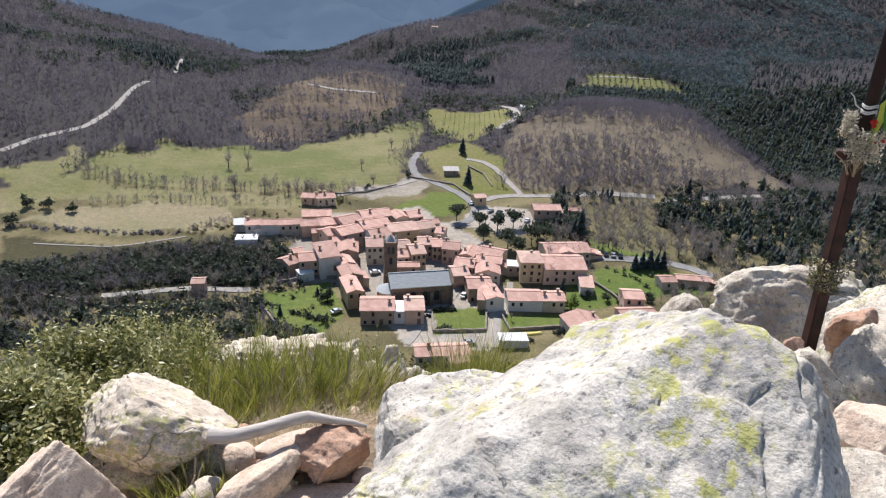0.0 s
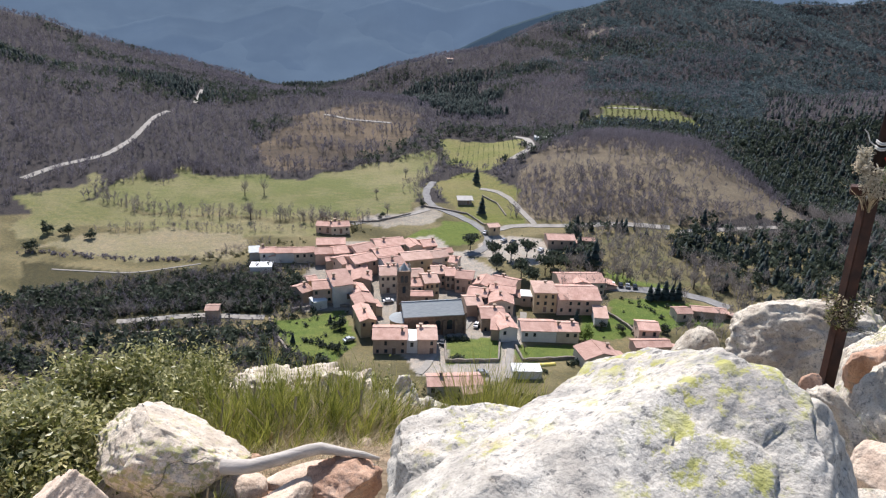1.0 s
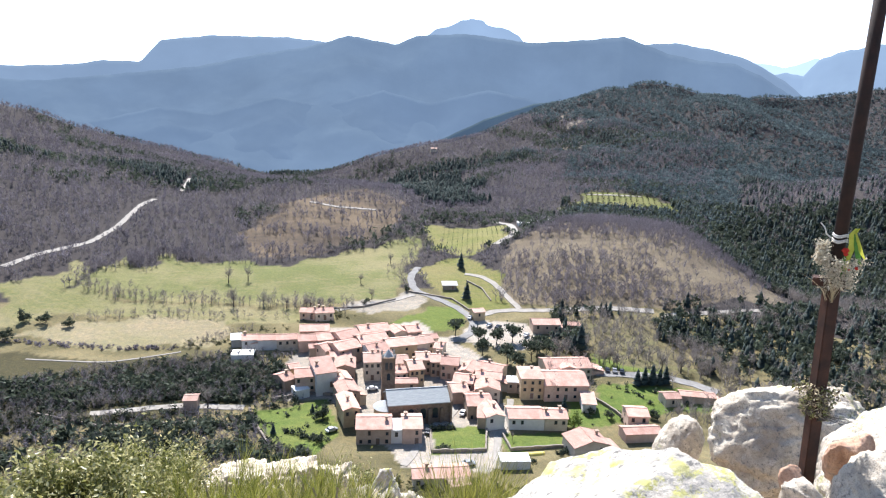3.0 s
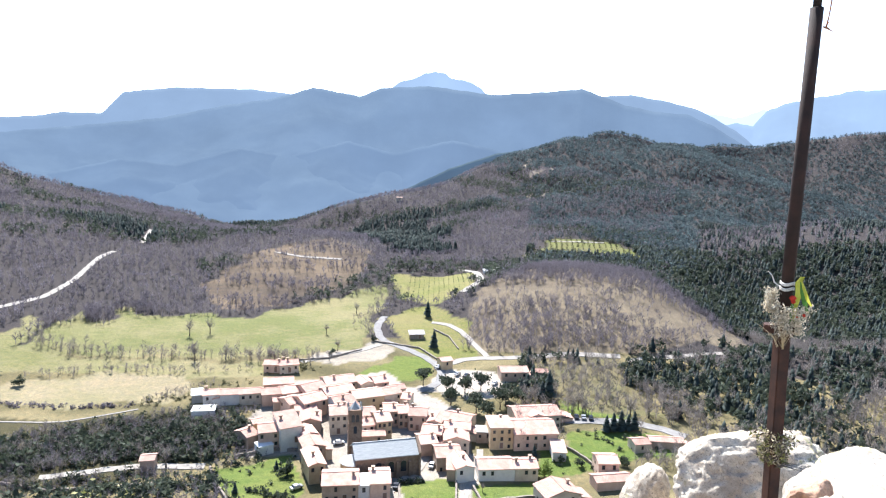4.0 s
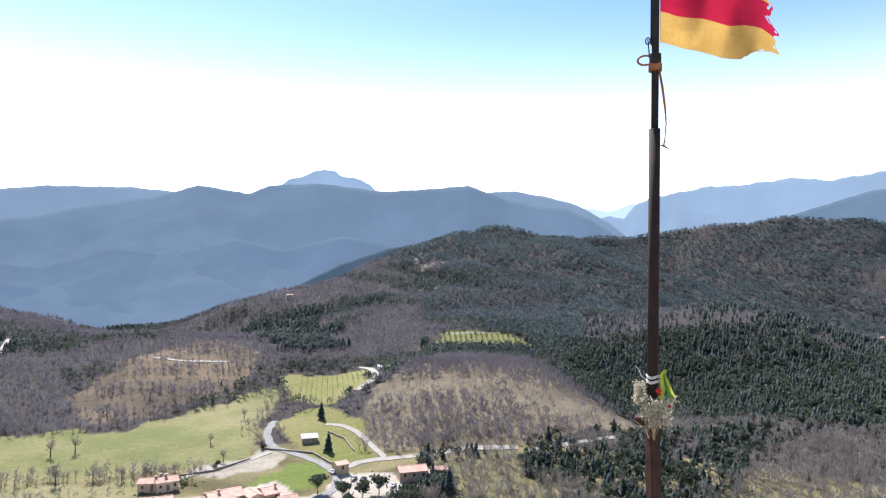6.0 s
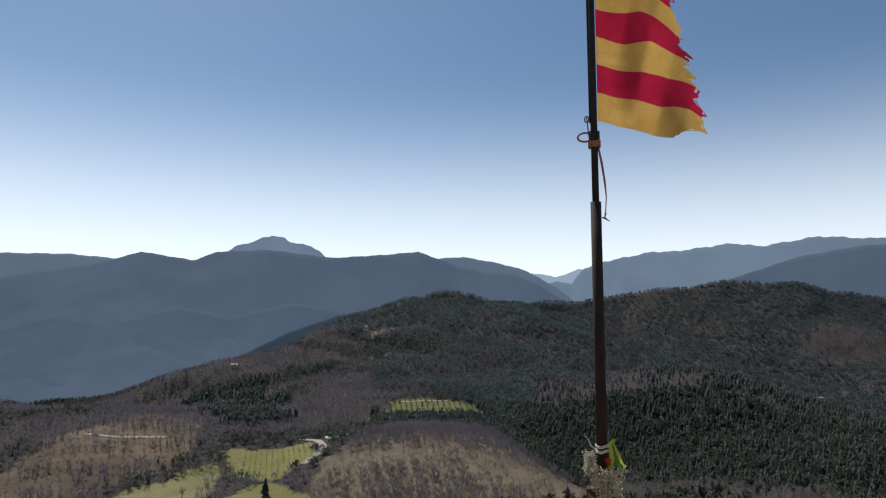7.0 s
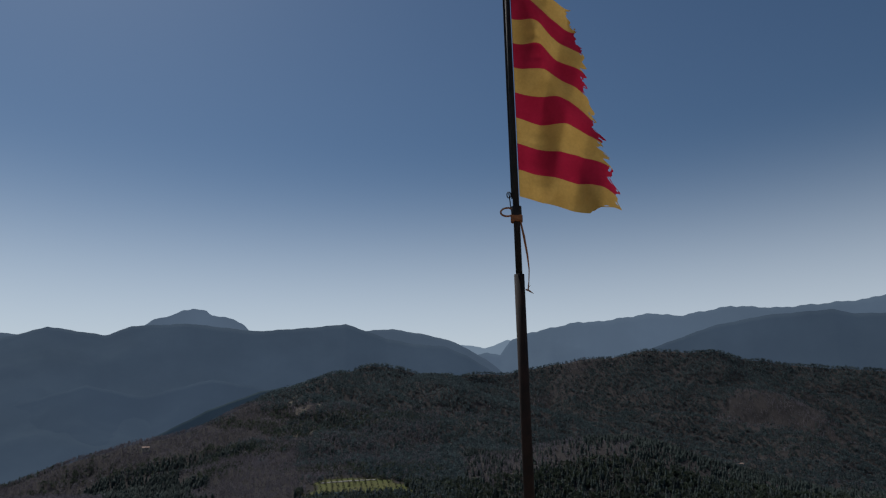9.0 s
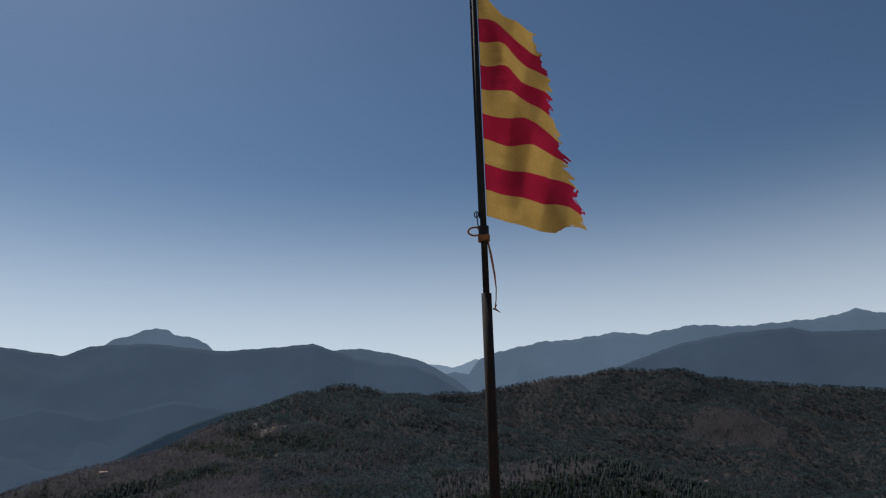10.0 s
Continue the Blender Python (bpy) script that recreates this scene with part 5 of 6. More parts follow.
edge = wobble(x, y, 25) + trng.normal(0, 0.5, len(x))
rim = np.hypot(x, y) > 415 + 25 * wobble(x, y, 40)
k &= (edge > 0.08) | rim
wood("coppice", "tall thin bare trees on a dry grassy knoll", x[k], y[k], BARE, (4, 8.2), M["bare"], 6)

# pines, bare thicket and scrub round the village
x, y = sow(trng, 15000, 225, 600, 10, 62)
k = clear_of(x, y, OPEN + [KNOLL, BARE_STRIP]) & off_roads(x, y)
x, y = x[k], y[k]
u = wobble(x, y, 22) + trng.normal(0, 0.4, len(x))
pine = (inside(PINES_B, x, y) & (u > -0.5)) | (u > 0.5) | ((np.hypot(x, y) > 405) & (u > -1.2))
half = pine & (trng.random(len(x)) < 0.45)
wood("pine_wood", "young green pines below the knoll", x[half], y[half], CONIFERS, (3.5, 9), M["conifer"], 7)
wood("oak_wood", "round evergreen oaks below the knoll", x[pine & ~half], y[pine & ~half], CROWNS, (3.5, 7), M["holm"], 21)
wood("bare_thicket", "grey leafless thicket on the valley side", x[~pine], y[~pine], BARE, (5, 9), M["bare_pale"], 8)
x, y = sow(trng, 1700, 230, 330, 8, 32)
k = inside(BARE_STRIP, x, y) & off_roads(x, y) & (trng.random(len(x)) < 0.5)
wood("bare_thicket", "pale leafless trees beside the barn road", x[k], y[k], BARE, (5, 8), M["bare_pale"], 9)

x, y = sow(trng, 5200, 150, 262, -52, -12)
k = clear_of(x, y, OPEN) & off_roads(x, y)
x, y = x[k], y[k]
u = wobble(x, y * 2.2, 16) + trng.normal(0, 0.45, len(x))
dark = u > 0.45
grey = (u < 0.1) & (u > -0.6)
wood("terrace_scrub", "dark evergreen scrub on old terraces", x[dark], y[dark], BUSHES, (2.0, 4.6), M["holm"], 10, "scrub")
wood("terrace_scrub", "grey-brown leafless scrub on old terraces", x[grey], y[grey], BARE, (2.5, 5.0), M["bare"], 11, "scrub")
low = u < -0.9
dx, dy = sow(trng, 2600, 165, 262, -52, -13)
k = inside(LEFT_SCRUB, dx, dy) & off_roads(dx, dy)
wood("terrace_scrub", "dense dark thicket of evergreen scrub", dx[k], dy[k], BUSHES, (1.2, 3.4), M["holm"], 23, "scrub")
dx, dy = sow(trng, 2600, 165, 262, -52, -13)
k = inside(LEFT_SCRUB, dx, dy) & off_roads(dx, dy)
wood("terrace_scrub", "leafless grey thicket on terraces", dx[k], dy[k], BARE, (2.5, 5.0), M["bare_pale"], 24, "scrub")
wood("terrace_scrub", "olive scrub on old terraces", x[low], y[low], BUSHES, (1.0, 2.4), M["scrub"], 12, "scrub")

x, y = sow(trng, 5200, 40, 168, -48, 48)
wood("slope_scrub", "olive scrub on the steep slope under the spur", x, y, BUSHES, (1.0, 3.2), M["scrub"], 13, "scrub")

# hedgerow trees along the meadows, and bushes about the gardens
def along(line, n, jitter, seed):
    r = np.random.default_rng(seed)
    p = np.array(line, float)
    f = r.uniform(0, len(p) - 1, n)
    i = np.minimum(f.astype(int), len(p) - 2)
    q = p[i] + (p[i + 1] - p[i]) * (f - i)[:, None] + r.normal(0, jitter, (n, 2))
    return q[:, 0], q[:, 1]


x, y = along([(-182, 305), (-150, 297), (-101, 300), (-70, 303), (-45, 306)], 190, 3.0, 1)
wood("hedgerow", "leafless hedgerow trees between meadows", x, y, BARE, (3, 7.5), M["bare_pale"], 14, "hedge")
x, y = along([(-186, 318), (-172, 345), (-163, 338), (-160, 365), (-147, 360), (-95, 366), (-54, 402)], 260, 3.5, 2)
wood("hedgerow", "dark leafless hedge along the wood's edge", x, y, BARE, (3, 7), M["bare"], 15, "hedge")
x, y = along([(-24, 330), (-26, 365), (-16, 400), (-12, 425), (-30, 420), (-50, 402)], 110, 4.0, 3)
wood("hedgerow", "bare trees beside the winding road", x, y, BARE, (3, 7), M["bare_pale"], 16, "hedge")
x, y = along([(-105, 254), (-90, 262), (-60, 290), (-45, 296)], 60, 3, 5)
wood("hedgerow", "low hedge behind the village", x, y, BUSHES, (1, 2.2), M["scrub"], 17, "hedge")
x, y = along([(-178, 243), (-158, 245), (-135, 246), (-110, 250)], 90, 1.2, 6)
wood("hedgerow", "dark bramble line along a terrace", x, y, BUSHES, (0.9, 2.0), M["bare"], 25, "hedge")
x, y = along([(-106, 254), (-98, 260), (-92, 266), (-84, 272)], 50, 2.0, 7)
wood("hedgerow", "pale leafless bushes behind the row houses", x, y, BARE, (2, 4), M["bare_pale"], 26, "hedge")
x, y = along([(-165, 268), (-130, 282), (-100, 284), (-72, 290)], 90, 1.6, 8)
wood("hedgerow", "thin leafless hedge along the dry field", x, y, BARE, (2, 5), M["bare_pale"], 27, "hedge")
for line, n, seed in (([(38, 186), (46, 190), (51, 197)], 60, 9), ([(-1, 186), (3, 186.5)], 14, 10), ([(-3, 198.6), (5, 200)], 24, 11), ([(-66, 205), (-54, 183), (-38, 180)], 60, 12), ([(-50, 193), (-38, 188)], 30, 13), ([(20, 181), (30, 181)], 20, 14)):
    x, y = along(line, n, 0.5, seed)
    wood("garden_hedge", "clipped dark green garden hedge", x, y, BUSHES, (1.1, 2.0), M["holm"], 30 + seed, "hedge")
gx, gy = sow(trng, 900, 172, 250, -20, 28)
lawns = inside(GARDEN, gx, gy) | inside(LAWN_C, gx, gy)
wood("garden_bushes", "small green garden bushes", gx[lawns][:70], gy[lawns][:70], BUSHES, (0.8, 2.2), M["holm"], 18, "bush")
# rows of young fruit trees
ox, oy = [], []
for a in np.arange(-16, 42, 3.4):
    for b in np.arange(400, 474, 4.2):
        ox.append(a + b * 0.03)
        oy.append(b + 0.25 * a)
ox, oy = np.array(ox), np.array(oy)
k = inside(ORCHARD, ox, oy)
wood("young_orchard", "rows of young fruit trees on a green slope", ox[k], oy[k], BUSHES, (0.5, 0.95), M["holm"], 19, "orchard")
ox, oy = np.meshgrid(np.arange(88, 205, 5.0), np.arange(520, 635, 8.0))
ox, oy = (ox + 0.2 * oy - 110).ravel(), oy.ravel()
k = inside(FAR_ORCHARD, ox, oy)
wood("far_orchard", "rows of green orchard trees on the saddle", ox[k], oy[k], BUSHES, (1.5, 2.8), M["scrub"], 20, "orchard")


# single trees that stand out
def single_tree(name, x, y, size, template, leaf, label, category="tree", trunk_h=0.35, group="", squash=1.0):
    ob = thing(name, pose(x, y, ground_z(x, y) - 0.1), label, category, group)
    v, t = template
    rng = np.random.default_rng(int(abs(x * 13 + y * 7)))
    vs, ts = spread([(v, t)], np.zeros(1), np.zeros(1), np.array([size]), rng, lift=np.zeros(1), squash=squash)
    part("crown", mesh_arrays("crown", vs, ts, M[leaf]), ob)
    bm = bmesh.new()
    tube(bm, [(0, 0, -0.4), (0.03 * size * 0.3, 0, trunk_h * size * 0.5), (0, 0.02 * size * 0.3, trunk_h * size)], [0.035 * size, 0.026 * size, 0.012 * size], 7)
    for a in range(4):
        c, s = math.cos(a * 1.7), math.sin(a * 1.7)
        tube(bm, [(0, 0, trunk_h * size * 0.8), (c * 0.1 * size, s * 0.1 * size, trunk_h * size * 1.15), (c * 0.2 * size, s * 0.2 * size, trunk_h * size * 1.35)],
             [0.014 * size, 0.010 * size, 0.004 * size], 5)
    part("trunk", from_bm("trunk", bm, M["bark"]), ob)


PINE_CROWNS = [crown_template(trng, 620, 0.42, 0.36, 0.055) for _ in range(3)]
ROUND_CROWNS = [crown_template(trng, 520, 0.12, 0.36, 0.055) for _ in range(3)]
TALL_CONIFERS = [conifer_template(trng, 11, 11) for _ in range(3)]
BARE_FINE = [bare_template(trng, 26, 9, 0.007) for _ in range(3)]
for k, (x, y, s) in enumerate(((5.6, 279, 8), (15.7, 271, 8.5), (23.7, 270, 8), (31, 274, 8), (17, 259.4, 8), (27, 252, 9), (37.3, 256, 9), (41.9, 264.6, 8.5), (31, 246, 8), (44, 258, 8))):
    single_tree("umbrella_pine", x, y, s, PINE_CROWNS[k % 3], "holm", "broad dark green pine beside the car park", group="pines of the car park")
for k, (x, y) in enumerate(((76.2, 236.4), (79.1, 236.8), (82.1, 237.0), (85.0, 237.2), (87.6, 238))):
    single_tree("cypress", x, y, 7.5 + (k % 3) * 0.8, TALL_CONIFERS[k % 3], "conifer", "dark pointed conifer in a row on the lawn", group="row of conifers")
for k, (x, y, s) in enumerate(((59.4, 266, 13), (56.5, 265, 9), (8.8, 369.6, 10), (11.4, 323, 10), (-53.3, 191, 4), (-44, 207, 3.5), (45, 218.5, 4.5))):
    single_tree("conifer", x, y, s, TALL_CONIFERS[k % 3], "conifer", "dark green conifer standing alone", trunk_h=0.2)
for k, (x, y, s) in enumerate(((-39.7, 203, 6), (-37.4, 187, 4), (60.3, 211.5, 3.5), (-178, 260, 6.5), (-170, 262, 6), (-174, 243, 6), (-160, 262, 5), (75, 212, 4), (54, 214, 3.2), (-20, 330, 4), (-39, 310, 4))):
    single_tree("round_tree", x, y, s, ROUND_CROWNS[k % 3], "holm", "round dark evergreen tree", trunk_h=0.25)
single_tree("spring_tree", 46.2, 205, 6.5, ROUND_CROWNS[0], "blossom", "young tree in pale spring leaf on the lawn")
for k, (x, y, s) in enumerate(((-45.6, 338, 6), (-104.5, 331, 9), (-113.5, 327, 9), (-36.9, 316, 7), (-101, 297, 10), (-80, 206, 9), (40, 259, 9), (49, 262, 8), (-33, 374, 7), (90, 250, 9), (97, 248, 9), (104, 245, 9),
                              (70, 256, 8), (24, 194, 3.5), (-76, 299, 7), (-64, 297, 8), (-60, 299, 7))):
    single_tree("bare_tree", x, y, s, BARE_FINE[k % 3], "bare_pale", "leafless spreading tree with grey twigs", trunk_h=0.5)


# ---- the rock spur in front ----
def rock(name, label, centre, radii, yaw, material, seed, level=5, cuts=9, rough=0.06, tilt=(0, 0), sharp=0.75, group="", faces=(), boxy=1.0, clefts=()):
    """A weathered boulder: a ball cut by planes, worn round and roughened. faces: planes of its own, as direction and distance; clefts: open cracks, as points, half width and depth."""
    rng = random.Random(seed)
    bm = bmesh.new()
    bmesh.ops.create_icosphere(bm, subdivisions=level, radius=1.0)
    planes = [(Vector(n).normalized(), d) for n, d in faces]
    for _ in range(cuts):
        n = Vector((rng.gauss(0, 1), rng.gauss(0, 1), rng.gauss(0, 1))).normalized()
        planes.append((n, rng.uniform(0.72, 0.93)))
    off = Vector((seed * 3.1, seed * 1.7, seed * 0.9))
    for v in bm.verts:
        p = v.co.copy() if boxy == 1.0 else Vector([math.copysign(abs(c) ** boxy, c) for c in v.co])
        for n, d in planes:
            over = p.dot(n) - d
            if over > 0:
                p -= n * over * sharp
        q = v.co * 1.3 + off
        wear = noise.fractal(q, 0.9, 2.1, 6) * rough + noise.fractal(q * 5, 0.7, 2.0, 5) * rough * 0.30
        wear += (noise.turbulence(q * 2.4, 4, True) - 0.45) * rough * 0.55
        pits = noise.noise(q * 7)
        if pits > 0.3:
            wear -= (pits - 0.3) * rough * 0.45
        for line, half, deep in clefts:
            w = p + noise.noise_vector(p * 5) * 0.03 + noise.noise_vector(p * 19) * 0.010
            for a, b in zip(line[:-1], line[1:]):
                a, b = Vector(a), Vector(b)
                f = max(0.0, min(1.0, (w - a).dot(b - a) / (b - a).length_squared))
                off_line = w - a - (b - a) * f
                gap = (off_line - p.normalized() * off_line.dot(p.normalized()) * 0.85).length
                if gap < half:
                    wear -= deep * (1 - (gap / half) ** 2)
                    break
                if gap < half * 3:
                    wear += deep * 0.12 * (1 - gap / (half * 3))
                    break
        crack = abs(noise.noise(q * 0.95 + Vector((7, 3, 1))))
        if crack < 0.018:
            wear -= (0.018 - crack) * 1.7
        v.co = p * (1 + wear)
    me = from_bm(name, bm, material, soft=True)
    me.transform(Matrix.Diagonal((*radii, 1)))
    ob = new(name, me)
    ob.matrix_world = pose(*centre, tilt[0], tilt[1], yaw)
    # what lies high is carried by a rock half buried under it
    foot = ground_z(centre[0], centre[1])
    if centre[2] - 0.8 * radii[2] - foot > 0.04 and level > 2:
        top, bottom = centre[2] - 0.3 * radii[2], foot - 0.2
        rock("bedrock", "weathered granite rock half buried under a boulder", (centre[0], centre[1], (top + bottom) / 2), (radii[0] * 0.9, radii[1] * 0.9, (top - bottom) / 2), yaw,
             M["granite_far"], seed + 200, 5, 4, 0.08, sharp=0.9, boxy=0.75, group="buried rocks")
    return tagged(ob, label, "rock", group)


rock("boulder", "large pale granite boulder with yellow-green lichen", (0.258, 0.798, -0.845), (0.379, 0.347, 0.423), -37.8, M["granite"], 3, 7, 0, 0.05, (-2.9, -8.4), sharp=0.9, boxy=0.72,
     faces=(((-0.388, -0.105, 0.916), 0.629), ((0.27, -0.43, 0.86), 0.655), ((0.93, 0.05, 0.36), 0.93), ((-0.882, 0.094, 0.462), 0.764), ((0.099, 0.919, 0.382), 1.025)),
     clefts=((((0.25, 0.21, 0.84), (0.27, 0.14, 0.82), (0.27, 0.03, 0.71)), 0.016, 0.05), (((0.42, 0.09, 0.71), (0.54, 0.19, 0.73), (0.61, 0.34, 0.66), (0.66, 0.54, 0.57)), 0.012, 0.04),
             (((-0.13, -0.05, 0.67), (-0.04, -0.21, 0.59), (0.03, -0.30, 0.47)), 0.013, 0.04)))
rock("boulder", "pale granite block behind the lichened boulder", (0.09, 1.69, -1.43), (0.35, 0.25, 0.31), 6, M["granite"], 5, 6, 3, 0.09, (2, 0), boxy=0.85, faces=(((0, 0, 1), 0.66), ((-1, 0, 0.1), 0.76)))
rock("boulder", "rounded lichened granite boulder beside the bushes", (-1.177, 2.248, -1.753), (0.366, 0.237, 0.183), 0.6, M["granite_lichen"], 21, 6, 3, 0.11, (-2.0, 12.6), sharp=0.9,
     faces=(((0.378, 0.411, 0.830), 0.533), ((0.893, -0.257, -0.370), 0.688), ((-0.409, -0.357, 0.840), 0.856), ((-0.898, -0.274, 0.345), 0.575)))
rock("boulder", "pointed pale granite rock", (-1.263, 1.675, -1.694), (0.194, 0.329, 0.490), -0.8, M["pale_stone"], 12, 6, 0, 0.05, (10.5, 10.8), sharp=0.95,
     faces=(((-0.462, 0.133, 0.877), 0.543), ((0.527, -0.049, 0.848), 0.428), ((0.106, 0.928, 0.357), 0.400)))
rock("boulder", "broad weathered granite boulder behind the pole", (2.617, 4.337, -2.189), (0.620, 0.374, 0.418), 15.9, M["granite_far"], 15, 6, 3, 0.13, (-9.2, -0.7), sharp=0.9, boxy=0.82,
     faces=(((-0.066, 0.239, 0.969), 0.868), ((-0.704, -0.609, 0.366), 0.695), ((-0.986, -0.129, -0.106), 0.970)))
rock("boulder", "low rounded rock on the edge of the spur", (2.074, 5.013, -2.659), (0.190, 0.197, 0.298), 38.9, M["granite_far"], 18, 5, 5, 0.09, (11.0, 16.5), sharp=0.95, faces=(((0.302, -0.459, 0.836), 0.917),))
rock("boulder", "broken reddish rock wedged against the pole", (1.975, 2.723, -1.459), (0.125, 0.115, 0.155), 34.1, M["red_stone"], 22, 5, 2, 0.12, (12.7, -24.3), sharp=0.95, boxy=0.84,
     faces=(((0.150, -0.832, 0.533), 0.42), ((-0.906, -0.252, 0.340), 0.568), ((0.444, 0.012, 0.896), 0.920)))
rock("boulder", "weathered granite slab at the edge of the spur", (2.56, 3.06, -1.78), (0.40, 0.5, 0.40), 15, M["granite_far"], 25, 6, 8, 0.10, sharp=0.9, boxy=0.85, faces=(((-0.1, 0, 1), 0.78),))
rock("stone", "small brown stone at the pole's foot", (1.585, 2.54, -1.45), (0.05, 0.05, 0.07), 0, M["red_stone"], 27, 4, 9, 0.1, sharp=1.0)
rock("stone", "pinkish granite slab leaning beside the boulder", (1.455, 2.04, -1.36), (0.085, 0.14, 0.20), 14, M["granite_far"], 29, 5, 9, 0.08, (-18, -24), sharp=1.0, boxy=0.7, faces=(((0.75, -0.3, 0.5), 0.6),))
rock("stone", "brown sunlit stone in the gap", (1.49, 1.84, -1.36), (0.115, 0.12, 0.10), 35, M["pale_stone"], 31, 5, 5, 0.07, (0, -18), sharp=1.0, boxy=0.75, faces=(((0.1, -0.75, -0.4), 0.5), ((-0.5, 0.1, 0.85), 0.7)))
rock("stone", "flat pale stone on the ground", (1.31, 1.47, -1.40), (0.20, 0.22, 0.16), 10, M["granite_far"], 33, 5, 5, 0.06, (4, 4), sharp=0.95, boxy=0.8, faces=(((-0.1, 0, 1), 0.75),))
rock("stone", "weathered stone behind the slab", (1.93, 2.40, -1.50), (0.22, 0.2, 0.24), 40, M["granite_far"], 34, 5, 9, 0.12, sharp=1.0, boxy=0.8)
rock("stone", "rounded orange stone under the branch", (-0.806, 2.13, -1.835), (0.075, 0.07, 0.065), 12, M["pale_stone"], 35, 5, 2, 0.05)
rock("stone", "broken red stone with a dark hollow", (-0.405, 2.12, -1.795), (0.155, 0.13, 0.115), 10, M["red_stone"], 37, 5, 6, 0.17, (0, 6), sharp=0.95, boxy=0.85, faces=(((0.55, -0.7, -0.25), 0.42), ((-0.4, -0.4, 0.8), 0.72)))
rock("stone", "long pale stone lying among the others", (-0.655, 1.985, -1.80), (0.19, 0.075, 0.078), 48, M["pale_stone"], 39, 5, 4, 0.06, (0, -7), sharp=0.95, boxy=0.82, faces=(((0, 0.3, 1), 0.72),))
rock("stone", "thin tan slab under the branch", (-0.615, 2.20, -1.82), (0.17, 0.06, 0.035), 20, M["pale_stone"], 41, 4, 4, 0.05, (10, -10), sharp=0.95, boxy=0.8)
rock("stone", "thin tan slab under the branch", (-0.69, 2.11, -1.87), (0.15, 0.06, 0.035), 28, M["red_stone"], 42, 4, 4, 0.05, (14, -12), sharp=0.95, boxy=0.8)
rock("stone", "flat reddish slab on the ground", (-0.40, 1.92, -1.93), (0.27, 0.17, 0.07), 5, M["pale_stone"], 43, 5, 4, 0.05, sharp=0.95, boxy=0.8)
rock("stone", "small grey stone beside the grass tuft", (-0.90, 1.95, -1.88), (0.10, 0.075, 0.075), 50, M["granite_lichen"], 45, 4, 5, 0.07)
rock("stone", "shadowed stone under the boulder", (-1.08, 1.86, -2.0), (0.22, 0.14, 0.14), 20, M["pale_stone"], 46, 4, 7, 0.06)
rock("stone", "small pale stone in the shade", (-1.04, 1.76, -1.90), (0.05, 0.05, 0.04), 20, M["granite"], 47, 4, 5, 0.05)
for k, (x, y, z, rx, ry, rz) in enumerate(((-2.75, 8.35, -5.52, 0.62, 0.5, 0.46), (-2.25, 8.7, -5.62, 0.66, 0.5, 0.42), (-1.70, 8.7, -5.60, 0.60, 0.45, 0.46))):
    rock("outcrop", "pale rock outcrop below the spur", (x, y, z), (rx, ry, rz), 9 * k, M["granite_lichen"], 49 + k, 6, 12, 0.30, sharp=0.95, boxy=0.8, group="outcrops below the spur", faces=(((0.1, 0, 1), 0.8),))
for k, (x, y, z, w) in enumerate(((-1.0, 8.1, -5.45, 0.26), (-0.72, 8.0, -5.35, 0.30), (-0.45, 8.1, -5.55, 0.26), (-0.62, 7.6, -5.45, 0.22), (-0.25, 8.4, -5.8, 0.3))):
    rock("outcrop", "rugged grey crag under the broom", (x, y, z), (w, w * 0.9, w * 1.5), 31 * k, M["granite"], 90 + k, 5, 12, 0.26, (6, -5), sharp=0.95, boxy=0.85, group="outcrops below the spur")
rng = random.Random(77)
for k in range(42):
    a, r = radians(rng.uniform(-42, 46)), rng.uniform(1.3, 3.1)
    x, y, s = r * math.sin(a), r * math.cos(a), rng.uniform(0.02, 0.055)
    rock("stone", "small tan stone on bare ground", (x, y, ground_z(x, y) + s * 0.3), (s, s * 0.8, s * 0.6), rng.uniform(0, 180), M["pale_stone" if k % 3 else "red_stone"], 60 + k, 2, 4, 0.05, group="loose stones")

# a bleached branch across the stones
branch = thing("branch", pose(0, 0, 0), "bleached dead branch lying across the stones", "branch")
bm = bmesh.new()
tube(bm, [(-0.895, 2.085, -1.693), (-0.834, 2.085, -1.690), (-0.776, 2.088, -1.683), (-0.679, 2.122, -1.670), (-0.572, 2.159, -1.651), (-0.520, 2.178, -1.649), (-0.417, 2.192, -1.670), (-0.349, 2.197, -1.683), (-0.281, 2.192, -1.696)],
     [0.030, 0.031, 0.028, 0.026, 0.025, 0.024, 0.016, 0.013, 0.008], 16)
for v in bm.verts:
    v.co += Vector((0, 0, 1)) * noise.noise(v.co * 17) * 0.006
part("limb", from_bm("limb", bm, M["dry_wood"], soft=True), branch)
bm = bmesh.new()
tube(bm, [(-0.524, 2.183, -1.649), (-0.456, 2.202, -1.688), (-0.388, 2.212, -1.722), (-0.301, 2.202, -1.736)], [0.012, 0.009, 0.007, 0.004], 8)
part("twig", from_bm("twig", bm, M["dry_wood"], soft=True), branch)


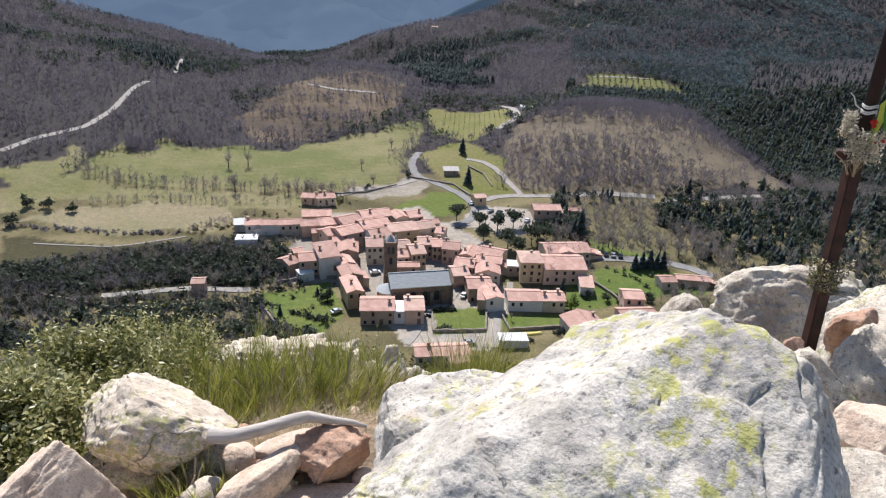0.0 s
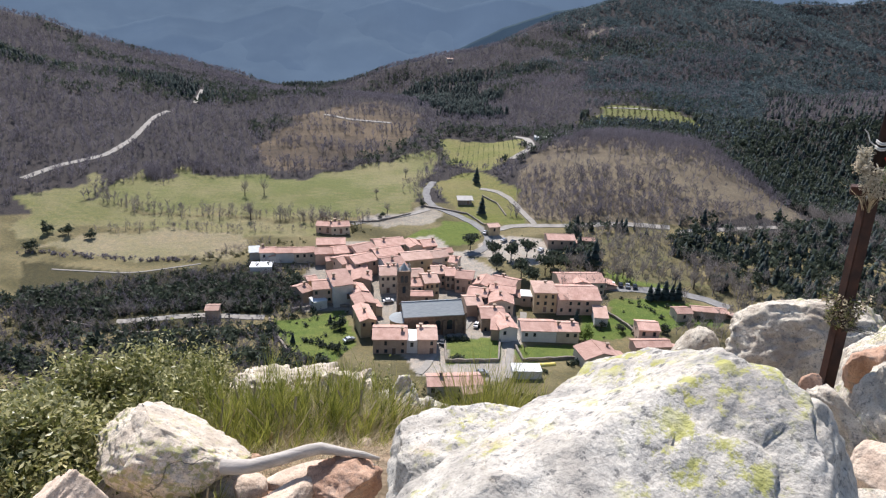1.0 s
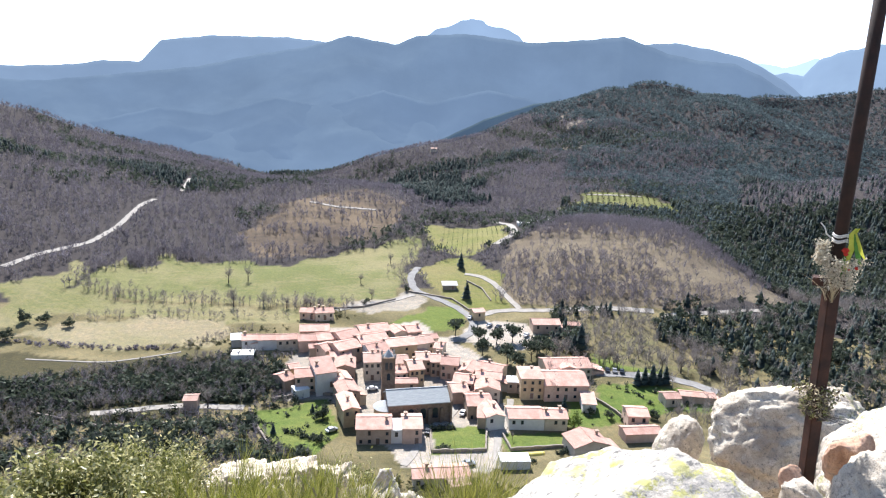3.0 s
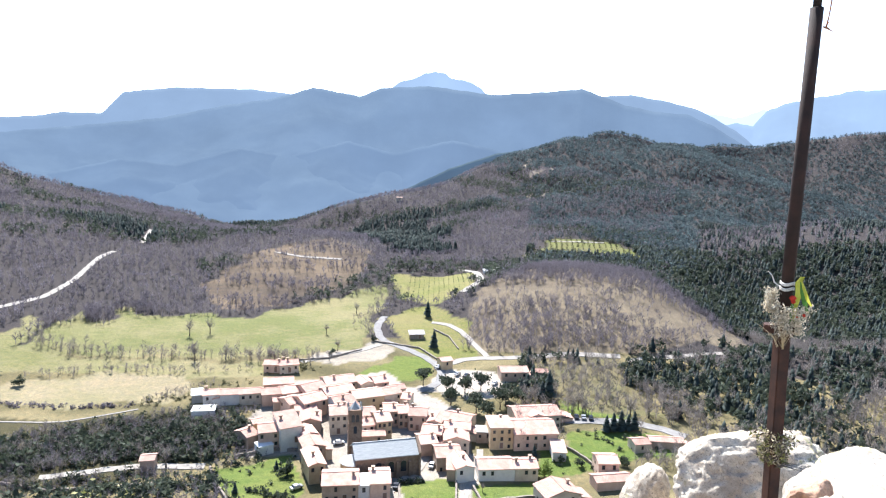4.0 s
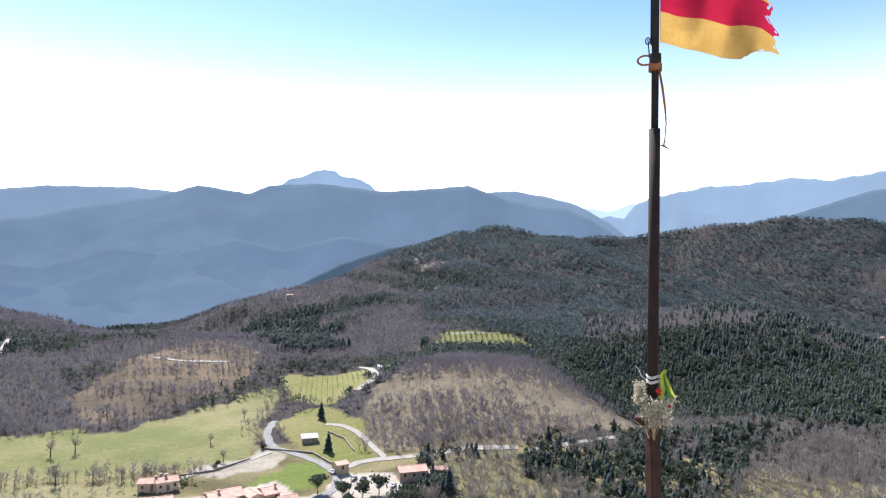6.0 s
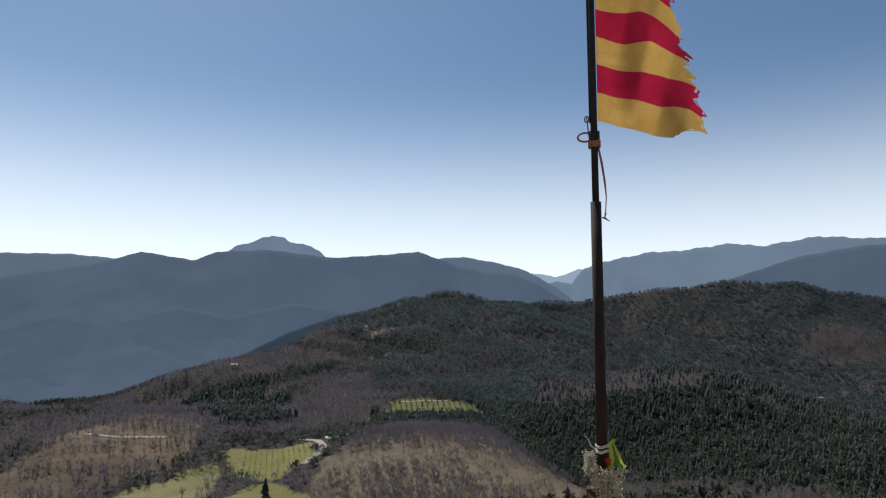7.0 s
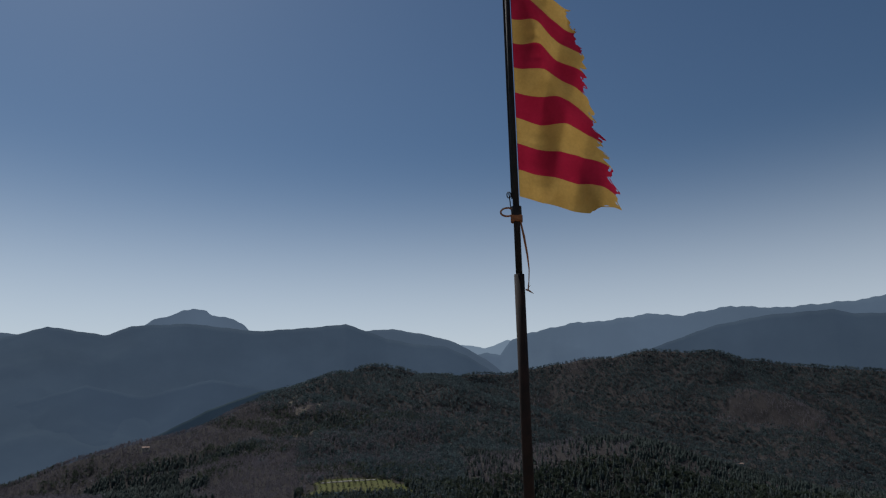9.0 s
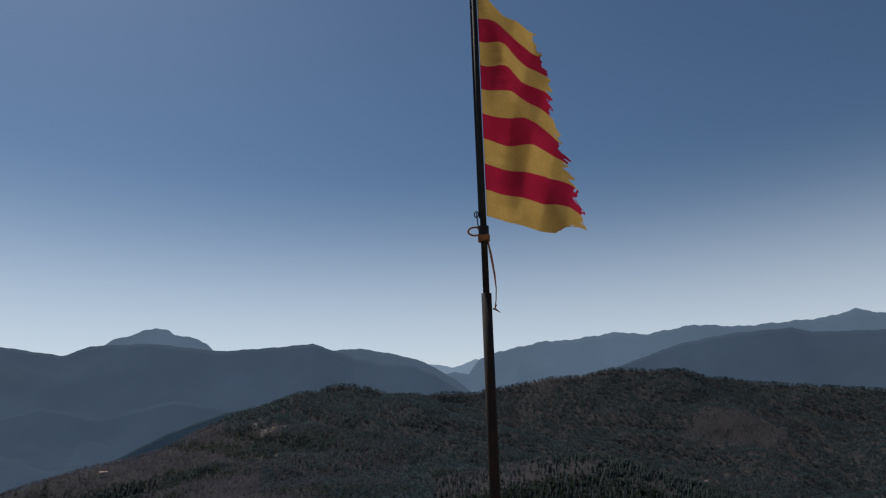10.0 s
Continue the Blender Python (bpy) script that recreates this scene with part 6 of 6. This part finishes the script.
# ---- plants on the spur ----
def blades(rng, n, base, spread_r, high, width, lean, droop=0.25):
    """Thin curved stems from a tuft."""
    a = rng.uniform(0, 2 * np.pi, n)
    q = np.sqrt(rng.random(n)) * spread_r
    p0 = np.stack([q * np.cos(a), q * np.sin(a), np.full(n, -0.05)], -1)
    tuft = rng.integers(0, max(4, n // 35), n)
    p0[:, :2] = 0.35 * p0[:, :2] + 0.65 * p0[tuft, :2]
    lean_of = rng.normal(0, lean, (n, 2))
    out = 0.75 * lean_of[tuft] + 0.4 * lean_of + 0.9 * p0[:, :2] / max(spread_r, 1e-6) * lean
    h = rng.uniform(0.55, 1.0, n) * high
    side = rng.normal(0, 1, (n, 3))
    side[:, 2] *= 0.2
    side /= np.linalg.norm(side, axis=1)[:, None]
    vs = []
    for f in (0.0, 0.35, 0.7, 1.0):
        c = p0 + np.stack([out[:, 0] * h * f ** 1.4, out[:, 1] * h * f ** 1.4, h * f * (1 - droop * f * np.hypot(out[:, 0], out[:, 1]))], -1)
        w = width * (1 - 0.85 * f)
        vs += [c - side * w, c + side * w]
    v = np.stack(vs, 1)
    t = []
    for k in range(3):
        t += [(2 * k, 2 * k + 1, 2 * k + 3), (2 * k, 2 * k + 3, 2 * k + 2)]
    t = np.array(t)
    tris = (t[None] + (np.arange(n) * 8)[:, None, None]).reshape(-1, 3)
    return v.reshape(-1, 3) + np.array(base), tris


def sprays(rng, n, wide, high, width):
    """Broom: fans of thin side shoots off upright stems that lean out from the middle."""
    stems = max(8, n // 40)
    a, q = rng.uniform(0, 2 * np.pi, stems), np.sqrt(rng.random(stems))
    foot = np.stack([q * np.cos(a), q * np.sin(a)], -1) * wide
    out = foot / max(wide, 1e-6) * 0.42 + rng.normal(0, 0.14, (stems, 2))
    tall = high * rng.uniform(0.55, 1.0, stems)
    k = rng.integers(0, stems, n)
    f0 = rng.uniform(0.0, 0.72, n)
    h0 = tall[k] * f0
    base = np.concatenate([foot[k] + out[k] * h0[:, None], h0[:, None] - 0.05], 1)
    run = tall[k] * rng.uniform(0.28, 0.5, n)
    aim = np.concatenate([out[k] * 0.9 + rng.normal(0, 0.30, (n, 2)), np.ones((n, 1))], 1)
    aim /= np.linalg.norm(aim, axis=1)[:, None]
    bend = rng.normal(0, 0.10, (n, 3)) * (1, 1, 0.2)
    side = rng.normal(0, 1, (n, 3)) * (1, 1, 0.2)
    side /= np.linalg.norm(side, axis=1)[:, None]
    rows = []
    for f in (0.0, 0.4, 0.75, 1.0):
        c = base + (aim * f + bend * f * f) * run[:, None]
        rows += [c - side * width * (1 - 0.8 * f), c + side * width * (1 - 0.8 * f)]
    v = np.stack(rows, 1)
    t = np.array([q for i in range(3) for q in ((2 * i, 2 * i + 1, 2 * i + 3), (2 * i, 2 * i + 3, 2 * i + 2))])
    return v.reshape(-1, 3), (t[None] + (np.arange(n) * 8)[:, None, None]).reshape(-1, 3)


def broom(x, y, z, high, wide, n, seed, label="green broom bush with dry stems", dry=0.3):
    rng = np.random.default_rng(seed)
    ob = thing("broom_bush", pose(x, y, z), label, "bush", "broom bushes")
    v, t = sprays(rng, int(n * 1.5), wide, high, 0.0024)
    part("foliage", mesh_arrays("foliage", v, t, M["broom"]), ob, "thin green upright stems")
    v, t = blades(rng, int(n * (dry * 1.2 + 0.2)), (0, 0, 0), wide * 1.1, high * 0.62, 0.0024, 0.7)
    part("dry_foliage", mesh_arrays("dry_foliage", v, t, M["straw"]), ob, "dry straw-coloured stems")
    bm = bmesh.new()
    for k in range(30):
        a = k * 0.9
        tube(bm, [(0.1 * wide * math.cos(a), 0.1 * wide * math.sin(a), -0.1), (0.4 * wide * math.cos(a), 0.4 * wide * math.sin(a), high * 0.3), (0.7 * wide * math.cos(a + 0.3), 0.7 * wide * math.sin(a + 0.3), high * 0.6)],
             [0.006, 0.0045, 0.002], 6)
    part("woody_base", from_bm("woody_base", bm, M["straw"]), ob, "woody pale branches")


def placed(az, r, dz=0.0):
    x, y = at_bearing(az, r)
    return float(x), float(y), ground_z(float(x), float(y)) + dz


for k, (az, far, high, wide, n, dry) in enumerate(((-24.5, 3.2, 0.50, 0.24, 1500, 0.25), (-21.0, 3.5, 0.62, 0.22, 1500, 0.2), (-17.5, 3.2, 0.40, 0.26, 1300, 1.2), (-14.0, 3.5, 0.46, 0.26, 1500, 0.9), (-10.5, 3.3, 0.42, 0.24, 1300, 1.2),
                                                  (-7.0, 3.5, 0.36, 0.24, 1300, 0.8), (-18.5, 4.2, 0.60, 0.30, 1500, 0.2), (-13.0, 4.3, 0.62, 0.30, 1500, 0.2), (-9.2, 4.3, 0.66, 0.22, 1500, 0.2), (-3.2, 4.2, 0.30, 0.24, 900, 0.8),
                                                  (0.3, 4.6, 0.44, 0.24, 1000, 0.5), (4.0, 4.7, 0.88, 0.22, 1700, 0.1), (2.4, 4.9, 0.66, 0.2, 900, 0.2))):
    broom(*placed(az, far), high, wide, n, k + 1, dry=dry)
broom(*placed(21.5, 5.2), 0.85, 0.12, 260, 40, "thin green shrub between the rocks")
broom(-0.97, 1.99, -1.93, 0.26, 0.10, 420, 41, "low tuft of green grass under the boulder", 0.5)
broom(-0.83, 2.03, -1.93, 0.18, 0.07, 200, 42, "low tuft of green grass under the boulder", 1.0)
rng = np.random.default_rng(31)
v, t = blades(rng, 1400, (-0.75, 2.75, -2.12), 0.75, 0.22, 0.0022, 0.9)
v[:, 2] += (height(v[:, 0], v[:, 1]) + 2.12) * 0.9
tagged(new("dry_grass", mesh_arrays("dry_grass", v, t, M["straw"])), "dry straw grass among the stones", "grass", kind="stuff")


def shrub(x, y, z, size, n, seed, leaf=0.0155, pale=0.36, label="dense evergreen shrub with small glossy leaves"):
    """Leaves in clumps over a dome of twigs."""
    rng = np.random.default_rng(seed)
    ob = thing("evergreen_shrub", pose(x, y, z), label, "shrub", "evergreen shrubs")
    clumps = 60
    d = rng.normal(0, 1, (clumps, 3))
    d /= np.linalg.norm(d, axis=1)[:, None]
    d[:, 2] = np.abs(d[:, 2]) * 1.1 - 0.15
    c = d * np.array(size) * rng.uniform(0.55, 1.05, clumps)[:, None]
    for name, m, count in (("leaves", "leaf", int(n * (1 - pale))), ("pale_leaves", "leaf_sunlit", int(n * pale))):
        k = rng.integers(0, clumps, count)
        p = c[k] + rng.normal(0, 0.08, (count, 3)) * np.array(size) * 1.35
        # the tone painted as sunlit is pushed towards the outside
        if m == "leaf_sunlit":
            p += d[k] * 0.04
        u = rng.normal(0, 1, (count, 3))
        u /= np.linalg.norm(u, axis=1)[:, None]
        w = np.cross(u, rng.normal(0, 1, (count, 3)))
        w /= np.linalg.norm(w, axis=1)[:, None]
        ln = rng.uniform(0.7, 1.4, count)[:, None] * leaf
        v = np.stack([p - u * ln, p + w * ln * 0.45 + np.cross(u, w) * ln * 0.15, p + u * ln, p - w * ln * 0.45 + np.cross(u, w) * ln * 0.15], 1).reshape(-1, 3)
        i = np.arange(count)[:, None] * 4
        t = np.concatenate([i + (0, 1, 2), i + (0, 2, 3)])
        part(name, mesh_arrays(name, v, t, M[m]), ob, "pale leaves with sunlight in their colour" if m == "leaf_sunlit" else "small dark green leaves")
    bm = bmesh.new()
    for k in range(0, clumps, 3):
        e = c[k]
        tube(bm, [(0, 0, -0.2), (e[0] * 0.4, e[1] * 0.4, e[2] * 0.5), (e[0] * 0.95, e[1] * 0.95, e[2] * 0.95)], [0.014, 0.009, 0.003], 5)
    part("twigs", from_bm("twigs", bm, M["bark"]), ob)


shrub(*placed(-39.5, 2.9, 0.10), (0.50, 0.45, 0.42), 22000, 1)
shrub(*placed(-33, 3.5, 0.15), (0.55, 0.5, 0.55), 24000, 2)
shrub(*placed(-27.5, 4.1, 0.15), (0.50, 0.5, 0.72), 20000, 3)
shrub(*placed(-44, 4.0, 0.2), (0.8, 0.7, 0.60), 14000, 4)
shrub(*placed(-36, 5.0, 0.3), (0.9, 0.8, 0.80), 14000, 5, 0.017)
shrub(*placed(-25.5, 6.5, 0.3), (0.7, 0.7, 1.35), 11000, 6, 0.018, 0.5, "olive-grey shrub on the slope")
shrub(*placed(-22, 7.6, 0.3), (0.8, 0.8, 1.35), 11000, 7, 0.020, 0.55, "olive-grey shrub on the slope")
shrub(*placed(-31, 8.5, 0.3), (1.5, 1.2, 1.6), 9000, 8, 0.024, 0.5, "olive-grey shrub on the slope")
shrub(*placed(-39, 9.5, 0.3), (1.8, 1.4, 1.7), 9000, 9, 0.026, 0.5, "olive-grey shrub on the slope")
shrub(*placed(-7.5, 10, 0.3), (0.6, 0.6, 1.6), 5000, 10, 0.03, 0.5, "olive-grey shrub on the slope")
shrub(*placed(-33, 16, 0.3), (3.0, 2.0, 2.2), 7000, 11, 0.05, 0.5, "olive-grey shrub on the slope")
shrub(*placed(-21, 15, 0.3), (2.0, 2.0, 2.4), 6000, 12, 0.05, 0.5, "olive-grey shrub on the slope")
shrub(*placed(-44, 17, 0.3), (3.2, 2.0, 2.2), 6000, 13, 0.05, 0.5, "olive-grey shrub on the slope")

# ---- the pole with its flag ----
FX, FY = math.cos(radians(29)), -math.sin(radians(29))


def on_pole(z, turn=0.0):
    """A place on the axis of the pole; the square post below z = -0.6 leans a little."""
    off = 0.003 + 0.028 * max(0.0, -0.6 - z) / 1.0
    return pose(1.683 + off * FX, 2.648 + off * FY, z, 0, 0, turn)


pole = thing("flag_pole", Matrix.Translation((0, 0, -1.02)) @ on_pole(-0.6), "rusty steel flag pole wedged among the rocks", "flag pole")
bm = bmesh.new()
box(bm, -0.026, 0.026, -0.026, 0.026, -1.27, 0.015, 0, 0.004)
part("lower_post", from_bm("lower_post", bm, M["rust"]), pole, "square rust-brown lower post", Matrix.Translation((0, 0, 1.02)) @ Matrix.Rotation(0.028, 4, Vector((FY, -FX, 0))) @ pose(0, 0, 0, 0, 0, 4))
bm = bmesh.new()
tube(bm, [(0, 0, 0.98), (0, 0, 1.7), (0, 0, 2.386)], 0.0255, 18)
part("middle_tube", from_bm("middle_tube", bm, M["dark_rust"], soft=True), pole, "rust-brown round tube")
bm = bmesh.new()
tube(bm, [(0, 0, 2.2), (0, 0, 3.2), (0, 0, 4.25)], 0.0165, 14)
part("upper_tube", from_bm("upper_tube", bm, M["dark_steel"], soft=True), pole, "thin dark upper tube")
bm = bmesh.new()
box(bm, -0.075, 0.045, -0.04, 0.03, 1.02, 1.055, 0, 0.003)
part("bracket", from_bm("bracket", bm, M["rust"]), pole, "rusty steel bracket plate", pose(0, 0, 0, 0, 0, -28))
bm = bmesh.new()
tube(bm, [(0, 0, 2.685), (0, 0, 2.735)], 0.027, 16)
part("clamp", from_bm("clamp", bm, M["dark_steel"]), pole, "dark steel clamp ring")
bm = bmesh.new()
tube(bm, [(0.034 * math.cos(a * 0.35) - 0.045, 0.0, 2.71 + 0.022 * math.sin(a * 0.35)) for a in range(19)], 0.005, 8)
part("shackle", from_bm("shackle", bm, M["wire"]), pole, "orange rusted shackle", pose(0, 0, 0, 0, 0, -29))
bm = bmesh.new()
tube(bm, [(-0.026, 0, 2.72), (-0.03, 0, 2.77), (-0.034, 0, 2.81)], 0.003, 6)
tube(bm, [(-0.034 + 0.010 * math.cos(a * 0.4), 0.0, 2.80 + 0.016 * math.sin(a * 0.4)) for a in range(17)], 0.0028, 6)
part("carabiner", from_bm("carabiner", bm, M["dark_steel"]), pole, "small wire carabiner", pose(0, 0, 0, 0, 0, -29))
bm = bmesh.new()
box(bm, -0.03, 0.03, -0.028, 0.028, 2.655, 2.688, 0, 0.004)
part("tie", from_bm("tie", bm, M["wire"]), pole, "orange tie below the clamp", pose(0, 0, 0, 0, 0, -29))
bm = bmesh.new()
tube(bm, [(0.018, 0, 2.66), (0.032, 0, 2.58), (0.045, 0, 2.48), (0.050, 0, 2.41), (0.046, 0, 2.35), (0.040, 0, 2.305)], [0.0045, 0.006, 0.005, 0.003, 0.0025, 0.004], 6)
tube(bm, [(0.028, 0, 2.310), (0.045, 0.0, 2.303), (0.066, 0, 2.288)], [0.0035, 0.0045, 0.001], 6)
tube(bm, [(0.040, 0, 2.318), (0.052, 0.0, 2.33)], [0.003, 0.001], 6)
part("cord", from_bm("cord", bm, M["wire"]), pole, "frayed cord end", pose(0, 0, 0, 0, 0, -29))
bm = bmesh.new()
for z in (1.215, 1.222, 1.237, 1.244):
    tube(bm, [(0.0275 * math.cos(a * 0.4), 0.0275 * math.sin(a * 0.4), z + 0.004 * math.sin(a)) for a in range(17)], 0.0032, 6)
tube(bm, [(-0.03, 0, 1.225), (-0.05, 0, 1.24), (-0.062, 0, 1.27), (-0.078, 0, 1.285)], [0.003, 0.003, 0.0025, 0.002], 6)
part("string", from_bm("string", bm, M["string"]), pole, "white string wound round the tube", pose(0, 0, 0, 0, 0, -29))


# a faded bouquet tied to the pole, and dry sprigs lower down
def ribbon_leaf(bm, pts, w, mat):
    vs = []
    for k, p in enumerate(pts):
        p = Vector(p)
        f = k / (len(pts) - 1)
        ww = w * math.sin(math.pi * min(0.95, 0.15 + 0.8 * f))
        vs.append((bm.verts.new(p + Vector((-ww, -0.002, 0))), bm.verts.new(p + Vector((0, -0.006, 0))), bm.verts.new(p + Vector((ww, 0.002, 0)))))
    for a, b in zip(vs[:-1], vs[1:]):
        for i in range(2):
            bm.faces.new((a[i], a[i + 1], b[i + 1], b[i])).material_index = mat


bouquet = thing("bouquet", on_pole(-0.55, -29) @ Matrix.Diagonal((0.84, 0.84, 0.88, 1)), "faded bouquet with tulip and dry blossom tied to the pole", "bouquet")
rng = np.random.default_rng(5)
vs, ts = [], []
for k in range(480):
    a = rng.uniform(0, 2 * np.pi)
    up = rng.uniform(-0.05, 0.10)
    q = 0.03 + rng.uniform(0.2, 1.0) * (0.035 + 0.55 * max(up, 0.02))
    side = rng.random()
    if side < 0.35:
        c = np.array((-0.045 - rng.uniform(0, 0.045), -0.03 + rng.normal(0, 0.012), rng.uniform(0.05, 0.155)))
    else:
        c = np.array((q * np.cos(a) + 0.02, -abs(q * np.sin(a)) * 0.8 - 0.02, up))
    for _ in range(5):
        b = len(vs)
        e = rng.normal(0, 0.008, 3)
        vs += [c + e + rng.normal(0, 0.0055, 3) for _ in range(3)]
        ts.append((b, b + 1, b + 2))
part("blossom", mesh_arrays("blossom", np.array(vs), np.array(ts), M["dry_flower"]), bouquet, "dry cream-white blossom")
v, t = blades(rng, 70, (0.0, -0.03, -0.08), 0.02, 0.20, 0.0018, 0.5)
part("dry_stalks", mesh_arrays("dry_stalks", v, t, M["straw"]), bouquet, "thin dry stalks")
bm = bmesh.new()
ribbon_leaf(bm, [(0.04, -0.035, 0.02), (0.045, -0.04, 0.10), (0.055, -0.045, 0.16), (0.048, -0.05, 0.21), (0.064, -0.05, 0.24), (0.092, -0.05, 0.243)], 0.016, 0)
ribbon_leaf(bm, [(0.10, -0.04, 0.07), (0.085, -0.045, 0.11), (0.070, -0.05, 0.16), (0.055, -0.055, 0.215)], 0.012, 1)
ribbon_leaf(bm, [(0.115, -0.04, 0.10), (0.095, -0.045, 0.13), (0.075, -0.05, 0.18), (0.06, -0.055, 0.225)], 0.010, 0)
ribbon_leaf(bm, [(0.03, -0.04, 0.0), (0.028, -0.045, 0.07), (0.035, -0.05, 0.13)], 0.010, 1)
part("tulip_leaves", from_bm("tulip_leaves", bm, M["petal_yellow"], M["stem_green"], soft=True), bouquet, "yellow-green drooping tulip leaves")
for fx, fz, fs in ((0.030, 0.132, 0.013), (0.034, 0.115, 0.009), (0.088, 0.055, 0.008), (0.060, 0.04, 0.007)):
    bm = bmesh.new()
    for k in range(6):
        a = k * math.tau / 6
        ribbon_leaf(bm, [(fs * 0.3 * math.cos(a), fs * 0.3 * math.sin(a), -fs), (fs * 0.8 * math.cos(a), fs * 0.8 * math.sin(a), 0), (fs * 0.5 * math.cos(a), fs * 0.5 * math.sin(a), fs)], fs * 0.6, 0)
    part("flower", from_bm("flower", bm, M["petal_red"], soft=True), bouquet, "small red flower head", pose(fx, -0.055, fz))

sprigs = thing("dry_sprigs", on_pole(-1.14), "dry brown plant sprigs tied round the pole", "plant")
rng = np.random.default_rng(8)
v, t = blades(rng, 90, (0, 0, -0.02), 0.03, 0.14, 0.0022, 0.7, 0.4)
part("sprigs", mesh_arrays("sprigs", v, t, M["bark"]), sprigs)
for name, m, label in (("dry_leaves", "straw", "small dry tan leaves"), ("brown_leaves", "bark", "small withered brown leaves"), ("olive_leaves", "leaf", "small olive leaves")):
    vs, ts = [], []
    for k in range(420):
        a, up = rng.uniform(0, 2 * np.pi), rng.uniform(-0.05, 0.10)
        q = 0.03 + rng.uniform(0.0, 1.0) * (0.035 + 0.45 * max(up, 0.0))
        c = np.array((q * np.cos(a), q * np.sin(a), up))
        b = len(vs)
        vs += [c + rng.normal(0, 0.0065, 3) for _ in range(3)]
        ts.append((b, b + 1, b + 2))
    part(name, mesh_arrays(name, np.array(vs), np.array(ts), M[m]), sprigs, label)

# the flag: nine stripes, folded by the wind, its free edge in tatters
flag = thing("flag", on_pole(1.17), "red and yellow striped flag with a torn edge", "flag")


def cloth(u, v, length):
    """A place on the cloth: u along the fly, v up the hoist."""
    run = u * length
    near = min(1.0, u * 2.4)
    crease = (run - 0.16 - 0.22 * (1 - v)) * 11.0
    fold = near * (0.064 * math.asin(0.98 * math.sin(run * 10.5 + v * 4.2 + 0.3)) + 0.016 * math.asin(0.96 * math.sin(run * 24 - v * 8 + 1.0)) + 0.010 * math.sin(v * 19 + run * 11))
    fold += 0.05 * math.exp(-crease * crease) * near
    sag = 0.24 * run * run + 0.20 * run + 0.34 * run * v * v
    return (0.018 + run * 0.92 * FX - fold * FY, 0.018 * FY + run * 0.92 * FY + fold * FX, v * 1.30 - sag + 0.010 * near * math.sin(run * 14 + v * 9))


rng = random.Random(4)
nu, rows = 46, 14
ragged = []
for k in range(9 * rows + 1):
    f = k / (9 * rows)
    reach = 0.51 - 0.17 * f + 0.06 * math.exp(-((f - 0.17) / 0.10) ** 2) - 0.12 * max(0.0, 0.06 - f) / 0.06
    ragged.append(reach + 0.085 * noise.noise(Vector((k * 0.075, 3.3, 0))) + 0.05 * noise.noise(Vector((k * 0.31, 9.1, 0))) + rng.uniform(-0.004, 0.004))
for stripe in range(9):
    verts, faces = [], []
    for j in range(rows + 1):
        v = (stripe + j / rows) / 9
        for i in range(nu + 1):
            verts.append(cloth(i / nu, v, ragged[stripe * rows + j]))
    for j in range(rows):
        for i in range(nu):
            if i >= nu - 2 and rng.random() < 0.14:
                continue
            a = j * (nu + 1) + i
            faces.append((a, a + 1, a + nu + 2, a + nu + 1))
    me = smooth(mesh_of("stripe", verts, faces, M["flag_yellow"] if stripe % 2 == 0 else M["flag_red"]))
    part("stripe", me, flag, "yellow stripe" if stripe % 2 == 0 else "red stripe")
bm = bmesh.new()
tube(bm, [(-0.018 * FX, -0.018 * FY, -0.01), (-0.019 * FX, -0.019 * FY, 0.6), (-0.018 * FX, -0.018 * FY, 1.30)], 0.005, 8)
part("hoist_hem", from_bm("hoist_hem", bm, M["dark_steel"]), flag, "dark rope hem along the pole")
